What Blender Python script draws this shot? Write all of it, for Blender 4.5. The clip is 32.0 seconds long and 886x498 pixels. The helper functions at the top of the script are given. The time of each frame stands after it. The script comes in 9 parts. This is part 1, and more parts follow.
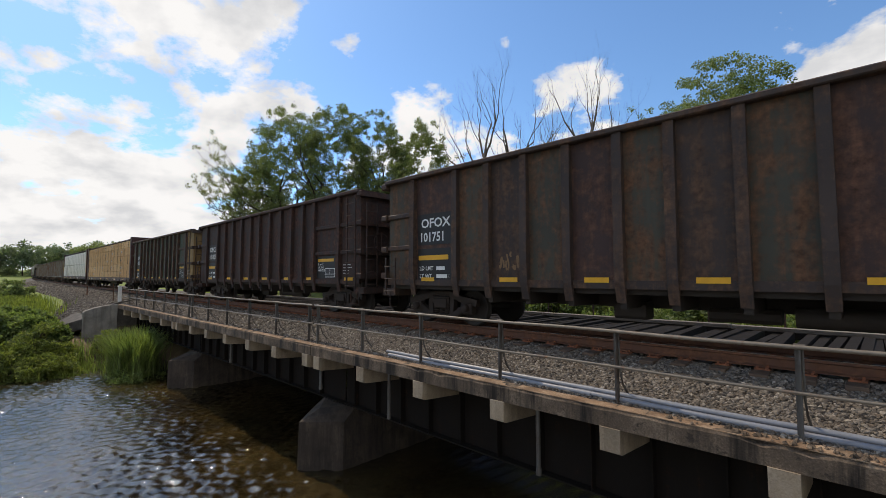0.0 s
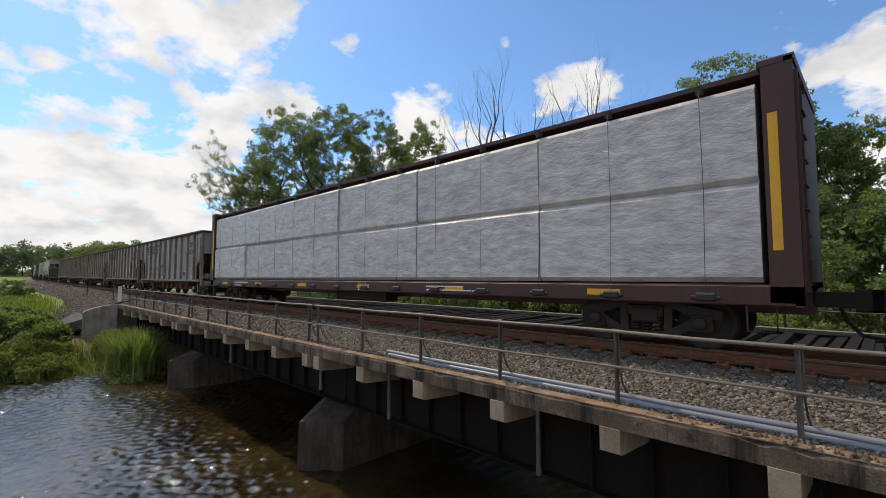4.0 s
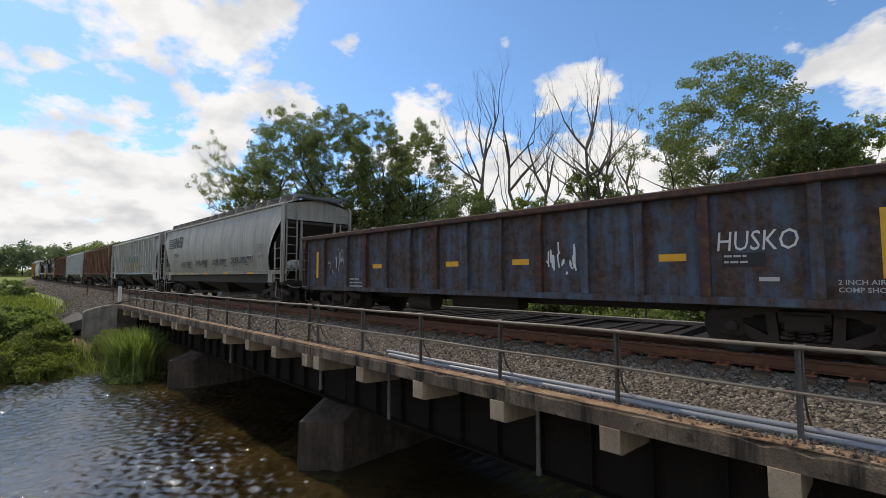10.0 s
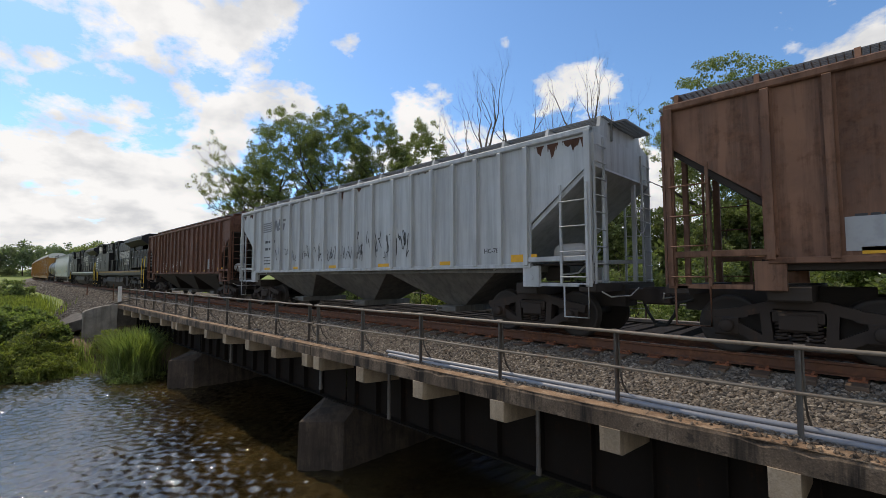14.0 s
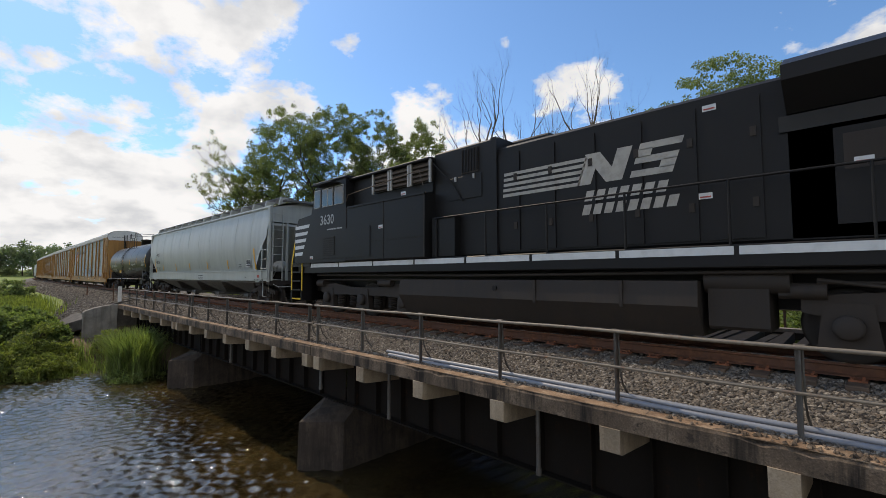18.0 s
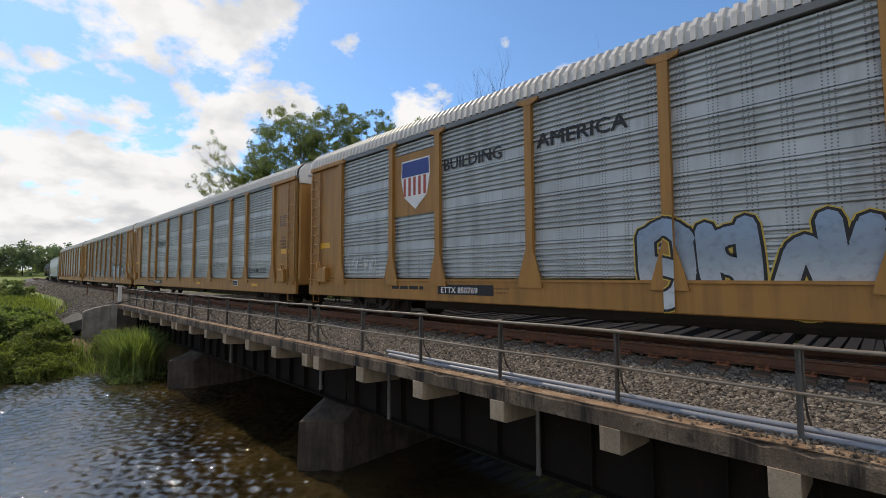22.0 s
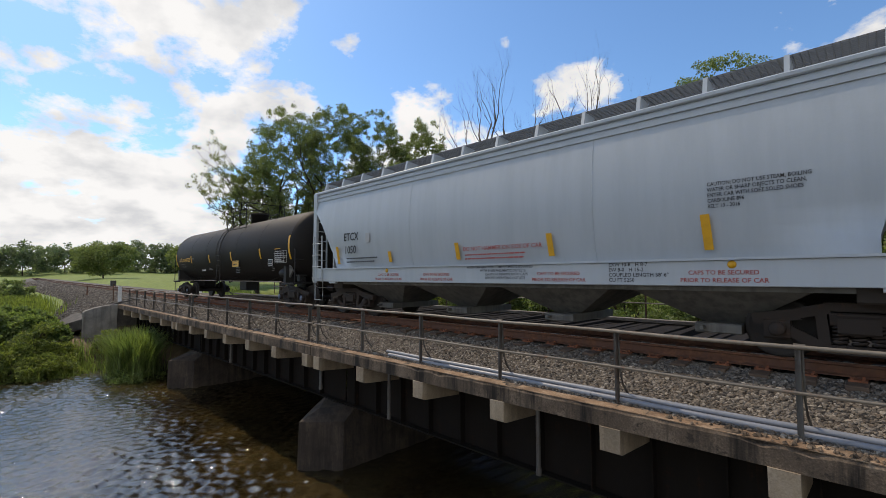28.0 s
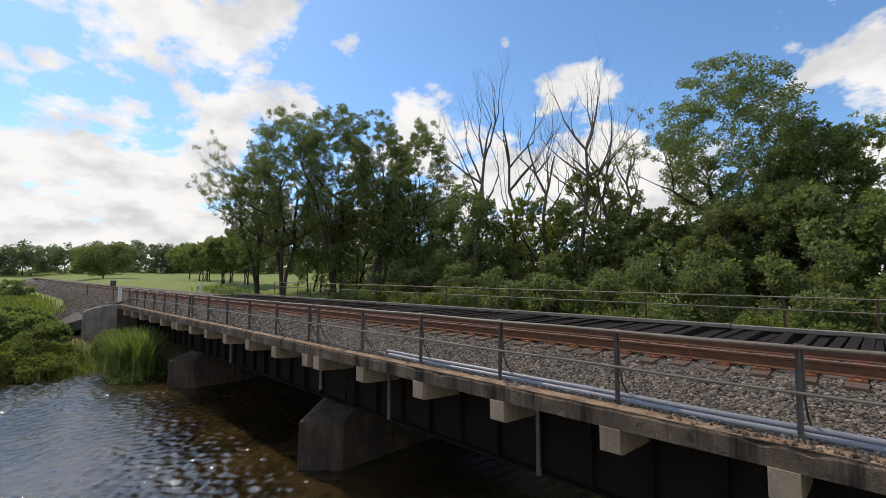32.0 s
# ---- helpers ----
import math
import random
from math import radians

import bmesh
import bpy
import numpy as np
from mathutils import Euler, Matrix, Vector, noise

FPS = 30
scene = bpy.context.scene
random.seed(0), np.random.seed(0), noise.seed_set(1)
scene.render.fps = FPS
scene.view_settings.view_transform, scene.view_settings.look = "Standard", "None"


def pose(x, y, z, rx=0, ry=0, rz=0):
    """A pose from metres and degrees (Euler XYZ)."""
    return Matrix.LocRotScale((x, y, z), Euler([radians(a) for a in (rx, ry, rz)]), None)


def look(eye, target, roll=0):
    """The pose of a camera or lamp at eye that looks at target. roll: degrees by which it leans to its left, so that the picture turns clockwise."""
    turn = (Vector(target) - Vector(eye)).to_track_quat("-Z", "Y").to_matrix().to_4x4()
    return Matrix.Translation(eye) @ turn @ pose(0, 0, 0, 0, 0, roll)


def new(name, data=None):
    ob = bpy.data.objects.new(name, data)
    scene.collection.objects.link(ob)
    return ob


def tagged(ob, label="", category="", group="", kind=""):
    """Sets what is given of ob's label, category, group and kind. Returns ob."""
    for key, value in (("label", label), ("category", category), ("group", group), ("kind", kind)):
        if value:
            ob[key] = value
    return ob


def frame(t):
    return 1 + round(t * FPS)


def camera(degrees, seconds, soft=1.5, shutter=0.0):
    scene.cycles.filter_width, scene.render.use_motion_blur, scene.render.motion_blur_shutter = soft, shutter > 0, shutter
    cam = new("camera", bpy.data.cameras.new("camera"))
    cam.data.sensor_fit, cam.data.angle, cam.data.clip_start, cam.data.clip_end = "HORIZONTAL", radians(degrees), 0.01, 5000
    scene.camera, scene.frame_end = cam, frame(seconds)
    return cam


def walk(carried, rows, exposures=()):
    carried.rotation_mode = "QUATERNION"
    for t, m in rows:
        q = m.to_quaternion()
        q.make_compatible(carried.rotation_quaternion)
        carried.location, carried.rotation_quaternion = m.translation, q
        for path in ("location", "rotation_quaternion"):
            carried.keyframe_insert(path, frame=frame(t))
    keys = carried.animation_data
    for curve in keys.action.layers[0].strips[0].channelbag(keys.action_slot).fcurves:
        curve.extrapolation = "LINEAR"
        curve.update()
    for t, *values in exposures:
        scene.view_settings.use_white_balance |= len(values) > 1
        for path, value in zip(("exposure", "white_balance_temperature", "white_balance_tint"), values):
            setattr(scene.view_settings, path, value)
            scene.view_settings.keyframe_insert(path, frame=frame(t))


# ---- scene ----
EXPO = -0.25                        # stops
# banks of cloud: way, reach in degrees, thickness (below zero: blue gaps)
CLOUDS = [
    ((-0.921, 0.032, 0.388), 14, 0.08),
    ((-0.880, 0.164, 0.446), 9, 0.18),
    ((-0.844, 0.315, 0.434), 9, 0.15),
    ((-0.881, 0.326, 0.343), 8, 0.14),
    ((-0.785, 0.469, 0.404), 6, 0.1),
    ((-0.736, 0.487, 0.470), 3.4, 0.24),
    ((-0.961, 0.067, 0.268), 9, 0.05),
    ((-0.956, 0.186, 0.229), 12, 0.09),
    ((-0.989, 0.038, 0.140), 15, 0.1),
    ((-0.953, 0.262, 0.154), 12, 0.12),
    ((-0.694, 0.637, 0.335), 8, 0.22),
    ((-0.475, 0.790, 0.388), 3.8, 0.20),
    ((-0.425, 0.815, 0.394), 4.2, 0.22),
    ((-0.375, 0.845, 0.384), 4.0, 0.20),
    ((-0.519, 0.715, 0.469), 2.4, 0.25),
    ((-0.40, 0.79, 0.47), 7, -0.2),
    ((0.008, 0.947, 0.322), 13, 0.26),
    ((-0.326, 0.921, 0.214), 11, 0.14),
    ((-0.929, 0.139, 0.344), 9, -0.14),
    ((-0.622, 0.617, 0.483), 17, -0.2),
    ((-0.198, 0.884, 0.423), 17, -0.2),
    ((-0.947, 0.064, 0.316), 7, -0.1),
    ((-0.710, 0.485, 0.511), 9, -0.1),
    ((-0.906, 0.229, 0.355), 5, -0.12),
    ((-0.783, 0.537, 0.314), 6, -0.1),
    ((-0.628, 0.724, 0.283), 8, 0.18),
    ((-0.509, 0.829, 0.230), 8, 0.12),
    ((-0.366, 0.902, 0.230), 8, 0.12),
    ((-0.594, 0.780, 0.198), 8, 0.18),
    ((-0.432, 0.882, 0.189), 8, 0.18),
    ((-0.312, 0.933, 0.179), 8, 0.18),
    ((-0.697, 0.619, 0.362), 6, 0.16),
    ((0.50, -0.80, 0.33), 95, 0.15),       # unseen bright cloud field added behind the eye, whitens the fill light
]
cam = camera(90.13, 32.0, soft=0.65)
EYE = pose(0, -9.312, 1.254, 93.477, 0.2, 44.416)
walk(cam, [(0, EYE), (32, EYE)], exposures=[(0, EXPO, 8050, 13), (32, EXPO, 8050, 13)])

SPEED = 16.5                       # the train, metres a second towards +x

# ---- sky and sun ----
SUN_EL, SUN_AZ = radians(52), radians(182)   # azimuth from +x towards +y
sun_way = Vector((math.cos(SUN_EL) * math.cos(SUN_AZ), math.cos(SUN_EL) * math.sin(SUN_AZ), math.sin(SUN_EL)))
sun = new("sun", bpy.data.lights.new("sun", "SUN"))
sun.data.energy, sun.data.angle, sun.data.color = 3.2, radians(0.6), (1.0, 0.93, 0.82)
sun.matrix_world = look(sun_way * 100, (0, 0, 0))


def node(nt, kind, **inputs):
    n = nt.nodes.new(kind)
    for key, value in inputs.items():
        key = key.replace("_", " ")
        if isinstance(value, bpy.types.NodeSocket):
            nt.links.new(value, n.inputs[key])
        else:
            n.inputs[key].default_value = value
    return n


def math_node(nt, op, a, b=0.0, clamp=False):
    n = nt.nodes.new("ShaderNodeMath")
    n.operation, n.use_clamp = op, clamp
    for i, v in enumerate((a, b)):
        if isinstance(v, bpy.types.NodeSocket):
            nt.links.new(v, n.inputs[i])
        else:
            n.inputs[i].default_value = v
    return n.outputs[0]


def ramp(nt, fac, *stops):
    """Colour ramp; stops are (position, colour or grey)."""
    n = nt.nodes.new("ShaderNodeValToRGB")
    while len(n.color_ramp.elements) < len(stops):
        n.color_ramp.elements.new(0.5)
    for e, (at, c) in zip(n.color_ramp.elements, stops):
        e.position = at
        e.color = (c, c, c, 1) if isinstance(c, (int, float)) else (*c, 1)
    nt.links.new(fac, n.inputs[0])
    return n.outputs[0]


def mix(nt, fac, a, b, blend="MIX"):
    n = nt.nodes.new("ShaderNodeMix")
    n.data_type, n.blend_type = "RGBA", blend
    for i, v in ((0, fac), (6, a), (7, b)):
        if isinstance(v, bpy.types.NodeSocket):
            nt.links.new(v, n.inputs[i])
        elif i == 0:
            n.inputs[0].default_value = v
        else:
            n.inputs[i].default_value = (*v, 1) if len(v) == 3 else v
    return n.outputs[2]


world = bpy.data.worlds.new("sky")
scene.world = world
world.use_nodes = True
wt = world.node_tree
wt.nodes.clear()
sky = wt.nodes.new("ShaderNodeTexSky")
sky.sky_type, sky.sun_disc = "NISHITA", False
sky.sun_elevation, sky.sun_rotation = SUN_EL, radians(90) - SUN_AZ
sky.air_density, sky.dust_density, sky.ozone_density = 1.0, 0.6, 2.0
coord = wt.nodes.new("ShaderNodeTexCoord").outputs["Generated"]
# clouds lie on a flat layer: the way is divided by its height
split = node(wt, "ShaderNodeSeparateXYZ", Vector=coord)
height = math_node(wt, "MAXIMUM", split.outputs[2], 0.02)
flat = math_node(wt, "ADD", height, 0.34)
layer = node(wt, "ShaderNodeCombineXYZ", X=math_node(wt, "DIVIDE", split.outputs[0], flat), Y=math_node(wt, "DIVIDE", split.outputs[1], flat), Z=0.0)
big = node(wt, "ShaderNodeTexNoise", Vector=layer.outputs[0], Scale=3.4, Detail=10.0, Roughness=0.56, Distortion=0.15)
fine = node(wt, "ShaderNodeTexNoise", Vector=layer.outputs[0], Scale=9.5, Detail=8.0, Roughness=0.66)
cover = math_node(wt, "ADD", big.outputs[0], math_node(wt, "MULTIPLY", math_node(wt, "SUBTRACT", fine.outputs[0], 0.62), 0.32))


def cloud_bank(way, reach, amount):
    """A swelling of the cloud layer round a direction."""
    d = node(wt, "ShaderNodeVectorMath", Vector=coord)
    d.operation = "DOT_PRODUCT"
    d.inputs[1].default_value = Vector(way).normalized()
    a = math_node(wt, "ARCCOSINE", math_node(wt, "MINIMUM", d.outputs["Value"], 1.0))
    k = math_node(wt, "SUBTRACT", 1.0, math_node(wt, "DIVIDE", a, radians(reach)), True)
    return math_node(wt, "MULTIPLY", k, amount)


for bank in CLOUDS:
    cover = math_node(wt, "ADD", cover, cloud_bank(*bank))
low = math_node(wt, "MULTIPLY", math_node(wt, "SUBTRACT", 0.26, split.outputs[2], True), 0.75)
cover = math_node(wt, "ADD", cover, low)
mask = ramp(wt, cover, (0.505, 0.0), (0.54, 0.45), (0.60, 1.0))
puffs = node(wt, "ShaderNodeTexNoise", Vector=layer.outputs[0], Scale=4.2, Detail=7.0, Roughness=0.55)
cloud_tone = ramp(wt, puffs.outputs[0], (0.36, (8.5, 9.8, 11.8)), (0.56, (11.9, 13.4, 15.6)))
blue = mix(wt, 1.0, sky.outputs[0], (1.28, 2.08, 2.86), "MULTIPLY")
sky_colour = mix(wt, mask, blue, cloud_tone)
back = node(wt, "ShaderNodeBackground", Color=sky_colour, Strength=0.085)
out = wt.nodes.new("ShaderNodeOutputWorld")
wt.links.new(back.outputs[0], out.inputs[0])

# ---- materials ----


def shader(name):
    m = bpy.data.materials.new(name)
    m.use_nodes = True
    nt = m.node_tree
    return m, nt, nt.nodes["Principled BSDF"]


def coords(nt, scale=(1, 1, 1), shuffle=True):
    """Object space in metres, shifted at random from object to object."""
    c = nt.nodes.new("ShaderNodeTexCoord").outputs["Object"]
    mp = node(nt, "ShaderNodeMapping", Vector=c, Scale=scale)
    if shuffle:
        r = nt.nodes.new("ShaderNodeObjectInfo").outputs["Random"]
        nt.links.new(math_node(nt, "MULTIPLY", r, 37.0), mp.inputs["Location"])
    return mp.outputs[0]


def tex(nt, vec, scale, detail=5.0, rough=0.6):
    return node(nt, "ShaderNodeTexNoise", Vector=vec, Scale=scale, Detail=detail, Roughness=rough).outputs[0]


def bump(nt, bsdf, height, strength=0.3, distance=0.02):
    b = node(nt, "ShaderNodeBump", Height=height, Strength=strength, Distance=distance)
    nt.links.new(b.outputs[0], bsdf.inputs["Normal"])


def rough_stone(name, tones, grain=60.0, stain=1.5, roughness=0.9, strength=0.5, runs=0.0):
    """Concrete, ballast, soil: two scales of noise over a range of tones."""
    m, nt, b = shader(name)
    v = coords(nt)
    n1, n2 = tex(nt, v, stain, 6), tex(nt, v, grain, 4)
    f = math_node(nt, "ADD", math_node(nt, "MULTIPLY", n1, 0.6), math_node(nt, "MULTIPLY", n2, 0.4))
    k = len(tones)
    c = ramp(nt, f, *[(0.3 + 0.4 * i / (k - 1), t) for i, t in enumerate(tones)])
    if runs:
        # water stains that run down the face, and dark blotches
        st = tex(nt, coords(nt, (3.2, 3.2, 0.28)), 1.0, 7, 0.68)
        c = mix(nt, ramp(nt, st, (0.46, 0.0), (0.62, runs)), c, tuple(x * 0.35 for x in tones[0]))
        bl = tex(nt, v, 4.2, 8, 0.7)
        c = mix(nt, ramp(nt, bl, (0.56, 0.0), (0.63, runs * 0.8)), c, tuple(x * 0.8 for x in tones[0]))
    nt.links.new(c, b.inputs["Base Color"])
    b.inputs["Roughness"].default_value = roughness
    bump(nt, b, n2, strength, 0.01)
    return m


def pieces(name, tones, roughness=0.9, per_island=False, grain=30.0):
    """A material that varies from piece to piece."""
    m, nt, b = shader(name)
    if per_island:
        r = nt.nodes.new("ShaderNodeNewGeometry").outputs["Random Per Island"]
    else:
        r = nt.nodes.new("ShaderNodeObjectInfo").outputs["Random"]
    c = ramp(nt, r, *[(i / (len(tones) - 1), t) for i, t in enumerate(tones)])
    n = tex(nt, coords(nt), grain, 5)
    c = mix(nt, 1.0, c, ramp(nt, n, (0.3, 0.65), (0.7, 1.15)), "MULTIPLY")
    nt.links.new(c, b.inputs["Base Color"])
    b.inputs["Roughness"].default_value = roughness
    bump(nt, b, n, 0.4, 0.01)
    return m


def wood(name, light, dark, roughness=0.8, grain=(2, 30, 30)):
    m, nt, b = shader(name)
    n = tex(nt, coords(nt, grain), 1.0, 6, 0.65)
    n2 = tex(nt, coords(nt), 1.7, 3)
    c = mix(nt, math_node(nt, "MULTIPLY", n2, 0.5), ramp(nt, n, (0.3, dark), (0.7, light)), dark)
    nt.links.new(c, b.inputs["Base Color"])
    b.inputs["Roughness"].default_value = roughness
    bump(nt, b, n, 0.5, 0.01)
    return m


def paint(name, base, rust=0.15, rust_tone=(0.13, 0.045, 0.02), grime=0.35, roughness=0.5, fade=None, streak=1.0, metal=0.0):
    """Weathered paint on steel: patches of rust, streaks that run down, road dirt."""
    m, nt, b = shader(name)
    v = coords(nt)
    runs = tex(nt, coords(nt, (5.0, 5.0, 0.35)), 1.0 * streak, 6, 0.65)
    spots = tex(nt, v, 3.1, 9, 0.72)
    dirt = tex(nt, v, 0.6, 7, 0.62)
    c = mix(nt, ramp(nt, dirt, (0.35, 0.0), (0.7, grime)), base, fade or tuple(x * 0.45 for x in base))
    c = mix(nt, ramp(nt, runs, (0.42, 0.0), (0.64, grime)), c, tuple(0.38 * x + 0.008 for x in base))
    f = math_node(nt, "ADD", math_node(nt, "MULTIPLY", spots, 0.52), math_node(nt, "MULTIPLY", runs, 0.48))
    edge = 0.72 - 0.42 * rust
    rustmask = ramp(nt, f, (edge - 0.05, 0.0), (edge + 0.02, 0.55), (edge + 0.10, 1.0))
    rt = ramp(nt, tex(nt, v, 9.0, 5), (0.3, tuple(x * 0.5 for x in rust_tone)), (0.7, tuple(x * 1.7 for x in rust_tone)))
    c = mix(nt, rustmask, c, rt)
    nt.links.new(c, b.inputs["Base Color"])
    b.inputs["Metallic"].default_value = metal
    nt.links.new(math_node(nt, "ADD", math_node(nt, "MULTIPLY", rustmask, 0.3), roughness, True), b.inputs["Roughness"])
    bump(nt, b, math_node(nt, "ADD", spots, math_node(nt, "MULTIPLY", dirt, 0.6)), 0.22, 0.02)
    return m


def plain(name, colour, roughness=0.6, metal=0.0, wear=0.25):
    m, nt, b = shader(name)
    n = tex(nt, coords(nt), 6.0, 6)
    c = mix(nt, ramp(nt, n, (0.45, 0.0), (0.75, wear)), colour, tuple(x * 0.4 + 0.01 for x in colour))
    nt.links.new(c, b.inputs["Base Color"])
    b.inputs["Roughness"].default_value, b.inputs["Metallic"].default_value = roughness, metal
    bump(nt, b, n, 0.1, 0.01)
    return m


def foliage(name, dark, light, gloss=0.55):
    """Leaves: tone by leaf, light passes through them."""
    m, nt, b = shader(name)
    r = nt.nodes.new("ShaderNodeNewGeometry").outputs["Random Per Island"]
    n = tex(nt, coords(nt, shuffle=False), 0.5, 3)
    f = math_node(nt, "ADD", math_node(nt, "MULTIPLY", r, 0.55), math_node(nt, "MULTIPLY", n, 0.45))
    c = ramp(nt, f, (0.2, dark), (0.8, light))
    nt.links.new(c, b.inputs["Base Color"])
    b.inputs["Roughness"].default_value = gloss
    b.inputs["Specular IOR Level"].default_value = 0.3
    t = node(nt, "ShaderNodeBsdfTranslucent", Color=mix(nt, 1.0, c, (1.25, 1.45, 0.8), "MULTIPLY"))
    a = node(nt, "ShaderNodeMixShader", Fac=0.48)
    nt.links.new(b.outputs[0], a.inputs[1])
    nt.links.new(t.outputs[0], a.inputs[2])
    nt.links.new(a.outputs[0], nt.nodes["Material Output"].inputs[0])
    return m


CONCRETE = rough_stone("old_concrete", [(0.034, 0.024, 0.016), (0.125, 0.088, 0.060), (0.29, 0.215, 0.15)], 45, 1.6, runs=1.0)
# pier tones are darkened: shade below the deck is put into the colour
PIER_CONCRETE = rough_stone("shade_toned_pier_concrete", [(0.018, 0.0135, 0.010), (0.052, 0.038, 0.028), (0.115, 0.085, 0.062)], 35, 1.4, runs=0.6)
BRACKET_CONCRETE = rough_stone("pale_bracket_concrete", [(0.19, 0.14, 0.092), (0.33, 0.255, 0.175), (0.46, 0.37, 0.27)], 45, 2.0, runs=0.35)
CONCRETE_EDGE = rough_stone("worn_concrete_top", [(0.10, 0.052, 0.028), (0.26, 0.165, 0.10), (0.44, 0.33, 0.23)], 50, 2.5, runs=0.5)
BALLAST = rough_stone("ballast_bed", [(0.032, 0.027, 0.023), (0.08, 0.070, 0.060), (0.155, 0.14, 0.12)], 38, 2, strength=1.0)
STONE = pieces("ballast_stone", [(0.040, 0.032, 0.026), (0.12, 0.100, 0.080), (0.20, 0.172, 0.142), (0.10, 0.073, 0.052), (0.34, 0.30, 0.25)], 0.9, True, 25)
RAIL_STEEL = paint("rusted_rail", (0.12, 0.050, 0.028), 0.5, (0.14, 0.060, 0.032), 0.3, 0.75)
RAIL_TOP = plain("worn_rail_head", (0.36, 0.27, 0.22), 0.45, 0.5)
TIE = wood("old_tie", (0.20, 0.13, 0.085), (0.05, 0.03, 0.02))
TIE_PLATE = paint("rusted_plate", (0.22, 0.075, 0.035), 0.5, (0.24, 0.085, 0.04), 0.3, 0.8)
DECK_WOOD = wood("weathered_timber", (0.048, 0.040, 0.034), (0.006, 0.005, 0.0045))
DECK_WOOD.node_tree.nodes["Principled BSDF"].inputs["Specular IOR Level"].default_value = 0.12
WING_CONCRETE = rough_stone("grey_wing_concrete", [(0.16, 0.145, 0.12), (0.28, 0.255, 0.22), (0.40, 0.37, 0.32)], runs=0.4)
BEAM_WOOD = wood("grey_timber", (0.34, 0.30, 0.26), (0.10, 0.085, 0.07))
PIPE_STEEL = paint("handrail_pipe", (0.21, 0.175, 0.135), 0.3, (0.16, 0.07, 0.035), 0.4, 0.5)
POST_STEEL = paint("post_steel", (0.12, 0.112, 0.10), 0.42, (0.055, 0.035, 0.024), 0.7, 0.6)
RUSTY = paint("rusty_iron", (0.10, 0.055, 0.035), 0.4, (0.15, 0.06, 0.03), 0.4, 0.8)
CONDUIT = plain("grey_conduit", (0.21, 0.225, 0.255), 0.4, 0.0, 0.3)
BLACK_IRON = plain("black_iron", (0.02, 0.019, 0.018), 0.6)
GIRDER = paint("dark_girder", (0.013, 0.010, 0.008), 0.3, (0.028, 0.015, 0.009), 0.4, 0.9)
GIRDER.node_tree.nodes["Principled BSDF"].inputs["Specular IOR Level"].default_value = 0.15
WHITE_POST = plain("white_paint", (0.72, 0.70, 0.66), 0.6)
LEAF_TREE = foliage("tree_leaves", (0.092, 0.114, 0.049), (0.250, 0.288, 0.125))
LEAF_DEEP = foliage("dark_leaves", (0.080, 0.104, 0.048), (0.228, 0.27, 0.115))
LEAF_BUSH = foliage("bush_leaves", (0.078, 0.105, 0.038), (0.245, 0.300, 0.105))
# paler, bluer green: the haze of distance is mixed into the leaf colour
LEAF_FAR = foliage("haze_tinted_far_leaves", (0.095, 0.125, 0.085), (0.20, 0.24, 0.16))
LEAF_REED = foliage("reed_blades", (0.060, 0.12, 0.024), (0.195, 0.32, 0.07))
LEAF_OLIVE = foliage("olive_leaves", (0.085, 0.110, 0.028), (0.27, 0.30, 0.085))
BARK = wood("bark", (0.095, 0.068, 0.052), (0.025, 0.020, 0.016), 0.95, (12, 12, 2))
DEAD_BARK = wood("dead_bark", (0.20, 0.175, 0.15), (0.07, 0.06, 0.05), 0.95, (12, 12, 2))


def water_material():
    m, nt, b = shader("river_water")
    c = nt.nodes.new("ShaderNodeTexCoord").outputs["Object"]
    wind = node(nt, "ShaderNodeMapping", Vector=c, Scale=(1.7, 1.0, 1), Rotation=(0, 0, 0.35)).outputs[0]

    def ripple(scale, detail, twist):
        return node(nt, "ShaderNodeTexNoise", Vector=wind, Scale=scale, Detail=detail, Roughness=0.55, Distortion=twist).outputs[0]

    bed = ramp(nt, tex(nt, c, 0.35, 3), (0.40, (0.012, 0.009, 0.004)), (0.68, (0.058, 0.040, 0.015)))
    nt.links.new(bed, b.inputs["Base Color"])
    b.inputs["Roughness"].default_value = 0.035
    b.inputs["Specular IOR Level"].default_value = 0.9
    b.inputs["IOR"].default_value = 1.62
    b1 = node(nt, "ShaderNodeBump", Height=ripple(8.5, 3.0, 0.5), Strength=1.0, Distance=0.010)
    b2 = node(nt, "ShaderNodeBump", Height=ripple(25.0, 2.0, 0.7), Strength=1.0, Distance=0.005, Normal=b1.outputs[0])
    nt.links.new(b2.outputs[0], b.inputs["Normal"])
    return m


def ground_material():
    """Meadow, with bare earth and gravel by the noise."""
    m, nt, b = shader("meadow")
    v = coords(nt, shuffle=False)
    g = mix(nt, tex(nt, v, 0.08, 5), (0.125, 0.195, 0.032), (0.29, 0.34, 0.075))
    g = mix(nt, ramp(nt, tex(nt, v, 2.2, 6), (0.35, 0.0), (0.75, 0.8)), g, (0.055, 0.085, 0.020))
    nt.links.new(g, b.inputs["Base Color"])
    b.inputs["Roughness"].default_value = 0.95
    bump(nt, b, tex(nt, v, 6, 5), 0.8, 0.08)
    return m


WATER = water_material()
MEADOW = ground_material()
EARTH = rough_stone("river_mud", [(0.07, 0.045, 0.022), (0.16, 0.105, 0.055), (0.26, 0.18, 0.11)], 20, 1.0)

# ---- building tools ----


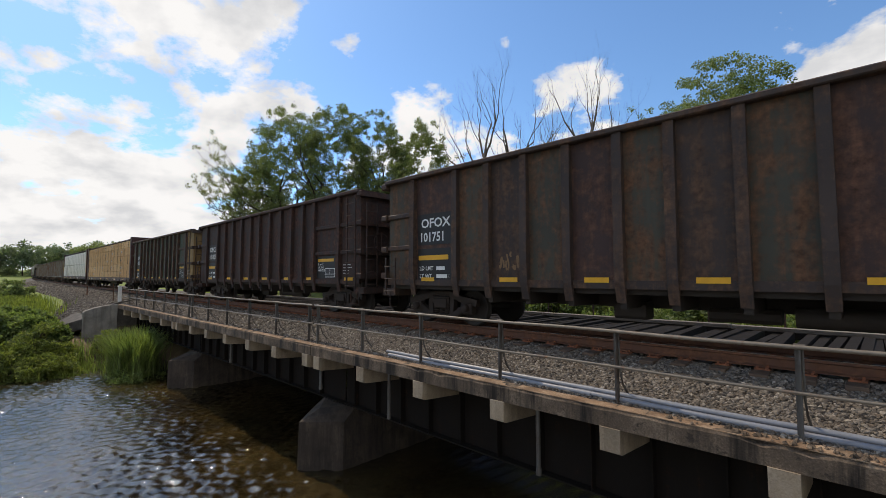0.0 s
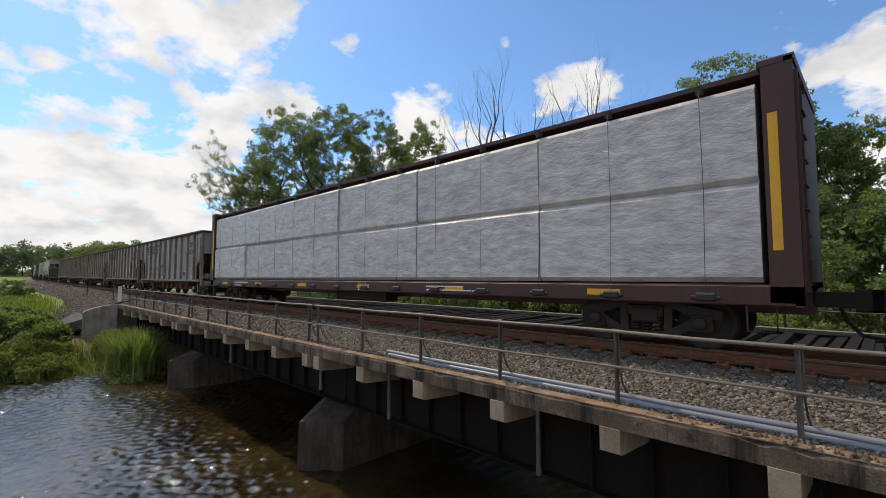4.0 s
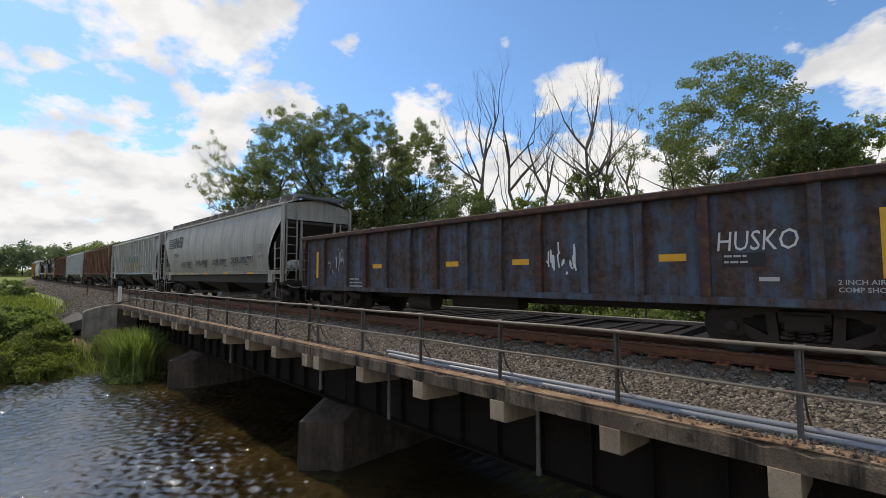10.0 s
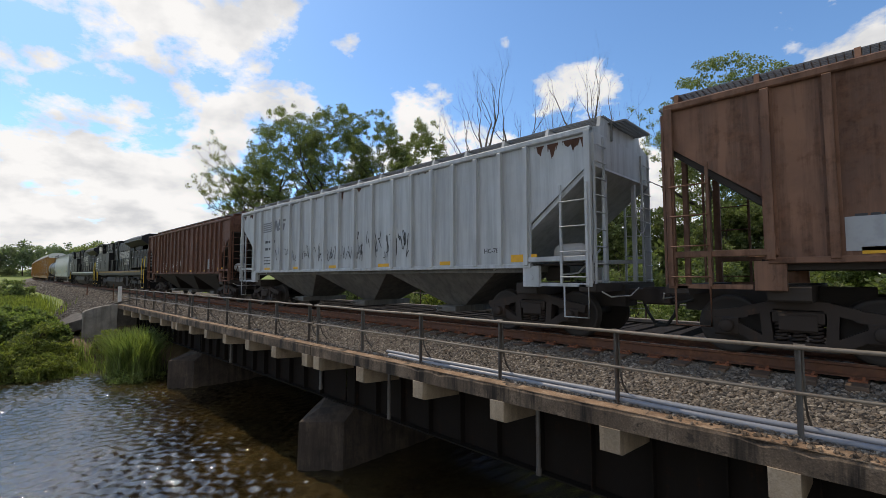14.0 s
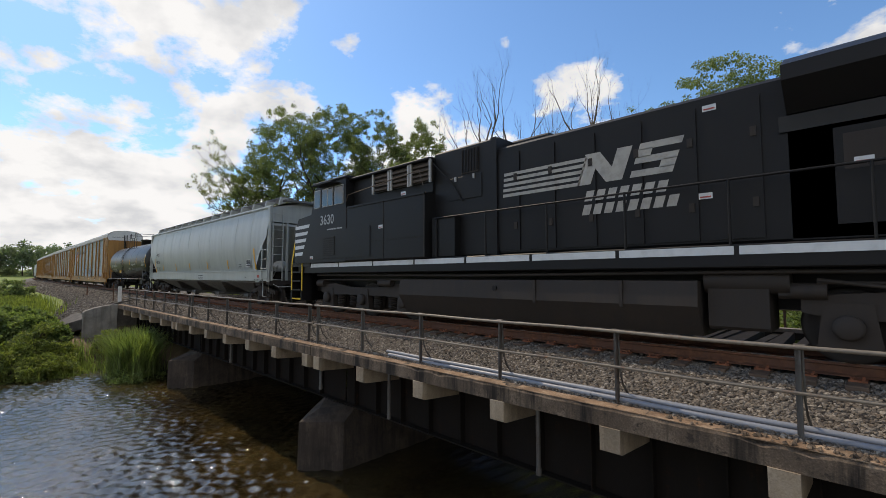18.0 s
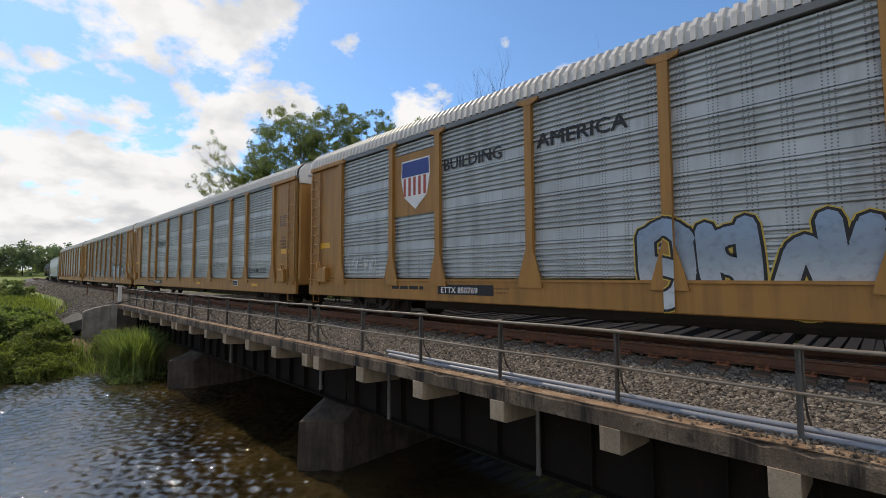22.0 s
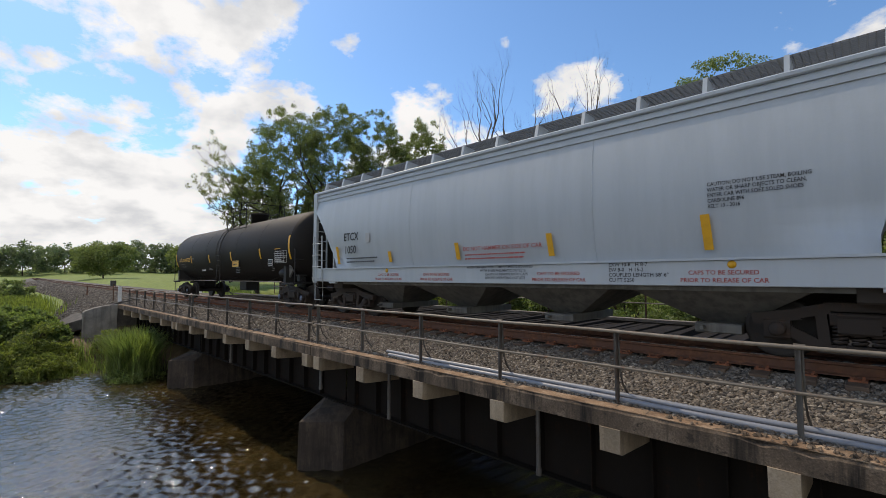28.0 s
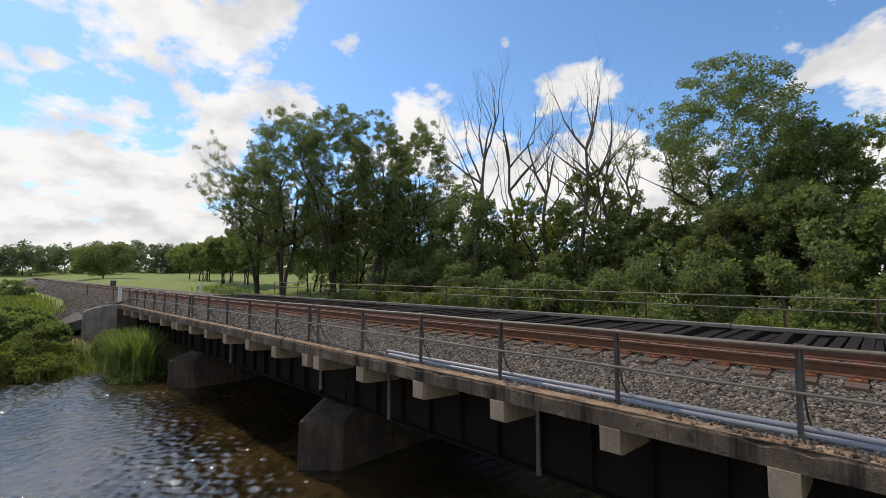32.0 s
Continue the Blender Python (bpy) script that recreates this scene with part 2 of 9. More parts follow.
class Form:
    """Collects plain solids into one mesh."""

    def __init__(self):
        self.v, self.f, self.smooth = [], [], []

    def add(self, verts, faces, smooth=False):
        k = len(self.v)
        self.v += [tuple(v) for v in verts]
        self.f += [tuple(i + k for i in f) for f in faces]
        self.smooth += [smooth] * len(faces)
        return self

    def box(self, x0, y0, z0, x1, y1, z1, c=0.0):
        """A box; c cuts its upright and lying edges along x off by that much."""
        x0, x1 = min(x0, x1), max(x0, x1)
        y0, y1 = min(y0, y1), max(y0, y1)
        z0, z1 = min(z0, z1), max(z0, z1)
        if c:
            p = [(y0 + c, z0), (y1 - c, z0), (y1, z0 + c), (y1, z1 - c), (y1 - c, z1), (y0 + c, z1), (y0, z1 - c), (y0, z0 + c)]
            return self.prism(p, "x", x0, x1)
        p = [(y0, z0), (y1, z0), (y1, z1), (y0, z1)]
        return self.prism(p, "x", x0, x1)

    def prism(self, poly, axis, a, b):
        """A polygon (counter-clockwise seen from +axis) drawn out along an axis from a to b."""
        n = len(poly)
        area = sum(poly[i][0] * poly[(i + 1) % n][1] - poly[(i + 1) % n][0] * poly[i][1] for i in range(n))
        if (area < 0) != (axis == "y"):
            poly = poly[::-1]
        put = {"x": lambda u, w, s: (s, u, w), "y": lambda u, w, s: (u, s, w), "z": lambda u, w, s: (u, w, s)}[axis]
        v = [put(u, w, a) for u, w in poly] + [put(u, w, b) for u, w in poly]
        f = [tuple(range(n))[::-1], tuple(range(n, 2 * n))] + [(i, (i + 1) % n, n + (i + 1) % n, n + i) for i in range(n)]
        return self.add(v, f)

    def skin(self, rings, closed=True, caps=True, smooth=True):
        """Joins rings of points, one after the other."""
        n = len(rings[0])
        v = [p for r in rings for p in r]
        f = []
        for k in range(len(rings) - 1):
            for i in range(n if closed else n - 1):
                j = (i + 1) % n
                f.append((k * n + i, k * n + j, (k + 1) * n + j, (k + 1) * n + i))
        self.add(v, f, smooth)
        if caps and closed:
            self.add(rings[0], [tuple(range(n))[::-1]])
            self.add(rings[-1], [tuple(range(n))])
        return self

    def rod(self, a, b, r, r2=None, n=8, caps=True):
        return self.tube([a, b], [r, r if r2 is None else r2], n, caps)

    def tube(self, points, r, n=6, caps=True):
        pts = [Vector(p) for p in points]
        rs = r if isinstance(r, (list, tuple)) else [r] * len(pts)
        rings = []
        for i, p in enumerate(pts):
            d = (pts[min(i + 1, len(pts) - 1)] - pts[max(i - 1, 0)]).normalized()
            side = d.cross(Vector((0, 0, 1)) if abs(d.z) < 0.9 else Vector((1, 0, 0))).normalized()
            up = side.cross(d)
            rings.append([p + rs[i] * (side * math.cos(2 * math.pi * k / n) + up * math.sin(2 * math.pi * k / n)) for k in range(n)])
        return self.skin(rings, True, caps)

    def lathe(self, profile, centre, axis="y", n=24):
        """Turns (radius, along) pairs round an axis through centre."""
        rings = []
        for r, s in profile:
            ring = []
            for k in range(n):
                a = 2 * math.pi * k / n
                c, d = r * math.cos(a), r * math.sin(a)
                p = {"x": (s, c, d), "y": (d, s, c), "z": (c, d, s)}[axis]
                ring.append(tuple(p[i] + centre[i] for i in range(3)))
            rings.append(ring)
        return self.skin(rings)

    def mesh(self, name="form"):
        m = bpy.data.meshes.new(name)
        m.from_pydata(self.v, [], self.f)
        m.polygons.foreach_set("use_smooth", self.smooth)
        m.update()
        return m


def boxes(*rows):
    f = Form()
    for r in rows:
        f.box(*r)
    return f


def part(name, form, material, parent=None, label=""):
    """One mesh object, under a thing, under a part, or at top level."""
    m = form if isinstance(form, bpy.types.Mesh) else form.mesh(name)
    if not m.materials:
        m.materials.append(material)
    ob = new(name, m)
    if parent is not None:
        ob.parent = parent
    return tagged(ob, label)


def thing(name, label, category, group="", kind="", at=None):
    ob = new(name)
    ob.empty_display_size = 0.3
    if at is not None:
        ob.matrix_basis = at
    return tagged(ob, label, category, group, kind)


def from_arrays(name, verts, faces, material, smooth=False):
    """A mesh from arrays of points and of equal-sided faces."""
    verts, faces = np.asarray(verts, np.float32), np.asarray(faces, np.int32)
    m = bpy.data.meshes.new(name)
    k = faces.shape[1]
    m.vertices.add(len(verts))
    m.vertices.foreach_set("co", verts.ravel())
    m.loops.add(faces.size)
    m.loops.foreach_set("vertex_index", faces.ravel())
    m.polygons.add(len(faces))
    m.polygons.foreach_set("loop_start", np.arange(0, faces.size, k, dtype=np.int32))
    m.polygons.foreach_set("use_smooth", np.full(len(faces), smooth))
    m.update(calc_edges=True)
    m.validate()
    m.materials.append(material)
    return m


# ---- the line of the track ----


def line_y(x):
    """Sideways place of the track: straight, then a wide curve."""
    return 0.000148 * max(0.0, -x - 90) ** 2


def line_z(x):
    """Height of the rail top: level on the bridge, then a gentle climb."""
    d = max(0.0, -x - 22)
    return 0.005 * d * d / (d + 14)


def on_line(x):
    """Pose on the track, x axis along it."""
    a, b = Vector((x - 2, line_y(x - 2), line_z(x - 2))), Vector((x + 2, line_y(x + 2), line_z(x + 2)))
    d = (b - a).normalized()
    return pose(x, line_y(x), line_z(x), 0, -math.degrees(math.asin(d.z)), math.degrees(math.atan2(d.y, d.x)))


# ---- ground ----


def smooth(a, b, x):
    t = np.clip((x - a) / (b - a), 0, 1)
    return t * t * (3 - 2 * t)


def ground_z(x, y):
    """Height of the land: river bed, banks, the embankment and rising meadows."""
    x, y = np.asarray(x, float), np.asarray(y, float)
    wob = 1.2 * np.sin(y * 0.31) + 0.8 * np.sin(y * 0.83 + 1)
    left = smooth(-31.0 + wob * 0.25, -36.5 + wob, x)          # 0 in the river, 1 on land
    right = smooth(27, 34, x)
    land_level = -2.9 + 1.9 * smooth(-36, -60, x) + 1.2 * smooth(4, 16, y) * smooth(-30, -45, x)
    land_level = land_level + 4.5 * smooth(60, 260, y) * smooth(-20, -140, x) + 1.0 * smooth(-80, -250, x) + 6 * smooth(-230, -420, x)
    north = smooth(8.2, 12.5, y)
    z = -5.2 + (land_level + 5.2) * np.maximum(left, right)
    # wooded bank behind the bridge
    bank = -2.2 + 0.9 * smooth(10, 24, y)
    z = np.maximum(z, np.where(y > 5, -5.2 + (bank + 5.2) * north, -9))
    # embankment of the railway
    cy = 0.000148 * np.maximum(0, -x - 90) ** 2
    cz = 0.005 * np.maximum(0, -x - 22) ** 2 / (np.maximum(0, -x - 22) + 14)
    d = np.maximum(np.abs(y - cy - 1.6) - 5.0, 0)
    e = cz - 0.85 - d * 0.62 - np.where(y < -2.9, 0.5 * np.maximum(0, x + 44.5), 0)
    on_land = np.where((x < -38.6) | (x > 29), 1, 0)
    z = np.where(on_land > 0, np.maximum(z, e), z)
    return z


def build_ground():
    xs = np.unique(np.concatenate([np.linspace(-900, -120, 40), np.linspace(-120, -50, 45), np.linspace(-50, 40, 120), np.linspace(40, 700, 30), [-38.7, -38.5, 28.9, 29.1]]))
    ys = np.unique(np.concatenate([np.linspace(-700, -40, 30), np.linspace(-40, -14, 20), np.linspace(-14, 20, 90), np.linspace(20, 60, 30), np.linspace(60, 1200, 40)]))
    X, Y = np.meshgrid(xs, ys, indexing="ij")
    Z = ground_z(X, Y)
    rng = np.random.default_rng(4)
    Z = Z + rng.normal(0, 0.035, Z.shape) * (Z > -4)
    n, k = X.shape
    i = np.arange(n * k).reshape(n, k)
    f = np.stack([i[:-1, :-1], i[1:, :-1], i[1:, 1:], i[:-1, 1:]], -1).reshape(-1, 4)
    m = from_arrays("ground", np.stack([X, Y, Z], -1).reshape(-1, 3), f, MEADOW, True)
    m.materials.append(EARTH)
    c = Z[:-1, :-1].ravel()
    m.polygons.foreach_set("material_index", ((c < -3.2) | ((X[:-1, :-1].ravel() > -47) & (X[:-1, :-1].ravel() < -28) & (Y[:-1, :-1].ravel() > -6.6) & (Y[:-1, :-1].ravel() < 9))).astype(np.int32))
    ground = new("ground", m)
    tagged(ground, "green meadow with bare muddy river banks", "ground", kind="structure")
    # small wind waves near the bridge, a flat sheet beyond
    wx = np.concatenate([[-60.0], np.arange(-33, -4.99, 0.062), np.arange(-4.7, 9.1, 0.3), [60.0]])
    wy = np.concatenate([[-90.0], np.arange(-27, -20.1, 0.2), np.arange(-20, 0.01, 0.062), np.arange(0.3, 8.1, 0.3), [60.0]])
    X, Y = np.meshgrid(wx, wy, indexing="ij")
    Z = np.zeros_like(X)
    rng = np.random.default_rng(9)
    for k in range(46):
        length = 0.17 * 3.5 ** rng.random()
        a = rng.normal(0.4, 0.8)
        q = 2 * math.pi / length
        Z += 0.062 / q * np.sin(q * (X * math.cos(a) + Y * math.sin(a)) + rng.uniform(0, 6.28))
    gust = 0.75 + 0.35 * np.sin(X * 0.31 + Y * 0.17) * np.sin(X * 0.11 - Y * 0.37 + 1)
    edge = smooth(-33, -31, X) * smooth(9, 7, X) * smooth(-27, -25, Y) * smooth(8, 7, Y)
    Z *= gust * edge
    n, k = X.shape
    i = np.arange(n * k).reshape(n, k)
    f = np.stack([i[:-1, :-1], i[1:, :-1], i[1:, 1:], i[:-1, 1:]], -1).reshape(-1, 4)
    river = new("water", from_arrays("water", np.stack([X, Y, Z], -1).reshape(-1, 3), f, WATER, True))
    river.location.z = -4.2
    tagged(river, "rippled brown river water with sun glints", "river", kind="structure")


build_ground()

# ---- ballast and track ----


def sweep(form, profile, xs, closed=True, dy=0.0, dz=0.0):
    """Draws a (y, z) profile along the track line."""
    rings = [[(x, line_y(x) + dy + u, line_z(x) + dz + w) for u, w in profile] for x in xs]
    return form.skin(rings[::-1], closed, closed, False)


FAR_XS = [40, 30, 10, 0, -10, -20, -30, -38.5, -50, -60, -75, -90, -105, -120, -140, -160, -180, -200, -225, -250, -280, -320, -370, -420]


def build_ballast():
    deck = Form()
    sweep(deck, [(-2.78, -0.72), (-2.78, -0.66), (-2.3, -0.57), (-1.45, -0.32), (-1.2, -0.27), (-0.9, -0.25), (1.25, -0.25), (1.9, -0.5), (1.9, -0.9), (-2.78, -0.9)], [x for x in FAR_XS if -38.6 <= x <= 30])
    bank, rings = Form(), []
    for x in [-38.5, -39.5, -40.5, -41.5, -42.5, -43.5, -46] + [x for x in FAR_XS if x <= -50]:
        k = 0.45 + 0.55 * min(1.0, (-38.5 - x) / 4.0)
        prof = [(-3.25 - 3.35 * k, -0.75 - 1.85 * k), (-3.0 - 0.2 * k, -0.62), (-1.45, -0.27), (-1.2, -0.235), (1.25, -0.235), (2.2, -0.4), (6.2, -0.5), (8.5, -1.6), (8.5, -2.2), (-3.25 - 3.35 * k, -1.5 - 1.7 * k)]
        rings.append([(x, line_y(x) + u, line_z(x) + w) for u, w in prof])
    bank.skin(rings[::-1], True, True, False)
    top = part("ballast_bed", deck, BALLAST)
    tagged(top, "grey crushed stone ballast on the bridge deck", "ballast", kind="structure")
    far = part("ballast_bank", bank, BALLAST)
    tagged(far, "grey crushed stone embankment under the track", "ballast", kind="structure")

    # loose stones
    rng = np.random.default_rng(7)
    ico = [(0, 0, 1), (0.89, 0, 0.45), (0.28, 0.85, 0.45), (-0.72, 0.53, 0.45), (-0.72, -0.53, 0.45), (0.28, -0.85, 0.45), (0.72, 0.53, -0.45), (-0.28, 0.85, -0.45), (-0.89, 0, -0.45), (-0.28, -0.85, -0.45), (0.72, -0.53, -0.45), (0, 0, -1)]
    tri = [(0, 1, 2), (0, 2, 3), (0, 3, 4), (0, 4, 5), (0, 5, 1), (1, 6, 2), (2, 7, 3), (3, 8, 4), (4, 9, 5), (5, 10, 1), (6, 7, 2), (7, 8, 3), (8, 9, 4), (9, 10, 5), (10, 6, 1)]
    ico, tri = np.array(ico), np.array(tri)

    def strew(name, count, x0, x1, y0, y1, size, label, bank=False):
        x = x0 + (x1 - x0) * rng.random(count)
        y = y0 + (y1 - y0) * rng.random(count)
        if bank:
            z = np.interp(y, [-6.6, -3.2, -1.45, -1.2, 2.2, 6.2], [-2.6, -0.62, -0.27, -0.235, -0.4, -0.5])
        else:
            z = np.interp(y, [-2.78, -2.3, -1.45, -1.2, -0.9, 1.25, 1.9], [-0.66, -0.57, -0.32, -0.27, -0.25, -0.25, -0.5])
        d = np.maximum(0, -x - 22)
        z = z + 0.005 * d * d / (d + 14)
        y = y + 0.000148 * np.maximum(0, -x - 90) ** 2
        s = size * rng.uniform(0.55, 1.35, (count, 1, 1)) * rng.uniform(0.6, 1.25, (count, 1, 3))
        v = ico[None] * rng.uniform(0.7, 1.2, (count, 12, 1)) * s
        a, b = rng.uniform(0, 6.28, count), rng.uniform(-0.6, 0.6, count)
        ca, sa, cb, sb = np.cos(a)[:, None], np.sin(a)[:, None], np.cos(b)[:, None], np.sin(b)[:, None]
        vx, vy, vz = v[..., 0], v[..., 1], v[..., 2] * 0.8
        vx, vz = vx * cb - vz * sb, vx * sb + vz * cb
        v = np.stack([vx * ca - vy * sa, vx * sa + vy * ca, vz], -1)
        v += np.stack([x, y, z + size * 0.15], -1)[:, None]
        f = tri[None] + 12 * np.arange(count)[:, None, None]
        ob = new(name, from_arrays(name, v.reshape(-1, 3), f.reshape(-1, 3), STONE))
        tagged(ob, label, "gravel", kind="stuff")

    strew("ballast_stones", 32000, -13, 2.5, -2.74, -0.85, 0.031, "loose grey crushed stones beside the rail")
    strew("ballast_stones", 13000, -39, -13, -2.74, -0.85, 0.042, "loose grey crushed stones beside the rail")
    strew("ballast_stones", 5500, -39, 2.5, -0.7, 1.9, 0.045, "loose grey stones between the rails")
    strew("embankment_stones", 2600, -43.5, -39, -4.6, -0.85, 0.06, "grey crushed stones beside the rail", True)
    strew("embankment_stones", 8000, -75, -43.5, -5.8, -0.85, 0.075, "grey crushed stones on the embankment slope", True)
    strew("embankment_stones", 5000, -160, -75, -5.0, -0.85, 0.12, "grey crushed stones on the embankment slope", True)


build_ballast()

RAIL_PROFILE = [(-0.075, -0.186), (0.075, -0.186), (0.075, -0.172), (0.012, -0.150), (0.009, -0.050), (0.036, -0.036), (0.036, -0.006), (0.026, 0.0), (-0.026, 0.0), (-0.036, -0.006), (-0.036, -0.036), (-0.009, -0.050), (-0.012, -0.150), (-0.075, -0.172)]


def build_track():
    track = thing("railway_track", "rusty steel rails on timber ties in ballast", "railway", kind="structure")
    for y in (-0.754, 0.754):
        part("rail", sweep(Form(), RAIL_PROFILE, FAR_XS, True, y), RAIL_STEEL, track)
        part("rail_head", sweep(Form(), [(-0.024, 0.0005), (0.024, 0.0005), (0.024, 0.003), (-0.024, 0.003)], FAR_XS, True, y), RAIL_TOP, track, "worn brown running surface")
    tie = boxes((-0.115, -1.30, -0.40, 0.115, 1.30, -0.215, 0.012)).mesh("tie")
    tie.materials.append(TIE)
    plate = boxes((-0.10, -0.97, -0.2145, 0.10, -0.60, -0.190), (-0.10, 0.60, -0.2145, 0.10, 0.97, -0.190), (-0.075, -0.95, -0.19, -0.045, -0.92, -0.155), (0.045, -0.88, -0.19, 0.075, -0.85, -0.150), (0.04, -0.95, -0.19, 0.065, -0.92, -0.165))
    plate = plate.mesh("tie_plate")
    plate.materials.append(TIE_PLATE)
    rng = random.Random(3)
    x = 4.0
    while x > -44:
        ob = part("tie", tie, TIE, track)
        ob.matrix_basis = on_line(x) @ pose(0, rng.uniform(-0.07, 0.07), 0, 0, 0, rng.uniform(-0.8, 0.8))
        pl = part("tie_plate", plate, TIE_PLATE, ob)
        x -= 0.53 + rng.uniform(-0.03, 0.03)
    rest = Form()
    while x > -260:
        y, z = line_y(x), line_z(x)
        rest.box(x - 0.11, y - 1.3, z - 0.4, x + 0.11, y + 1.3, z - 0.215)
        x -= 0.54
    tagged(part("far_ties", rest, TIE, track), kind="stuff")


build_track()

# ---- the bridge ----


def build_bridge():
    bridge = thing("railway_bridge", "old concrete and steel girder railway bridge over a river", "bridge", kind="structure")
    # deck slab in spans, each with a worn kerb
    spans = [(30, 15.0), (14.96, 1.65), (1.61, -11.42), (-11.46, -24.55), (-24.59, -38.5)]
    rng = random.Random(5)
    for a, b in spans:
        part("deck_slab", boxes((b, -2.93, -0.95, a, 1.95, -0.80)), CONCRETE, bridge)
        f = Form()
        # kerb with a rough broken edge
        n = max(2, int((a - b) / 0.22))
        rings = []
        for i in range(n + 1):
            x = b + (a - b) * i / n
            e, h = rng.uniform(0, 0.022), rng.uniform(-0.012, 0.010)
            if rng.random() < 0.07:
                e, h = e + 0.04, h - 0.03
            rings.append([(x, -2.95, -0.955), (x, -2.95, -0.72 + h), (x, -2.95 + 0.02 + e, -0.672 + h), (x, -2.74, -0.655 + h), (x, -2.70, -0.70), (x, -2.70, -0.955)])
        f.skin(rings, True, True, False)
        part("kerb", f, CONCRETE, bridge)
        g = Form()
        rings = []
        for i in range(n + 1):
            x = b + (a - b) * i / n
            w = rng.uniform(-0.03, 0.03)
            rings.append([(x, -2.935, -0.668), (x, -2.72 + w, -0.648), (x, -2.72 + w, -0.665), (x, -2.935, -0.68)])
        g.skin(rings, True, True, False)
        part("kerb_cap", g, CONCRETE_EDGE, bridge, "rust-stained crumbling kerb top")
    # crumbled concrete on the kerb near the span joint
    chips, rng2 = Form(), random.Random(15)
    for i in range(260):
        x, y, s = rng2.uniform(-2.2, 2.4), rng2.uniform(-2.94, -2.72), rng2.uniform(0.012, 0.042)
        if rng2.random() > 0.25 + 0.75 * min(1.0, (x + 2.2) / 2.0):
            continue
        ang = rng2.uniform(0, 3.1)
        c_, s_ = math.cos(ang) * s, math.sin(ang) * s
        z = -0.655
        chips.add([(x - c_, y - s_, z), (x + s_, y - c_, z), (x + c_, y + s_, z), (x - s_, y + c_, z), (x + 0.3 * s, y, z + s * rng2.uniform(0.6, 1.2)), (x - 0.4 * s, y + 0.2 * s, z + s * 0.7)], [(0, 1, 4), (1, 2, 4), (2, 3, 5), (3, 0, 5), (0, 4, 5), (2, 5, 4)])
    tagged(part("rubble", chips, CONCRETE, bridge, "crumbled concrete chips"), kind="stuff")
    # cantilever brackets
    bracket = Form()
    bracket.prism([(-2.97, -0.952), (-2.97, -1.29), (-2.90, -1.32), (-1.85, -1.40), (-1.85, -0.952)], "x", -0.15, 0.15)
    bm_ = bracket.mesh("bracket")
    bm_.materials.append(BRACKET_CONCRETE)
    for x in [9.4, 7.35, 5.3, 3.2, 1.95, 1.15, -0.85, -2.86, -4.90, -6.97, -9.05, -11.10, -11.75, -13.72, -15.80, -17.95, -20.05, -22.1, -24.2, -24.9, -27.0, -29.3, -31.6, -33.9, -36.2]:
        part("bracket", bm_, BRACKET_CONCRETE, bridge).location.x = x
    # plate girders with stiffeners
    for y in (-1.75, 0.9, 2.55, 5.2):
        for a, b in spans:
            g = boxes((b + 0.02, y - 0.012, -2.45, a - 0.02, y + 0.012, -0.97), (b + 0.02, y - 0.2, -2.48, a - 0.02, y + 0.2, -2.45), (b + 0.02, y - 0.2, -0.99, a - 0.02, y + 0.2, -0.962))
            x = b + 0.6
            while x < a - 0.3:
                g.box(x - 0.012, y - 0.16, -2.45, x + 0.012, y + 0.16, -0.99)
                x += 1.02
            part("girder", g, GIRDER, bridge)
    # drain pipes that hang below the deck
    for x, z in ((-4.28, -2.15), (-8.35, -2.1), (-11.44, -1.95), (-18.2, -2.1)):
        f = Form().rod((x, -2.62, -0.95), (x, -2.62, z), 0.04, n=10)
        f.rod((x, -2.62, z + 0.12), (x, -2.62, z), 0.05, n=10)
        part("drain_pipe", f, POST_STEEL, bridge, "dull grey hanging drain pipe")
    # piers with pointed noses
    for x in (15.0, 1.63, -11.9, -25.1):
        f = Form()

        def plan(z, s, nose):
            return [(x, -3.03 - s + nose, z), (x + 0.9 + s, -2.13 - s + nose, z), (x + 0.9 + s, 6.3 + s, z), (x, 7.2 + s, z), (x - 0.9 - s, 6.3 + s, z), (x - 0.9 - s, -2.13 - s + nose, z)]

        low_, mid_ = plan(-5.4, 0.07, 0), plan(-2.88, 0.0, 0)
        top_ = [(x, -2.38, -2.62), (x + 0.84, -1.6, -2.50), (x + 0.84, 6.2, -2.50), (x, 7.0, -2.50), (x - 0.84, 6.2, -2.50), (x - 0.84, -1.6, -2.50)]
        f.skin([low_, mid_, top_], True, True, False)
        # stained concrete whose base colour also carries the under-deck shade
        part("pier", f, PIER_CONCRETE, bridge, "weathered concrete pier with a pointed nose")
    # abutments and wing wall
    part("abutment", boxes((-40.2, -2.95, -5.5, -38.52, 7.0, -0.95), (-40.2, -2.95, -0.95, -39.6, 7.0, -0.7)), CONCRETE, bridge)
    part("abutment", boxes((29.0, -2.95, -5.5, 31.0, 7.0, -0.95)), CONCRETE, bridge)
    w = Form()
    rings = []
    for y, zt in ((-2.96, -0.66), (-3.6, -0.72), (-4.25, -0.86), (-4.72, -1.02), (-4.86, -1.14)):
        rings.append([(-38.42, y, -5.4), (-38.42, y, zt - 0.03), (-38.45, y, zt), (-38.80, y, zt), (-38.80, y, -5.4)])
    w.skin(rings[::-1], True, True, False)
    part("wing_wall", w, WING_CONCRETE, bridge, "weathered grey concrete wing wall with a sloping top")


build_bridge()


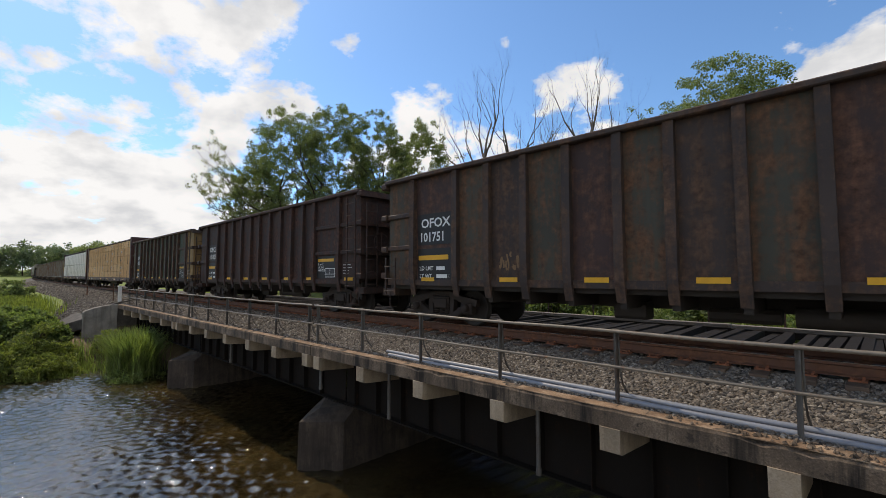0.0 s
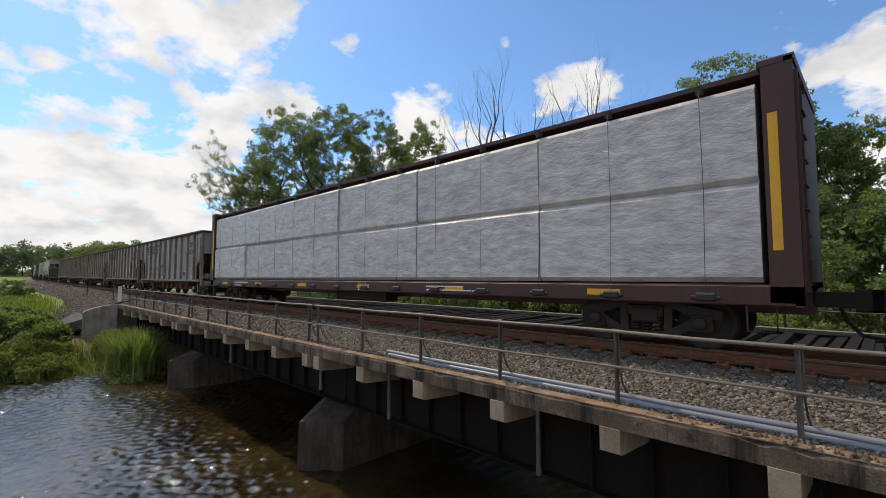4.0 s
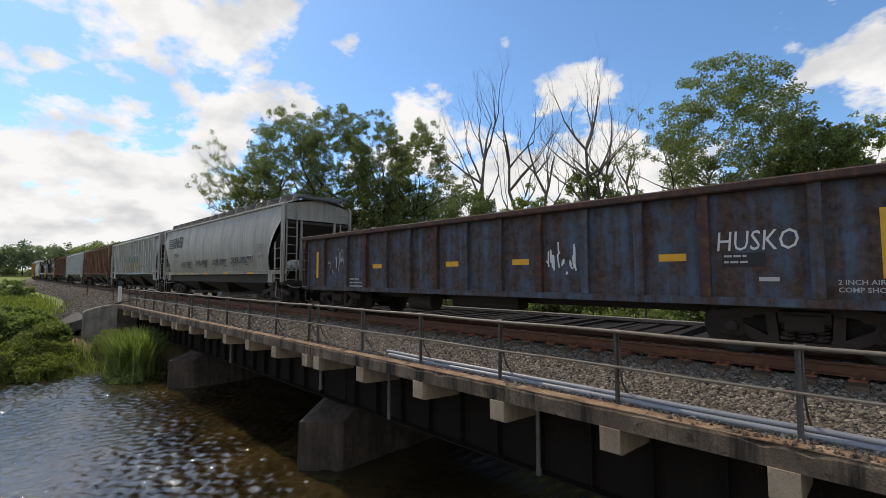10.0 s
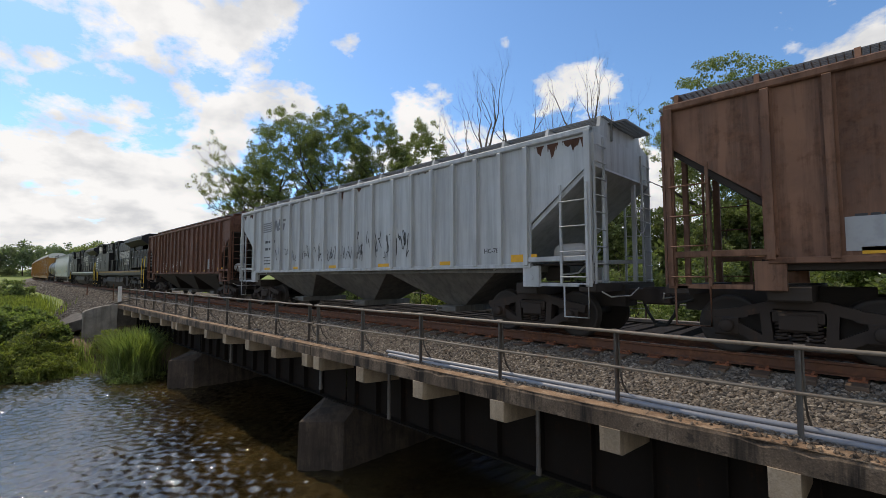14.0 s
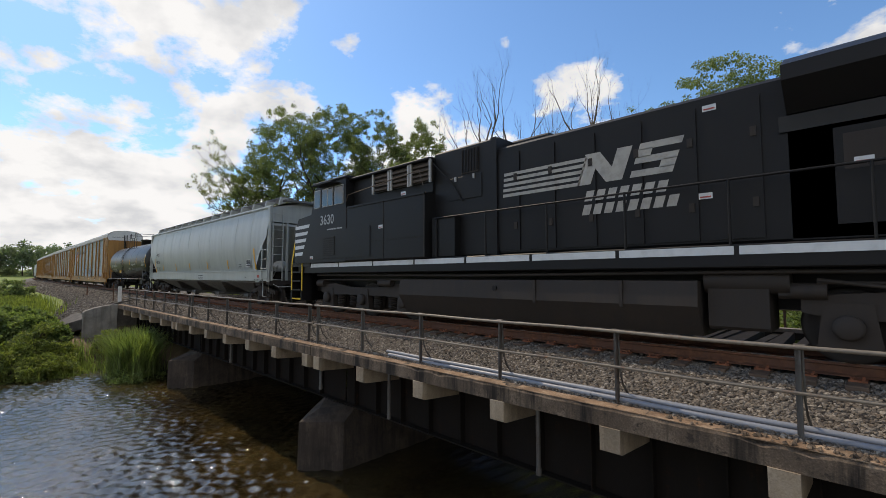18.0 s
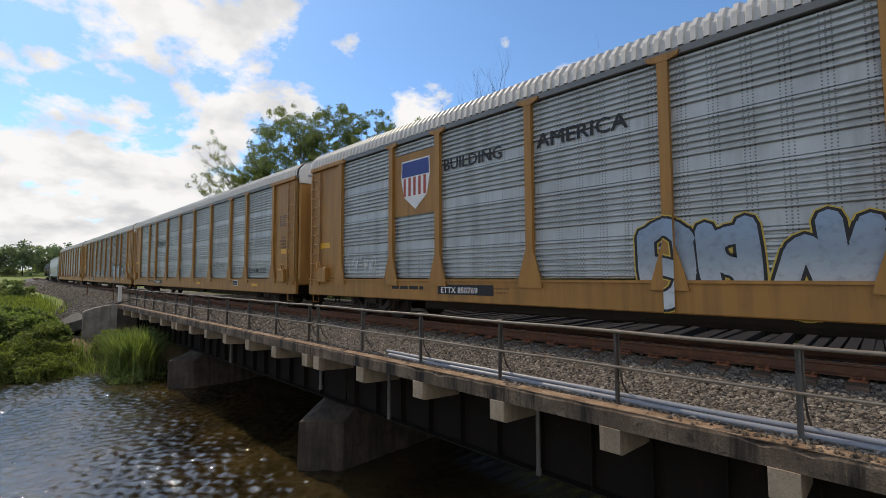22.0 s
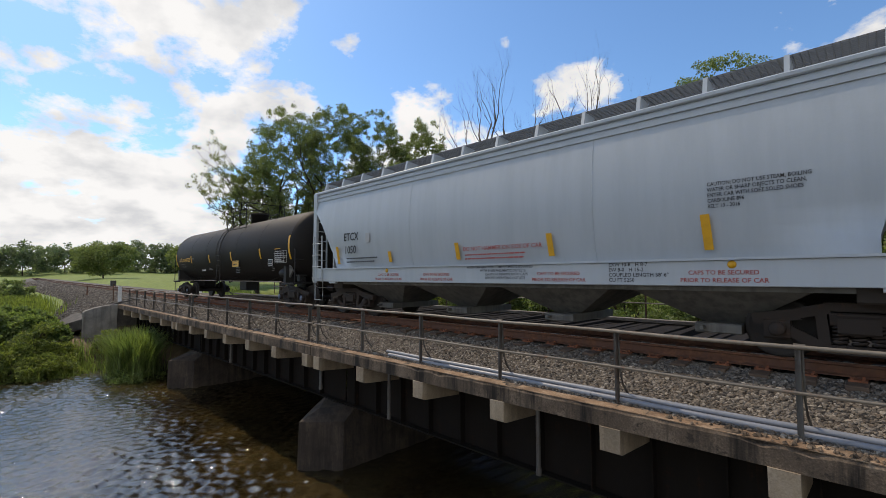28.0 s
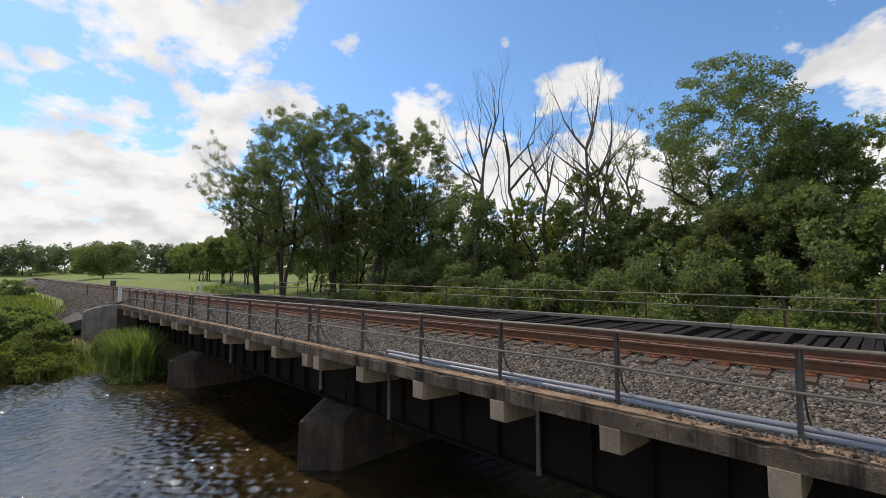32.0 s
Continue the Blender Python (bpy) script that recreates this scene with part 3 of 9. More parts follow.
def build_second_deck():
    deck = thing("timber_deck", "open bridge deck of black weathered timber ties, no rails", "bridge deck", kind="structure")
    tie = boxes((-0.095, 2.35, -0.50, 0.095, 5.40, -0.255, 0.02)).mesh("deck_tie")
    tie.materials.append(DECK_WOOD)
    rng = random.Random(9)
    x = 9.0
    while x > -38.0:
        ob = part("deck_tie", tie, DECK_WOOD, deck)
        ob.matrix_basis = pose(x, rng.uniform(-0.07, 0.07), rng.uniform(-0.022, 0.018), rng.uniform(-0.5, 0.5), 0, rng.uniform(-1.6, 1.6))
        x -= 0.252 + rng.uniform(-0.025, 0.025)
    for y in (5.28,):
        a = 9.0
        while a > -38:
            f = boxes((a - 5.96, y - 0.1, -0.235, a, y + 0.1, -0.125, 0.012))
            ob = part("guard_timber", f, BEAM_WOOD, deck, "pale grey guard timber")
            ob.location.z = rng.uniform(-0.01, 0.01)
            a -= 6.0
    for y in (2.55,):
        f = boxes((-38, y - 0.05, -0.62, 9, y + 0.05, -0.51))
        part("packing_timber", f, DECK_WOOD, deck)


build_second_deck()


def build_railings():
    near = thing("handrail", "grey pipe handrail with flat steel posts on the kerb", "railing", kind="structure")
    posts = [-0.681 - 2.163 * i for i in range(6)] + [-0.681 - 2.163 * 5 - 0.49 - 2.163 * i for i in range(6)]
    posts += [posts[-1] - 0.45 - 2.163 * i for i in range(7)] + [1.48, 1.95, 4.1, 6.3]
    post = Form().box(-0.012, -0.036, -1.10, 0.012, 0.036, 0.0)
    post.box(-0.05, 0.02, -1.10, 0.012, 0.036, -0.02)
    post.rod((-0.055, 0, -0.012), (0.055, 0, -0.012), 0.033, n=10)
    pm = post.mesh("post")
    pm.materials.append(POST_STEEL)
    brace = Form().tube([(0.02, 0.03, -0.03), (0.02, 0.05, -0.35), (0.02, 0.07, -0.62), (0.03, 0.14, -0.82), (0.05, 0.27, -0.98)], 0.017, 6)
    br = brace.mesh("brace")
    br.materials.append(POST_STEEL)
    for i, x in enumerate(posts):
        ob = part("post", pm, POST_STEEL, near)
        ob.matrix_basis = pose(x, -2.703, 0.43, 0, random.Random(i).uniform(-0.8, 0.8), 0)
        part("brace", br, POST_STEEL, near).location = (x, -2.703, 0.43)
    for z, r in ((0.413, 0.026), (-0.11, 0.022)):
        f = Form()
        for a, b in ((12, -11.6), (-11.75, -24.4), (-24.5, -38.3)):
            n = 24
            f.tube([(a + (b - a) * i / n, -2.74, z + 0.008 * math.sin(i * 1.7)) for i in range(n + 1)], r, 10)
        part("rail_pipe", f, PIPE_STEEL, near, "tarnished brown pipe")

    far = thing("handrail", "rusty angle iron handrail along the far bridge edge", "railing", kind="structure")
    fp = boxes((-0.035, -0.005, -1.05, 0.035, 0.005, 0.0), (-0.035, 0.0, -1.05, -0.025, 0.06, 0.0)).mesh("post")
    fp.materials.append(RUSTY)
    for i in range(20):
        x = 2.1 - 2.12 * i
        part("post", fp, RUSTY, far).location = (x, 8.3, 0.56 - 0.006 * x)
    for dz in (-0.03, -0.42):
        f = Form().rod((12, 8.26, 0.56 - 0.006 * 12 + dz), (-38.4, 8.26, 0.56 + 0.006 * 38.4 + dz), 0.024, n=8)
        part("rail_bar", f, PIPE_STEEL, far)
    part("walkway_beam", boxes((-38.4, 8.1, -0.75, 12, 8.4, -0.5)), GIRDER, far)

    pipes = thing("conduit_pipes", "two light grey conduit pipes lying along the kerb", "pipe")
    for y, z, a, b in ((-2.64, -0.605, 9, -8.35), (-2.53, -0.560, 9, -8.55)):
        f = Form()
        n = 30
        f.tube([(a + (b - a) * i / n, y + 0.012 * math.sin(i * 0.9), z + 0.004 * math.sin(i * 1.3)) for i in range(n + 1)], 0.040, 12)
        for s in (2.5, -3.4):
            f.rod((s + 0.12, y, z), (s - 0.12, y, z), 0.046, n=12)
        part("conduit", f, CONDUIT, pipes)

    marker = thing("white_post", "short white wooden marker post at the bridge end", "post")
    part("shaft", boxes((-39.05, -2.88, -0.70, -38.85, -2.68, 0.58, 0.02)), WHITE_POST, marker)
    iron = thing("iron_post", "thin dark iron post beside the wing wall", "post")
    part("shaft", Form().rod((-39.9, -3.0, -0.8), (-39.9, -3.0, 0.75), 0.03), RUSTY, iron)
    stake = thing("white_post", "white marker post in the grass beyond the track", "post")
    part("shaft", boxes((-48.7, 5.4, -0.9, -48.5, 5.6, 0.62, 0.02)), WHITE_POST, stake)
    low_rail = thing("low_rail", "low black bent pipe rail beside the timber deck", "railing")
    part("bar", Form().tube([(-46.5, 5.9, -0.7), (-46.2, 5.9, 0.02), (-42.6, 5.9, 0.02), (-41.4, 5.9, -0.28), (-41.3, 5.9, -0.75)], 0.05, 8), BLACK_IRON, low_rail)
    part("leg", Form().rod((-44.2, 5.9, -0.75), (-44.2, 5.9, 0.0), 0.035), BLACK_IRON, low_rail)
    red = thing("marker_stake", "small rusty red stake beside the track", "post")
    part("shaft", boxes((-52.5, -3.05, -0.75, -52.42, -2.97, 0.45)), RAIL_STEEL, red)
    box = thing("relay_box", "grey metal track-side equipment box", "box")
    part("case", boxes((-78.9, 2.7, -0.4, -78.0, 3.3, 0.75, 0.03)), POST_STEEL, box)


build_railings()

# ---- trees, bushes and reeds ----


def leaf_cloud(name, centres, radii, count, size, material, seed, flat=0.75, long=1.5, droop=0.35):
    """Leaves strewn through many small clumps: two-triangle blades, each turned its own way."""
    rng = np.random.default_rng(seed)
    centres, radii = np.asarray(centres, float), np.asarray(radii, float)
    k = rng.choice(len(centres), count, p=radii ** 2 / np.sum(radii ** 2))
    d = rng.normal(size=(count, 3))
    d /= np.linalg.norm(d, axis=1)[:, None]
    r = radii[k] * rng.uniform(0.25, 1.05, count) ** 0.6
    p = centres[k] + d * r[:, None] * np.array([1, 1, flat])
    a = rng.normal(size=(count, 3)) + d * 0.8
    a[:, 2] -= droop
    a /= np.linalg.norm(a, axis=1)[:, None]
    b = np.cross(a, rng.normal(size=(count, 3)) + np.array([0, 0, 1.0]))
    b /= np.linalg.norm(b, axis=1)[:, None] + 1e-9
    s = size * rng.uniform(0.6, 1.4, (count, 1))
    n = np.cross(a, b)
    v = np.stack([p, p + s * (a * long * 0.5 + b * 0.45 + n * 0.12), p + a * s * long, p + s * (a * long * 0.5 - b * 0.45 + n * 0.12)], 1)
    f = np.arange(count * 4).reshape(-1, 4)
    return from_arrays(name, v.reshape(-1, 3), f, material)


def limbs(form, rng, a, d, length, r, depth, tips, spread=0.6, up=0.25, n=6, sides=6, thin=0.62, kids=(2, 3)):
    """A branching limb; the ends are gathered in tips."""
    pts, rs = [a], [r]
    p, w = a.copy(), d.normalized()
    steps = 4
    for i in range(steps):
        w = (w + Vector((rng.gauss(0, 0.13), rng.gauss(0, 0.13), rng.gauss(0, 0.08) + up * 0.12))).normalized()
        p = p + w * length / steps
        pts.append(p)
        rs.append(r * (1 - 0.45 * (i + 1) / steps))
    form.tube(pts, rs, sides, depth == 0)
    if depth <= 1:
        tips += pts[2:]
    if depth == 0:
        return
    for j in range(rng.randint(*kids)):
        base = pts[rng.randint(2, steps)] if j else pts[-1]
        t = Vector((rng.gauss(0, 1), rng.gauss(0, 1), rng.gauss(0.15, 0.5))).normalized()
        limbs(form, rng, base, (w + t * spread + Vector((0, 0, up))).normalized(), length * rng.uniform(0.6, 0.85), rs[-1] * rng.uniform(0.6, 0.85), depth - 1, tips, spread, up, n, max(4, sides - 1), thin, kids)


def tree(name, x, y, top, width, seed, label, leaves=9000, leaf=0.30, material=None, bare=0.25, stems=1, clumps=90, base=None, clump=0.16, depth=3, group="trees"):
    """A broad-leaved tree: trunk, limbs and an uneven crown with gaps."""
    rng = random.Random(seed)
    z0 = float(ground_z(x, y)) if base is None else base
    h = top - z0
    root = thing(name, label, "tree", group, at=pose(x, y, z0))
    trunk, tips = Form(), []
    for s in range(stems):
        lean = Vector((rng.gauss(0, 0.12), rng.gauss(0, 0.12), 1)).normalized()
        foot = Vector((rng.gauss(0, 0.4), rng.gauss(0, 0.4), -0.3)) if stems > 1 else Vector((0, 0, -0.3))
        pts = [foot + lean * (h * 0.5 * i / 4) + Vector((rng.gauss(0, 0.08), rng.gauss(0, 0.08), 0)) * i for i in range(5)]
        r = 0.0125 * h / math.sqrt(stems) + 0.035
        trunk.tube(pts, [r * 1.25, r, r * 0.85, r * 0.75, r * 0.6], 9)
        for i in (2, 3, 4, 4):
            t = Vector((rng.gauss(0, 1), rng.gauss(0, 1), 0.7)).normalized()
            limbs(trunk, rng, pts[i], t, h * 0.2, r * 0.5, depth - 1, tips, 0.7, 0.35)
    part("trunk", trunk, BARK, root)
    # clumps fill an uneven egg, and follow the limbs
    cs, rs = [], []
    lobes = [(Vector((rng.gauss(0, 1), rng.gauss(0, 1), rng.gauss(0, 0.8))).normalized(), rng.uniform(0.72, 1.12)) for _ in range(14)]
    for i in range(clumps):
        u = Vector((rng.gauss(0, 1), rng.gauss(0, 1), rng.gauss(0, 1))).normalized()
        k = sum(max(0, u.dot(l)) ** 3 * s for l, s in lobes) / (sum(max(0, u.dot(l)) ** 3 for l, s in lobes) + 1e-6)
        k *= rng.uniform(0.35, 1.0) ** 0.45
        mid = h * (bare + (1 - bare) * 0.5)
        c = Vector((u.x * width * 0.5 * k, u.y * width * 0.5 * k, mid + u.z * h * (1 - bare) * 0.5 * k))
        cs.append(tuple(c))
        rs.append(rng.uniform(0.35, 1.45) * clump * width * 0.5)
    for t in tips[::2]:
        if t.z > h * bare:
            cs.append(tuple(t))
            rs.append(clump * width * 0.32)
    part("crown", leaf_cloud("crown", cs, rs, leaves, leaf, material or LEAF_TREE, seed), LEAF_TREE, root)
    return root


def dead_tree(x, y, top, seed, label="tall bare dead tree with thin grey branches"):
    rng = random.Random(seed)
    z0 = float(ground_z(x, y))
    h = top - z0
    root = thing("dead_tree", label, "tree", "dead trees", at=pose(x, y, z0))
    f, tips = Form(), []
    lean = Vector((rng.gauss(0, 0.07), rng.gauss(0, 0.07), 1))
    pts = [lean * (h * 0.60 * i / 6) + Vector((rng.gauss(0, 0.1), rng.gauss(0, 0.1), 0)) * i * 0.5 for i in range(7)]
    rad = 0.0105 * h
    f.tube([p + Vector((0, 0, -0.3)) if i == 0 else p for i, p in enumerate(pts)], [rad * (1.15 - 0.11 * i) for i in range(7)], 8)
    part("trunk", f, DEAD_BARK, root)
    g = Form()
    for i in (3, 4, 4, 5, 5, 6, 6, 6):
        t = Vector((rng.gauss(0, 1), rng.gauss(0, 1), 1.5)).normalized()
        limbs(g, rng, pts[i], t, h * rng.uniform(0.12, 0.19), rad * 0.5, 4, tips, 0.5, 0.55, sides=5, kids=(1, 3))
    part("branch_crown", g, DEAD_BARK, root)


def bush(x, y, width, height, seed, label, material=None, leaves=3500, leaf=0.16, name="bush", base=None, depth_y=None, clump=0.26):
    rng = random.Random(seed)
    z0 = float(ground_z(x, y)) if base is None else base
    root = thing(name, label, "bush", "bushes", at=pose(x, y, z0))
    f, tips = Form(), []
    for i in range(5):
        t = Vector((rng.gauss(0, 0.5), rng.gauss(0, 0.5), 1)).normalized()
        limbs(f, rng, Vector((rng.gauss(0, 0.1), rng.gauss(0, 0.1), -0.15)), t, height * 0.5, 0.02 + 0.008 * height, 1, tips)
    part("stem", f, BARK, root)
    cs, rs = [], []
    dy = depth_y or width
    for i in range(34):
        a, k = rng.uniform(0, 6.28), rng.uniform(0, 1) ** 0.5
        zz = height * (0.1 + 0.8 * rng.random() * math.sqrt(max(0.0, 1.02 - k * k)))
        cs.append((math.cos(a) * k * width * 0.5, math.sin(a) * k * dy * 0.5, zz))
        rs.append(rng.uniform(0.6, 1.2) * clump * min(width, height * 1.6) * 0.5)
    part("leaves", leaf_cloud("leaves", cs, rs, leaves, leaf, material or LEAF_BUSH, seed), LEAF_BUSH, root)


def reeds(name, x, y, wx, wy, height, count, seed, label, material=None, blade=0.03, lean=0.28):
    """Upright blades, each bent over in three pieces."""
    rng = np.random.default_rng(seed)
    px, py = x + wx * 0.5 * rng.normal(0, 0.55, count), y + wy * 0.5 * rng.normal(0, 0.55, count)
    pz = ground_z(px, py)
    pz = np.maximum(pz, -4.3)
    h = height * rng.uniform(0.5, 1.1, count)
    a = rng.uniform(0, 6.28, count)
    l = lean * rng.uniform(0.2, 1.6, count)
    dx, dy = np.cos(a), np.sin(a)
    vs = []
    for t, w in ((0.0, 1.0), (0.45, 0.9), (0.8, 0.6), (1.0, 0.08)):
        off = l * h * t * t
        cx, cy, cz = px + dx * off, py + dy * off, pz + h * t * (1 - 0.25 * l * t)
        for s in (-1, 1):
            vs.append(np.stack([cx - dy * s * blade * w, cy + dx * s * blade * w, cz], -1))
    v = np.stack(vs, 1)
    q = np.array([[0, 1, 3, 2], [2, 3, 5, 4], [4, 5, 7, 6]])
    f = (q[None] + 8 * np.arange(count)[:, None, None]).reshape(-1, 4)
    ob = new(name, from_arrays(name, v.reshape(-1, 3), f, material or LEAF_REED))
    tagged(ob, label, "grass", kind="stuff")


def build_green():
    # the wood behind the bridge
    airy = dict(clump=0.085, leaf=0.105)
    tree("tree", -50.6, 11.9, 16.6, 7.6, 11, "tall broad-leaved tree with an open green crown", 36000, stems=4, bare=0.10, clumps=330, clump=0.11, leaf=0.105)
    tree("tree", -46.9, 13.4, 21.8, 10.2, 12, "tall broad-leaved tree with feathery green foliage", 62000, stems=4, bare=0.14, clumps=560, **airy)
    tree("tree", -41.5, 16.6, 21.4, 9.0, 13, "tall broad-leaved tree with feathery green foliage", 62000, stems=4, bare=0.12, clumps=560, **airy)
    tree("tree", -37.2, 18.9, 20.4, 7.6, 14, "tall broad-leaved tree with feathery green foliage", 46000, stems=3, bare=0.12, clumps=440, **airy)
    tree("tree", -32.6, 20.6, 16.8, 7.4, 15, "broad-leaved tree with a rounded green crown", 42000, stems=3, bare=0.10, clumps=400, **airy)
    tree("tree", -42.0, 19.5, 11.5, 13.0, 16, "dark understorey tree beneath taller crowns", 26000, 0.15, LEAF_DEEP, bare=0.0, stems=3, clumps=220, clump=0.12)
    tree("tree", -35.0, 22.0, 12.0, 11.0, 17, "dark understorey tree beneath taller crowns", 26000, 0.15, LEAF_DEEP, bare=0.0, stems=3, clumps=220, clump=0.12)
    tree("tree", -49.0, 18.0, 9.5, 9.0, 18, "dark understorey tree beneath taller crowns", 16000, 0.15, LEAF_DEEP, bare=0.05, stems=3, clumps=150, clump=0.12)
    dead_tree(-26.1, 21.0, 20.8, 21)
    dead_tree(-23.1, 23.3, 18.8, 22)
    dead_tree(-19.3, 23.4, 17.2, 27)
    dead_tree(-17.7, 24.3, 19.4, 23)
    dead_tree(-15.9, 25.2, 16.0, 26)
    dead_tree(-15.1, 26.6, 16.1, 24)
    dead_tree(-13.8, 27.2, 15.8, 25)
    tree("tree", -25.6, 20.2, 9.6, 7.4, 31, "low dark green tree under the dead ones", 24000, 0.13, LEAF_DEEP, bare=0.03, stems=3, clumps=190, clump=0.12)
    tree("tree", -21.0, 22.4, 9.2, 5.0, 30, "low airy green tree among dead trunks", 14000, 0.12, LEAF_OLIVE, bare=0.05, stems=2, clumps=150, clump=0.1)
    tree("tree", -16.7, 24.4, 10.6, 6.2, 32, "low green tree among dead trunks", 24000, 0.12, LEAF_TREE, bare=0.05, stems=3, clumps=200, clump=0.1)
    tree("tree", -12.4, 25.0, 7.2, 6.2, 33, "low green tree among dead trunks", 20000, 0.12, LEAF_TREE, bare=0.05, stems=2, clumps=170, clump=0.1)
    tree("tree", -7.0, 28.0, 17.9, 12.2, 34, "tall open-crowned green tree with visible limbs", 60000, 0.105, LEAF_TREE, bare=0.22, stems=1, clumps=640, clump=0.068, depth=4)
    tree("tree", -6.6, 23.6, 6.6, 6.6, 35, "rounded light green tree", 30000, 0.11, LEAF_TREE, bare=0.02, stems=2, clumps=180, clump=0.13)
    tree("tree", -2.6, 28.6, 12.4, 7.0, 36, "green tree with a ragged crown", 30000, 0.13, LEAF_DEEP, bare=0.12, stems=3, clumps=240, clump=0.095)
    tree("tree", 0.0, 32.7, 12.6, 8.0, 37, "pale green thinly leaved tree", 20000, 0.12, LEAF_OLIVE, bare=0.2, stems=3, clumps=220, clump=0.075, depth=4)
    tree("tree", 0.6, 22.0, 5.2, 7.0, 38, "low bright green tree beside the bridge", 24000, 0.12, LEAF_BUSH, bare=0.02, stems=2, clumps=150, clump=0.12)
    tree("tree", 9.0, 24.0, 9.0, 9.0, 39, "low green tree beside the bridge", 9000, 0.2, LEAF_TREE, bare=0.05, stems=2, clumps=70)
    tree("tree", -3.5, 24.5, 8.0, 7.0, 40, "dark green leafy tree behind the handrail", 22000, 0.13, LEAF_DEEP, bare=0.02, stems=2, clumps=170, clump=0.12)
    rng = random.Random(77)
    for i in range(26):
        x = -33 + 1.55 * i + rng.uniform(-0.5, 0.5)
        y = 11.0 + rng.uniform(-0.6, 3.0)
        m = (LEAF_BUSH, LEAF_TREE, LEAF_BUSH, LEAF_OLIVE)[i % 4]
        bush(x, y, rng.uniform(2.6, 4.0), rng.uniform(1.9, 3.3), 100 + i, "leafy green bush behind the far handrail", m, 5200, 0.10)
    for i in range(10):
        x = -31 + 4.1 * i + rng.uniform(-1, 1)
        bush(x, 16.0 + rng.uniform(-1, 2), 5.0, rng.uniform(4.0, 5.5), 150 + i, "tall dark green thicket under the trees", LEAF_DEEP, 6000, 0.15)
    for i in range(11):
        x = -44 + 4.3 * i + rng.uniform(-1, 1)
        bush(x, 27.0 + rng.uniform(-2, 4) - 0.1 * abs(x + 20), 7.5, rng.uniform(6.5, 9.0), 170 + i, "deep shaded thicket at the back of the wood", LEAF_DEEP, 5500, 0.24, clump=0.3)
    # trees along the meadow
    for i, (x, y, t, w) in enumerate(((-67, 14, 7.6, 6), (-60, 14.5, 8.0, 6), (-75, 17, 6.6, 5), (-86, 22, 8.6, 9), (-97, 22, 9.5, 9), (-110, 24, 9.5, 10), (-122, 29, 9.5, 10))):
        tree("tree", x, y, t, w, 200 + i, "slender meadow tree with a green crown", 13000, 0.22, LEAF_TREE, bare=0.25, stems=2 + i % 3, clumps=130, clump=0.13)
    tree("tree", -178, 16, 12.5, 17, 220, "broad round-crowned tree in the meadow", 15000, 0.36, LEAF_TREE, bare=0.12, clumps=150)
    tree("tree", -150, 33, 11.5, 13, 221, "broad round-crowned tree in the meadow", 7000, 0.5, LEAF_TREE, bare=0.2, clumps=90)
    # far woodland, its air haze painted into the leaves
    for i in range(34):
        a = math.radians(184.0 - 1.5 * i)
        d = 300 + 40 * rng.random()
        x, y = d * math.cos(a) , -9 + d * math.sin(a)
        tree("tree", x, y, float(ground_z(x, y)) + rng.uniform(15, 20), rng.uniform(17, 24), 240 + i, "distant green woodland tree with haze-tinted leaves", 2800, 0.8, LEAF_FAR, bare=-0.12, clumps=60, depth=2, group="far trees")
    # left bank
    for i, (x, y, w, h, m) in enumerate(((-33.4, -8.2, 3.4, 1.9, LEAF_OLIVE), (-33.0, -6.9, 2.8, 1.7, LEAF_OLIVE), (-34.6, -7.2, 3.0, 2.2, LEAF_OLIVE), (-34.2, -9.8, 3.6, 2.3, LEAF_OLIVE), (-36.5, -7.4, 3.0, 2.0, LEAF_BUSH), (-37.5, -9.0, 4.0, 2.2, LEAF_BUSH), (-39.5, -7.6, 3.4, 1.9, LEAF_BUSH), (-41.5, -9.4, 4.2, 2.2, LEAF_BUSH), (-44.0, -7.8, 3.6, 1.6, LEAF_BUSH), (-36.0, -11.5, 4.0, 2.4, LEAF_BUSH), (-47, -9.5, 4, 1.6, LEAF_BUSH))):
        bush(x, y, w, h, 300 + i, "olive green river bank shrub" if m is LEAF_OLIVE else "bright broad-leaved green bush on the bank", m, 8500, 0.075 if m is LEAF_OLIVE else 0.13)
    bush(-33.6, -4.6, 0.9, 0.8, 320, "small dark green bush at the water", LEAF_DEEP, 900, 0.09)
    bush(-33.2, -5.4, 0.7, 0.7, 321, "small dark green bush at the water", LEAF_DEEP, 900, 0.09)
    bush(-58, -7.5, 2.4, 2.4, 322, "dark shrub on the embankment", LEAF_DEEP, 2500, 0.14)
    bush(-60, -8.8, 2.6, 2.2, 323, "dark shrub on the embankment", LEAF_DEEP, 2500, 0.14)
    reeds("reed_bed", -30.6, -3.4, 2.6, 1.6, 2.7, 5200, 5, "tall green reeds growing at the bridge", LEAF_BUSH, blade=0.016, lean=0.5)
    bush(-28.6, -3.5, 2.9, 1.9, 325, "rounded green bush at the bridge pier", LEAF_BUSH, 9000, 0.075)
    bush(-35.5, -3.9, 1.5, 1.9, 326, "pale green shrub against the wing wall", LEAF_OLIVE, 3000, 0.075)
    reeds("bank_grass", -52, -8.0, 14, 4.0, 0.9, 5000, 6, "tall pale seeding grass on the bank", LEAF_OLIVE, 0.03)
    reeds("meadow_grass", -48, 10.0, 22, 2.4, 0.7, 4200, 7, "rough grass beside the track", LEAF_BUSH, 0.03)
    reeds("bank_grass", -34.5, -6.0, 4, 3.0, 0.6, 1500, 8, "short grass on the muddy bank", LEAF_BUSH, 0.02)


build_green()

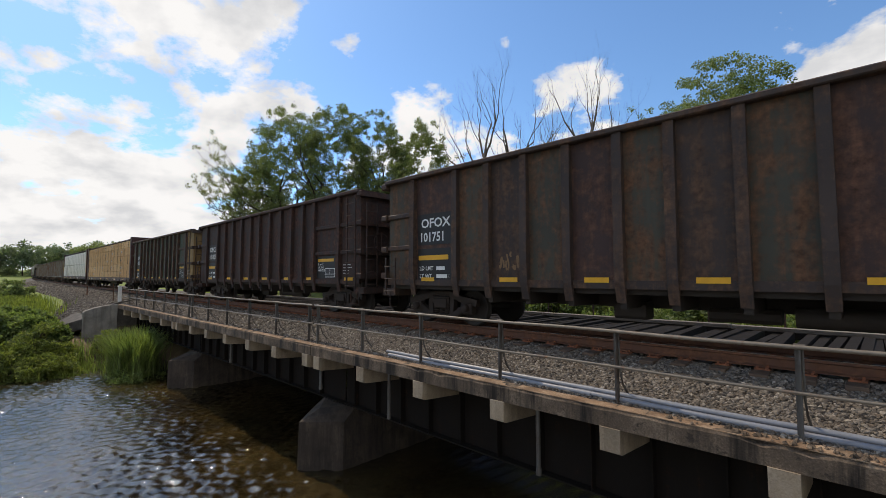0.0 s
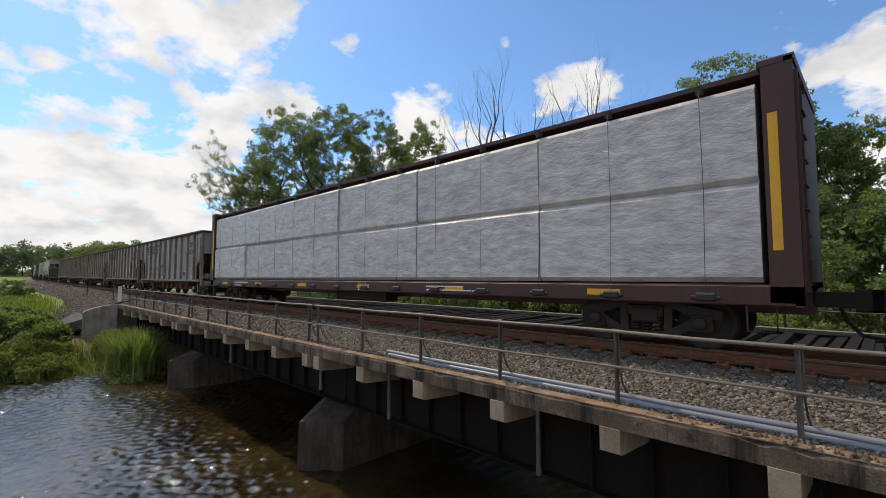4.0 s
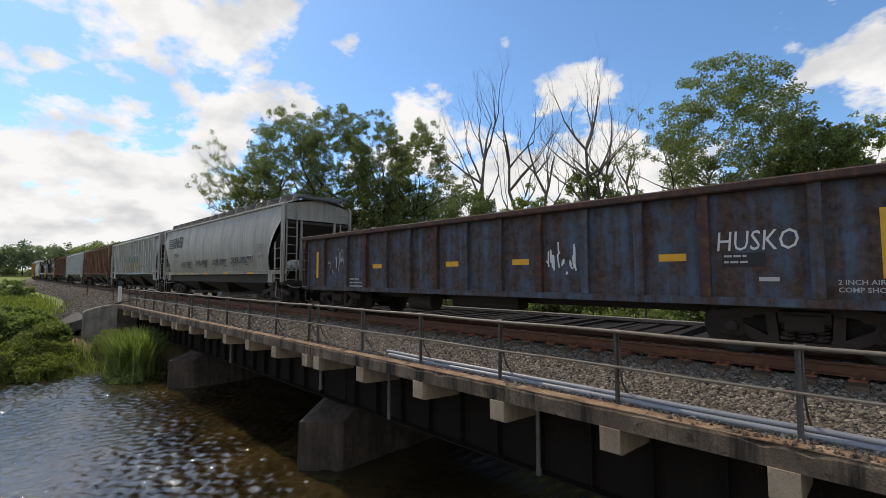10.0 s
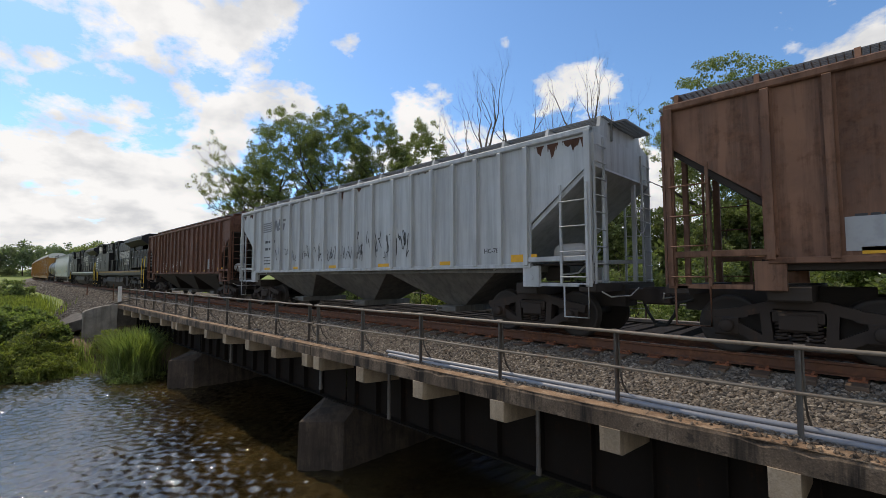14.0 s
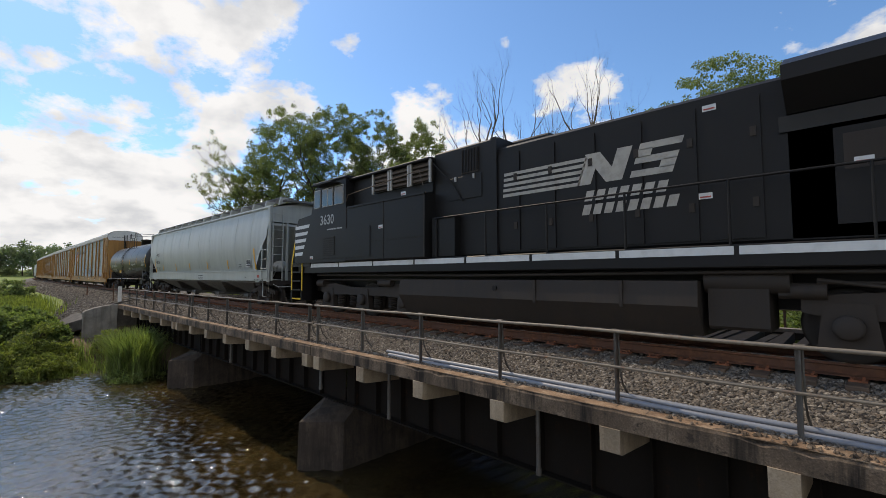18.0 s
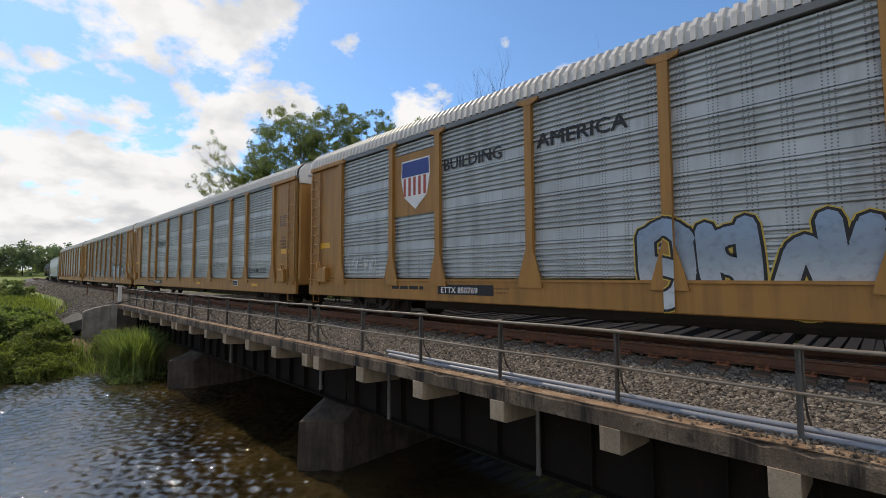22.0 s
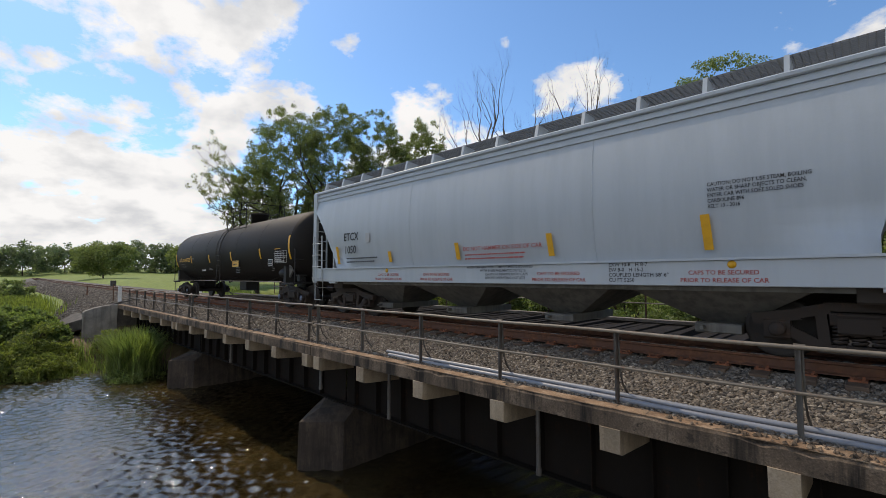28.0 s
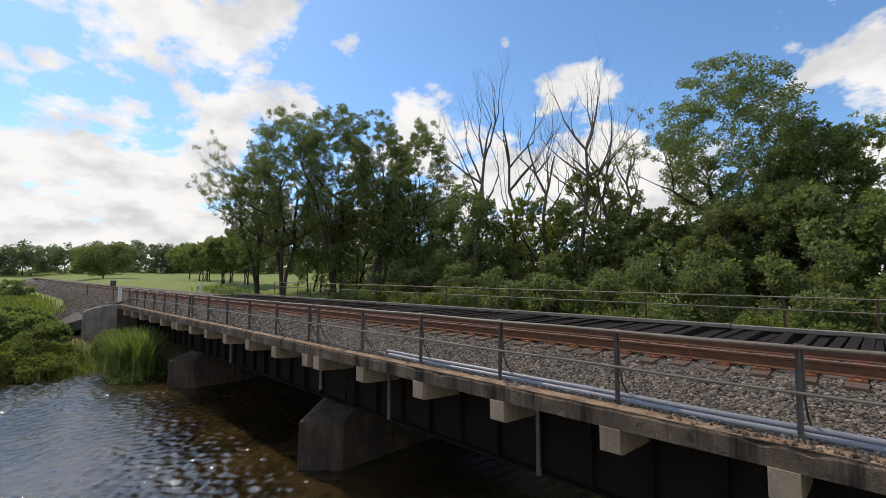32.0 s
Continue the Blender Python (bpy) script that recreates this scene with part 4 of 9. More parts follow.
# ---- paint and steel of the train ----
BLACK = plain("black_steel", (0.018, 0.017, 0.016), 0.7)
TRUCK_STEEL = paint("truck_steel", (0.031, 0.021, 0.016), 0.3, (0.072, 0.040, 0.026), 0.4, 0.8)
WHEEL_STEEL = paint("wheel_steel", (0.024, 0.019, 0.016), 0.3, (0.05, 0.027, 0.018), 0.3, 0.7)
BEARING_CAP = plain("bearing_cap_paint", (0.12, 0.16, 0.24), 0.5)
TREAD = plain("polished_tread", (0.45, 0.43, 0.41), 0.3, 0.9)
RUST_RED = paint("rust_brown_side", (0.052, 0.025, 0.021), 0.52, (0.098, 0.048, 0.032), 0.85, 0.7)
RUST_DARK = paint("dark_rust_side", (0.046, 0.030, 0.025), 0.50, (0.090, 0.050, 0.032), 0.8, 0.7)
DEEP_MAROON = paint("deep_maroon_rust_side", (0.036, 0.021, 0.018), 0.5, (0.072, 0.034, 0.024), 0.8, 0.75)
GREEN_RUST = paint("faded_green_side", (0.038, 0.060, 0.037), 0.50, (0.085, 0.050, 0.028), 0.6, 0.7)
OLIVE_RUST = paint("olive_rust_side", (0.054, 0.052, 0.037), 0.55, (0.11, 0.055, 0.030), 0.6, 0.7)
MAROON = paint("maroon_frame", (0.075, 0.024, 0.020), 0.15, (0.07, 0.03, 0.02), 0.5, 0.6)
TOP_GREY = paint("pale_grey_side", (0.33, 0.345, 0.34), 0.20, (0.15, 0.062, 0.028), 0.5, 0.6, (0.21, 0.205, 0.19))
TOP_CREAM = paint("cream_grey_side", (0.38, 0.365, 0.33), 0.24, (0.15, 0.062, 0.030), 0.55, 0.6, (0.24, 0.22, 0.19))
BELLY_RUST = paint("rusty_belly_sill", (0.125, 0.078, 0.055), 0.5, (0.10, 0.045, 0.026), 0.6, 0.75)
TOP_RIB = paint("rusty_grey_rib", (0.25, 0.225, 0.195), 0.47, (0.16, 0.065, 0.03), 0.5, 0.65)
BLUE_RUST = paint("blue_rust_side", (0.060, 0.098, 0.150), 0.62, (0.060, 0.037, 0.028), 0.6, 0.65)
HOPPER_GREY = paint("warm_grey_side", (0.325, 0.305, 0.265), 0.0, (0.17, 0.08, 0.04), 0.5, 0.5, (0.20, 0.182, 0.155))
HOPPER_PALE = paint("pale_side", (0.37, 0.37, 0.34), 0.27, (0.085, 0.045, 0.030), 0.8, 0.55, (0.22, 0.205, 0.175))
PALE_RIB = paint("pale_rib", (0.41, 0.42, 0.40), 0.24, (0.10, 0.055, 0.035), 0.35, 0.55, (0.34, 0.33, 0.30))
HOPPER_WHITE = paint("white_side", (0.47, 0.505, 0.52), 0.12, (0.15, 0.065, 0.04), 0.45, 0.55, (0.25, 0.25, 0.245))
HOPPER_BROWN = paint("brown_side", (0.23, 0.112, 0.064), 0.42, (0.110, 0.052, 0.030), 0.85, 0.7, (0.085, 0.039, 0.025))
HOPPER_RED = paint("red_brown_side", (0.15, 0.060, 0.036), 0.45, (0.10, 0.048, 0.030), 0.6, 0.7)
SMOOTH_GREEN = paint("greenish_white_side", (0.37, 0.395, 0.375), 0.0, (0.2, 0.1, 0.05), 0.22, 0.4, (0.30, 0.31, 0.29), 0.6)
SMOOTH_WHITE = paint("clean_white_side", (0.42, 0.465, 0.50), 0.0, (0.2, 0.1, 0.05), 0.12, 0.38, (0.36, 0.39, 0.415), 0.6)
GRIME = paint("grimy_underside", (0.034, 0.025, 0.019), 0.1, (0.06, 0.03, 0.02), 0.6, 0.8)
GRIME_PALE = paint("grimy_pale_outlet", (0.17, 0.165, 0.15), 0.1, (0.06, 0.035, 0.025), 0.9, 0.7)
GRATE = plain("galvanised_grating", (0.17, 0.17, 0.165), 0.5, 0.5)
LOCO_BLACK = paint("locomotive_black", (0.011, 0.011, 0.012), 0.0, (0.05, 0.04, 0.03), 0.3, 0.48, (0.022, 0.020, 0.018))
LOCO_BLACK.node_tree.nodes["Principled BSDF"].inputs["Specular IOR Level"].default_value = 0.22
DUSTY_WHITE = plain("dusty_white_marking", (0.40, 0.38, 0.34), 0.7, wear=0.6)
LOCO_SLAT = plain("brown_vent_slat", (0.085, 0.062, 0.045), 0.8)
LOCO_GRIME = paint("locomotive_grime", (0.035, 0.0255, 0.0195), 0.1, (0.06, 0.042, 0.032), 0.6, 0.75)
TANK_BLACK = paint("tank_black", (0.017, 0.016, 0.016), 0.0, (0.06, 0.035, 0.022), 0.35, 0.36, (0.035, 0.028, 0.023))
TANK_BROWN = paint("tank_brown_black", (0.013, 0.011, 0.010), 0.05, (0.05, 0.03, 0.02), 0.5, 0.62, (0.024, 0.019, 0.015))
for m_, spec in ((TANK_BLACK, 0.38), (TANK_BROWN, 0.2)):
    m_.node_tree.nodes["Principled BSDF"].inputs["Specular IOR Level"].default_value = spec
MUSTARD = paint("mustard_frame", (0.38, 0.175, 0.036), 0.20, (0.13, 0.055, 0.025), 0.45, 0.55, (0.30, 0.15, 0.04))
ROOF_STEEL = plain("galvanised_roof", (0.50, 0.49, 0.46), 0.5, 0.2, 0.3)
WHITE = plain("white_marking", (0.72, 0.72, 0.70), 0.6, wear=0.2)
DIM_MARK = plain("dim_marking", (0.15, 0.15, 0.145), 0.6)
GREY_MARK = plain("grey_marking", (0.42, 0.42, 0.41), 0.6)
DARK_MARK = plain("dark_marking", (0.035, 0.036, 0.042), 0.6)
GREEN_MARK = plain("dark_green_marking", (0.012, 0.045, 0.035), 0.6)
BLACK_MARK = plain("black_marking", (0.010, 0.010, 0.011), 0.6)
RED_MARK = plain("red_marking", (0.42, 0.07, 0.05), 0.6)
YELLOW = plain("yellow_reflector", (0.72, 0.36, 0.015), 0.45, wear=0.3)
HAND_YELLOW = plain("yellow_handrail", (0.75, 0.50, 0.03), 0.5)
SPRAY_TEAL = plain("teal_spray", (0.07, 0.30, 0.34), 0.6)
SPRAY_BLUE = plain("pale_blue_spray", (0.33, 0.47, 0.55), 0.6)
SPRAY_GOLD = plain("gold_spray", (0.55, 0.38, 0.06), 0.6)
DUSTY_GOLD = plain("dusty_gold_stripe", (0.30, 0.185, 0.07), 0.7, wear=0.6)
SPRAY_VIOLET = plain("violet_spray", (0.15, 0.13, 0.32), 0.6)
SPRAY_WHITE = plain("white_spray", (0.62, 0.64, 0.64), 0.6)
BLUE_MARK = plain("blue_marking", (0.03, 0.06, 0.24), 0.6)
LAMP_RED = plain("red_lamp", (0.75, 0.05, 0.03), 0.3)
PINE = wood("fresh_lumber", (0.84, 0.50, 0.225), (0.45, 0.245, 0.10), 0.75, (1.2, 40, 40))
PINE2 = wood("pale_lumber", (0.88, 0.58, 0.30), (0.55, 0.325, 0.15), 0.75, (1.2, 40, 40))
STRAP = plain("dark_strap", (0.05, 0.055, 0.05), 0.6)


def wrap_material():
    m, nt, b = shader("plastic_wrap")
    v = coords(nt)
    n = tex(nt, coords(nt, (1, 1, 2.2)), 2.6, 7, 0.62)
    c = ramp(nt, n, (0.3, (0.36, 0.33, 0.315)), (0.7, (0.64, 0.61, 0.59)))
    nt.links.new(c, b.inputs["Base Color"])
    b.inputs["Roughness"].default_value = 0.28
    bump(nt, b, n, 0.9, 0.06)
    return m


WRAP = wrap_material()


def rack_panel_material(name, base):
    """Galvanised sheet with rows of small holes."""
    m, nt, b = shader(name)
    c = nt.nodes.new("ShaderNodeTexCoord").outputs["Object"]
    s = node(nt, "ShaderNodeSeparateXYZ", Vector=c)

    def cell(a, pitch):
        return math_node(nt, "ABSOLUTE", math_node(nt, "SUBTRACT", math_node(nt, "FRACT", math_node(nt, "DIVIDE", a, pitch)), 0.5))

    hole = math_node(nt, "MULTIPLY", math_node(nt, "LESS_THAN", cell(s.outputs[0], 0.066), 0.17), math_node(nt, "LESS_THAN", cell(s.outputs[2], 0.052), 0.22))
    group = math_node(nt, "LESS_THAN", cell(s.outputs[0], 0.46), 0.17)
    hole = math_node(nt, "MULTIPLY", hole, group)
    v = coords(nt)
    n, st = tex(nt, v, 0.9, 6), tex(nt, coords(nt, (4, 4, 0.5)), 1.0, 5)
    col = mix(nt, ramp(nt, n, (0.35, 0.0), (0.7, 0.6)), base, tuple(x * 0.6 for x in base))
    col = mix(nt, ramp(nt, st, (0.5, 0.0), (0.8, 0.5)), col, (0.10, 0.085, 0.07))
    col = mix(nt, math_node(nt, "MULTIPLY", hole, 0.62), col, (0.02, 0.02, 0.02))
    nt.links.new(col, b.inputs["Base Color"])
    b.inputs["Roughness"].default_value, b.inputs["Metallic"].default_value = 0.5, 0.25
    bump(nt, b, n, 0.15, 0.02)
    return m


RACK_BLUE = rack_panel_material("blue_grey_panel", (0.47, 0.50, 0.505))
RACK_BROWN = rack_panel_material("weathered_panel", (0.285, 0.265, 0.24))

# ---- parts that many cars share ----
TEXTS = {}


def lettering(text, x, z, size, material, parent, y=-1.505, wide=1.0, slant=0.0, bold=0.014, label="", name="lettering"):
    """Painted writing on the near side; x, z: the lower left corner."""
    key = (text, bold)
    if key not in TEXTS:
        cu = bpy.data.curves.new("letters", "FONT")
        cu.body, cu.size, cu.resolution_u, cu.offset, cu.space_line = text, 1.0, 2, bold, 0.95
        ob = bpy.data.objects.new("letters", cu)
        me = bpy.data.meshes.new_from_object(ob)
        TEXTS[key] = ([tuple(v.co) for v in me.vertices], [tuple(p.vertices) for p in me.polygons])
        bpy.data.objects.remove(ob)
        bpy.data.meshes.remove(me)
    vs, fs = TEXTS[key]
    f = Form().add([(x + (a + slant * b) * size * wide, y, z + b * size) for a, b, _ in vs], fs)
    return part(name, f, material, parent, label)


def heavy_lettering(text, x, z, size, material, parent, y=-1.505, wide=1.0, label=""):
    """Heavy writing: the strokes are widened by shifted runs of the same letters."""
    vs, fs = [], []
    ob = lettering(text, 0, 0, 1.0, material, parent, 0.0, 1.0, 0.0, 0.0)
    for k, (dx, dz) in enumerate(((0.0, 0.0), (0.022, 0.006), (0.044, 0.0), (0.022, -0.008))):
        b0 = len(vs)
        vs += [(x + (v.co.x + dx) * size * wide, y - 0.0004 * k, z + (v.co.z + dz) * size) for v in ob.data.vertices]
        fs += [tuple(i + b0 for i in p.vertices) for p in ob.data.polygons]
    bpy.data.objects.remove(ob)
    return part("lettering", Form().add(vs, fs), material, parent, label)


def patch(parent, name, x0, z0, x1, z1, material, y=-1.503, label="", t=0.004):
    """A thin plate or painted field on the near side."""
    return part(name, boxes((x0, y - t, z0, x1, y, z1)), material, parent, label)


def lines(parent, x, z, w, rows, h, material, y=-1.505, seed=0, name="small_print"):
    """Unreadable small print as plain bars."""
    rng, f = random.Random(seed), Form()
    for i in range(rows):
        a = x
        end = x + w * rng.uniform(0.6, 1.0)
        while a < end:
            b = min(end, a + h * rng.uniform(0.7, 2.6))
            f.box(a, y - 0.003, z - i * h * 1.8, b, y, z - i * h * 1.8 + h * 0.62)
            a = b + h * 0.4
    return part(name, f, material, parent)


def data_panel(parent, x, z, w, h, y=-1.503):
    """Black stencil plate with white frames."""
    p = patch(parent, "data_panel", x, z, x + w, z + h, WHITE, y, "black and white stencil plate")
    part("field", boxes((x + 0.02, y - 0.008, z + h * 0.38, x + w * 0.48, y - 0.004, z + h - 0.02), (x + w * 0.52, y - 0.008, z + h * 0.38, x + w - 0.02, y - 0.004, z + h - 0.02), (x + 0.02, y - 0.008, z + 0.02, x + w - 0.02, y - 0.004, z + h * 0.33)), DARK_MARK, p)


def scrawl(parent, x, z, w, h, material, seed, y=-1.506, strokes=9, r=0.018, name="graffiti", label=""):
    """Sprayed strokes that spell nothing."""
    rng, f = random.Random(seed), Form()
    for i in range(strokes):
        a = x + w * (i + 0.1) / strokes
        pts = [(a + rng.uniform(-0.1, 0.9) * w / strokes * 1.3, z + h * rng.uniform(0, 1)) for _ in range(rng.randint(4, 6))]
        pts = [(pts[0][0] + (q[0] - pts[0][0]), q[1]) for q in pts]
        fine = []
        for k in range(len(pts) - 1):
            for t in (0, 0.33, 0.66):
                fine.append((pts[k][0] + (pts[k + 1][0] - pts[k][0]) * t, pts[k][1] + (pts[k + 1][1] - pts[k][1]) * t))
        fine.append(pts[-1])
        fine = [((fine[max(0, k - 1)][0] + q[0] + fine[min(len(fine) - 1, k + 1)][0]) / 3, (fine[max(0, k - 1)][1] + q[1] + fine[min(len(fine) - 1, k + 1)][1]) / 3) for k, q in enumerate(fine)]
        for k in range(len(fine) - 1):
            (ax, az), (bx, bz) = fine[k], fine[k + 1]
            d = math.hypot(bx - ax, bz - az) or 1
            nx, nz = -(bz - az) / d * r, (bx - ax) / d * r
            yy = y - 0.0004 * ((i * 7 + k) % 9)
            f.add([(ax - nx, yy, az - nz), (bx - nx, yy, bz - nz), (bx + nx, yy, bz + nz), (ax + nx, yy, az + nz)], [(0, 1, 2, 3)])
    return part(name, f, material, parent, label)


def spray_fade(name, stops):
    """Spray paint that changes colour with height on the car."""
    m, nt, b = shader(name)
    c = nt.nodes.new("ShaderNodeTexCoord").outputs["Object"]
    z = node(nt, "ShaderNodeSeparateXYZ", Vector=c).outputs[2]
    n = tex(nt, coords(nt), 3.0, 6)
    z = math_node(nt, "ADD", z, math_node(nt, "MULTIPLY", math_node(nt, "SUBTRACT", n, 0.5), 0.35))
    col = ramp(nt, math_node(nt, "DIVIDE", z, 4.0), *[(h_ / 4.0, t) for h_, t in stops])
    nt.links.new(mix(nt, ramp(nt, tex(nt, coords(nt), 9.0, 6), (0.5, 0.0), (0.75, 0.4)), col, (0.10, 0.09, 0.08)), b.inputs["Base Color"])
    b.inputs["Roughness"].default_value = 0.55
    return m


FADE_GOLD = spray_fade("violet_gold_teal_spray", [(1.5, (0.13, 0.10, 0.26)), (1.9, (0.42, 0.30, 0.05)), (2.25, (0.40, 0.29, 0.05)), (2.45, (0.02, 0.16, 0.12)), (2.9, (0.04, 0.24, 0.22))])
FADE_BLUE = spray_fade("pale_blue_spray_fade", [(0.8, (0.50, 0.54, 0.55)), (1.2, (0.40, 0.45, 0.48)), (1.6, (0.24, 0.30, 0.36)), (2.2, (0.22, 0.33, 0.46))])
FADE_WHITE = spray_fade("white_blue_spray_fade", [(0.9, (0.40, 0.42, 0.42)), (1.5, (0.36, 0.41, 0.46)), (2.0, (0.30, 0.40, 0.50))])


def clip_x(vs, fs, x0, x1):
    """The faces of a flat shape between two upright lines."""
    out_v, out_f = [], []
    for f in fs:
        poly = [vs[i] for i in f]
        for lim, sgn in ((x0, 1), (x1, -1)):
            res = []
            for a, b in zip(poly, poly[1:] + poly[:1]):
                da, db = sgn * (a[0] - lim), sgn * (b[0] - lim)
                if da >= 0:
                    res.append(a)
                if da * db < 0:
                    t = da / (da - db)
                    res.append(tuple(p + (q - p) * t for p, q in zip(a, b)))
            poly = res
            if len(poly) < 3:
                break
        if len(poly) >= 3:
            out_f.append(tuple(range(len(out_v), len(out_v) + len(poly))))
            out_v += poly
    return out_v, out_f


def over_ribs(vs, fs, y, ribs):
    """Paint lies on the sheet and, where ribs stand out, on the ribs."""
    f = Form().add([(a, y + d, b) for a, d, b in vs], fs)
    if ribs:
        xs, half, yr = ribs
        for x in xs:
            v2, f2 = clip_x(vs, fs, x - half, x + half)
            if f2:
                f.add([(a, yr + d, b) for a, d, b in v2], f2)
    return f


def sprayed_word(parent, text, x, z, size, layers, y, wide=1.0, slant=0.0, ribs=None, label=""):
    """Letters in layers, widest rim first: (thickness, material)."""
    top = None
    for k, (bold, material) in enumerate(layers):
        ob = lettering(text, 0, 0, 1.0, material, parent, 0.0, 1.0, 0.0, bold, "", "graffiti")
        me = ob.data
        vs = [(x + (v.co.x + slant * v.co.z) * size * wide, -0.0025 * k, z + v.co.z * size) for v in me.vertices]
        fs = [tuple(p.vertices) for p in me.polygons]
        bpy.data.objects.remove(ob)
        ob = part("graffiti" if top is None else "paint_layer", over_ribs(vs, fs, y, ribs), material, top or parent, label if top is None else "")
        top = top or ob


def bubbles(parent, x, z, w, h, n, layers, seed, y, ribs=None, label="large bubble graffiti", fat=0.11):
    """Bulging strokes that spell nothing: every layer is a fatter or thinner run of the same strokes."""
    rng = random.Random(seed)
    shapes = [
        [(0.15, 0.0), (0.1, 0.5), (0.2, 1.0)], [(0.8, 0.0), (0.85, 0.5), (0.75, 0.95)], [(0.15, 0.9), (0.5, 1.0), (0.85, 0.85)],
        [(0.2, 0.05), (0.5, 0.9), (0.85, 0.0)], [(0.1, 0.45), (0.5, 0.5), (0.85, 0.42)], [(0.8, 0.9), (0.25, 0.8), (0.3, 0.45), (0.8, 0.35), (0.7, 0.05), (0.15, 0.1)],
        [(0.15, 0.05), (0.5, -0.02), (0.9, 0.1)], [(0.2, 1.0), (0.15, 0.2), (0.5, 0.02), (0.85, 0.2), (0.8, 1.0)]]
    strokes = []
    for i in range(n):
        for pick in rng.sample(range(len(shapes)), 3):
            s = [(x + w * (i + 0.02 + 1.0 * (a + rng.gauss(0, 0.04))) / n, z + h * (0.12 + 0.76 * b + rng.gauss(0, 0.03))) for a, b in shapes[pick]]
            fine = []
            for (ax, az), (bx, bz) in zip(s, s[1:]):
                fine += [(ax + (bx - ax) * t, az + (bz - az) * t) for t in (0, 0.34, 0.67)]
            fine.append(s[-1])
            strokes.append([((fine[max(0, k - 1)][0] + p[0] + fine[min(len(fine) - 1, k + 1)][0]) / 3, (fine[max(0, k - 1)][1] + p[1] + fine[min(len(fine) - 1, k + 1)][1]) / 3) for k, p in enumerate(fine)])
    top = None
    for lay, (r, material) in enumerate(layers):
        r, vs, fs, q = fat * r, [], [], 0
        for s in strokes:
            for k in range(len(s)):
                d = -0.004 * lay - 0.0001 * (q % 17)
                q += 1
                b0 = len(vs)
                vs += [(s[k][0] + r * math.cos(t * 0.7854), d, s[k][1] + r * math.sin(t * 0.7854)) for t in range(8)]
                fs.append(tuple(range(b0, b0 + 8)))
                if k:
                    (ax, az), (bx, bz) = s[k - 1], s[k]
                    g = math.hypot(bx - ax, bz - az) or 1
                    nx, nz = -(bz - az) / g * r, (bx - ax) / g * r
                    b0 = len(vs)
                    d -= 0.00005
                    vs += [(ax - nx, d, az - nz), (bx - nx, d, bz - nz), (bx + nx, d, bz + nz), (ax + nx, d, az + nz)]
                    fs.append((b0, b0 + 1, b0 + 2, b0 + 3))
        ob = part("graffiti" if top is None else "paint_layer", over_ribs(vs, fs, y, ribs), material, top or parent, label if top is None else "")
        top = top or ob


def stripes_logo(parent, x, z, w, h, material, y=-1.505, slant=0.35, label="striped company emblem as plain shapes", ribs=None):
    """Speed stripes that run into two bold slanted blocks."""
    f = Form()
    n = 5
    for i in range(n):
        a = z + h * i / n
        s = slant * h * i / n
        f.add([(x + s * 0.2, y, a), (x + w * 0.50 + s, y, a), (x + w * 0.50 + s + slant * h * 0.09, y, a + h * 0.115), (x + s * 0.2, y, a + h * 0.115)], [(0, 1, 2, 3)])

    def bar(x0, x1, z0, z1, sl=slant):
        f.add([(x0 + sl * (z0 - z), y, z0), (x1 + sl * (z0 - z), y, z0), (x1 + sl * (z1 - z), y, z1), (x0 + sl * (z1 - z), y, z1)], [(0, 1, 2, 3)])

    u = w * 0.075
    x1 = x + w * 0.49
    bar(x1, x1 + u, z, z + h)
    bar(x1 + u * 2.2, x1 + u * 3.2, z, z + h)
    f.add([(x1 + slant * h * 0.96 - 0.1 * u, y - 0.001, z + h), (x1 + u * 1.0 + slant * h, y - 0.001, z + h), (x1 + u * 3.2, y - 0.001, z), (x1 + u * 2.1, y - 0.001, z)], [(0, 1, 2, 3)])
    x2 = x1 + u * 3.7
    for z0, z1 in ((0, 0.2), (0.4, 0.6), (0.8, 1.0)):
        bar(x2, x2 + u * 2.6, z + h * z0, z + h * z1)
    bar(x2, x2 + u * 0.9, z + h * 0.58, z + h * 0.82)
    bar(x2 + u * 1.7, x2 + u * 2.6, z + h * 0.18, z + h * 0.42)
    return part("emblem", over_ribs([(a, b - y, c) for a, b, c in f.v], f.f, y, ribs), material, parent, label)


def ladder(parent, x0, x1, y, z0, z1, rungs, material, name="ladder", stile=0.022, across="x"):
    f = Form()
    if across == "x":
        for x in (x0, x1):
            f.box(x - stile, y - 0.02, z0, x + stile, y + 0.02, z1)
        for i in range(rungs):
            z = z0 + (z1 - z0) * (i + 0.3) / rungs
            f.tube([(x0, y, z), (x0, y - 0.045, z), (x1, y - 0.045, z), (x1, y, z)], 0.013, 6)
    else:
        for yy in (x0, x1):
            f.box(y - 0.02, yy - stile, z0, y + 0.02, yy + stile, z1)
        for i in range(rungs):
            z = z0 + (z1 - z0) * (i + 0.3) / rungs
            f.tube([(y, x0, z), (y + 0.045, x0, z), (y + 0.045, x1, z), (y, x1, z)], 0.013, 6)
    return part(name, f, material, parent)


def stirrup(parent, x, y, z0, z1, material, w=0.36):
    return part("step", Form().tube([(x - w / 2, y, z1), (x - w / 2, y, z0), (x + w / 2, y, z0), (x + w / 2, y, z1)], 0.018, 6), material, parent)


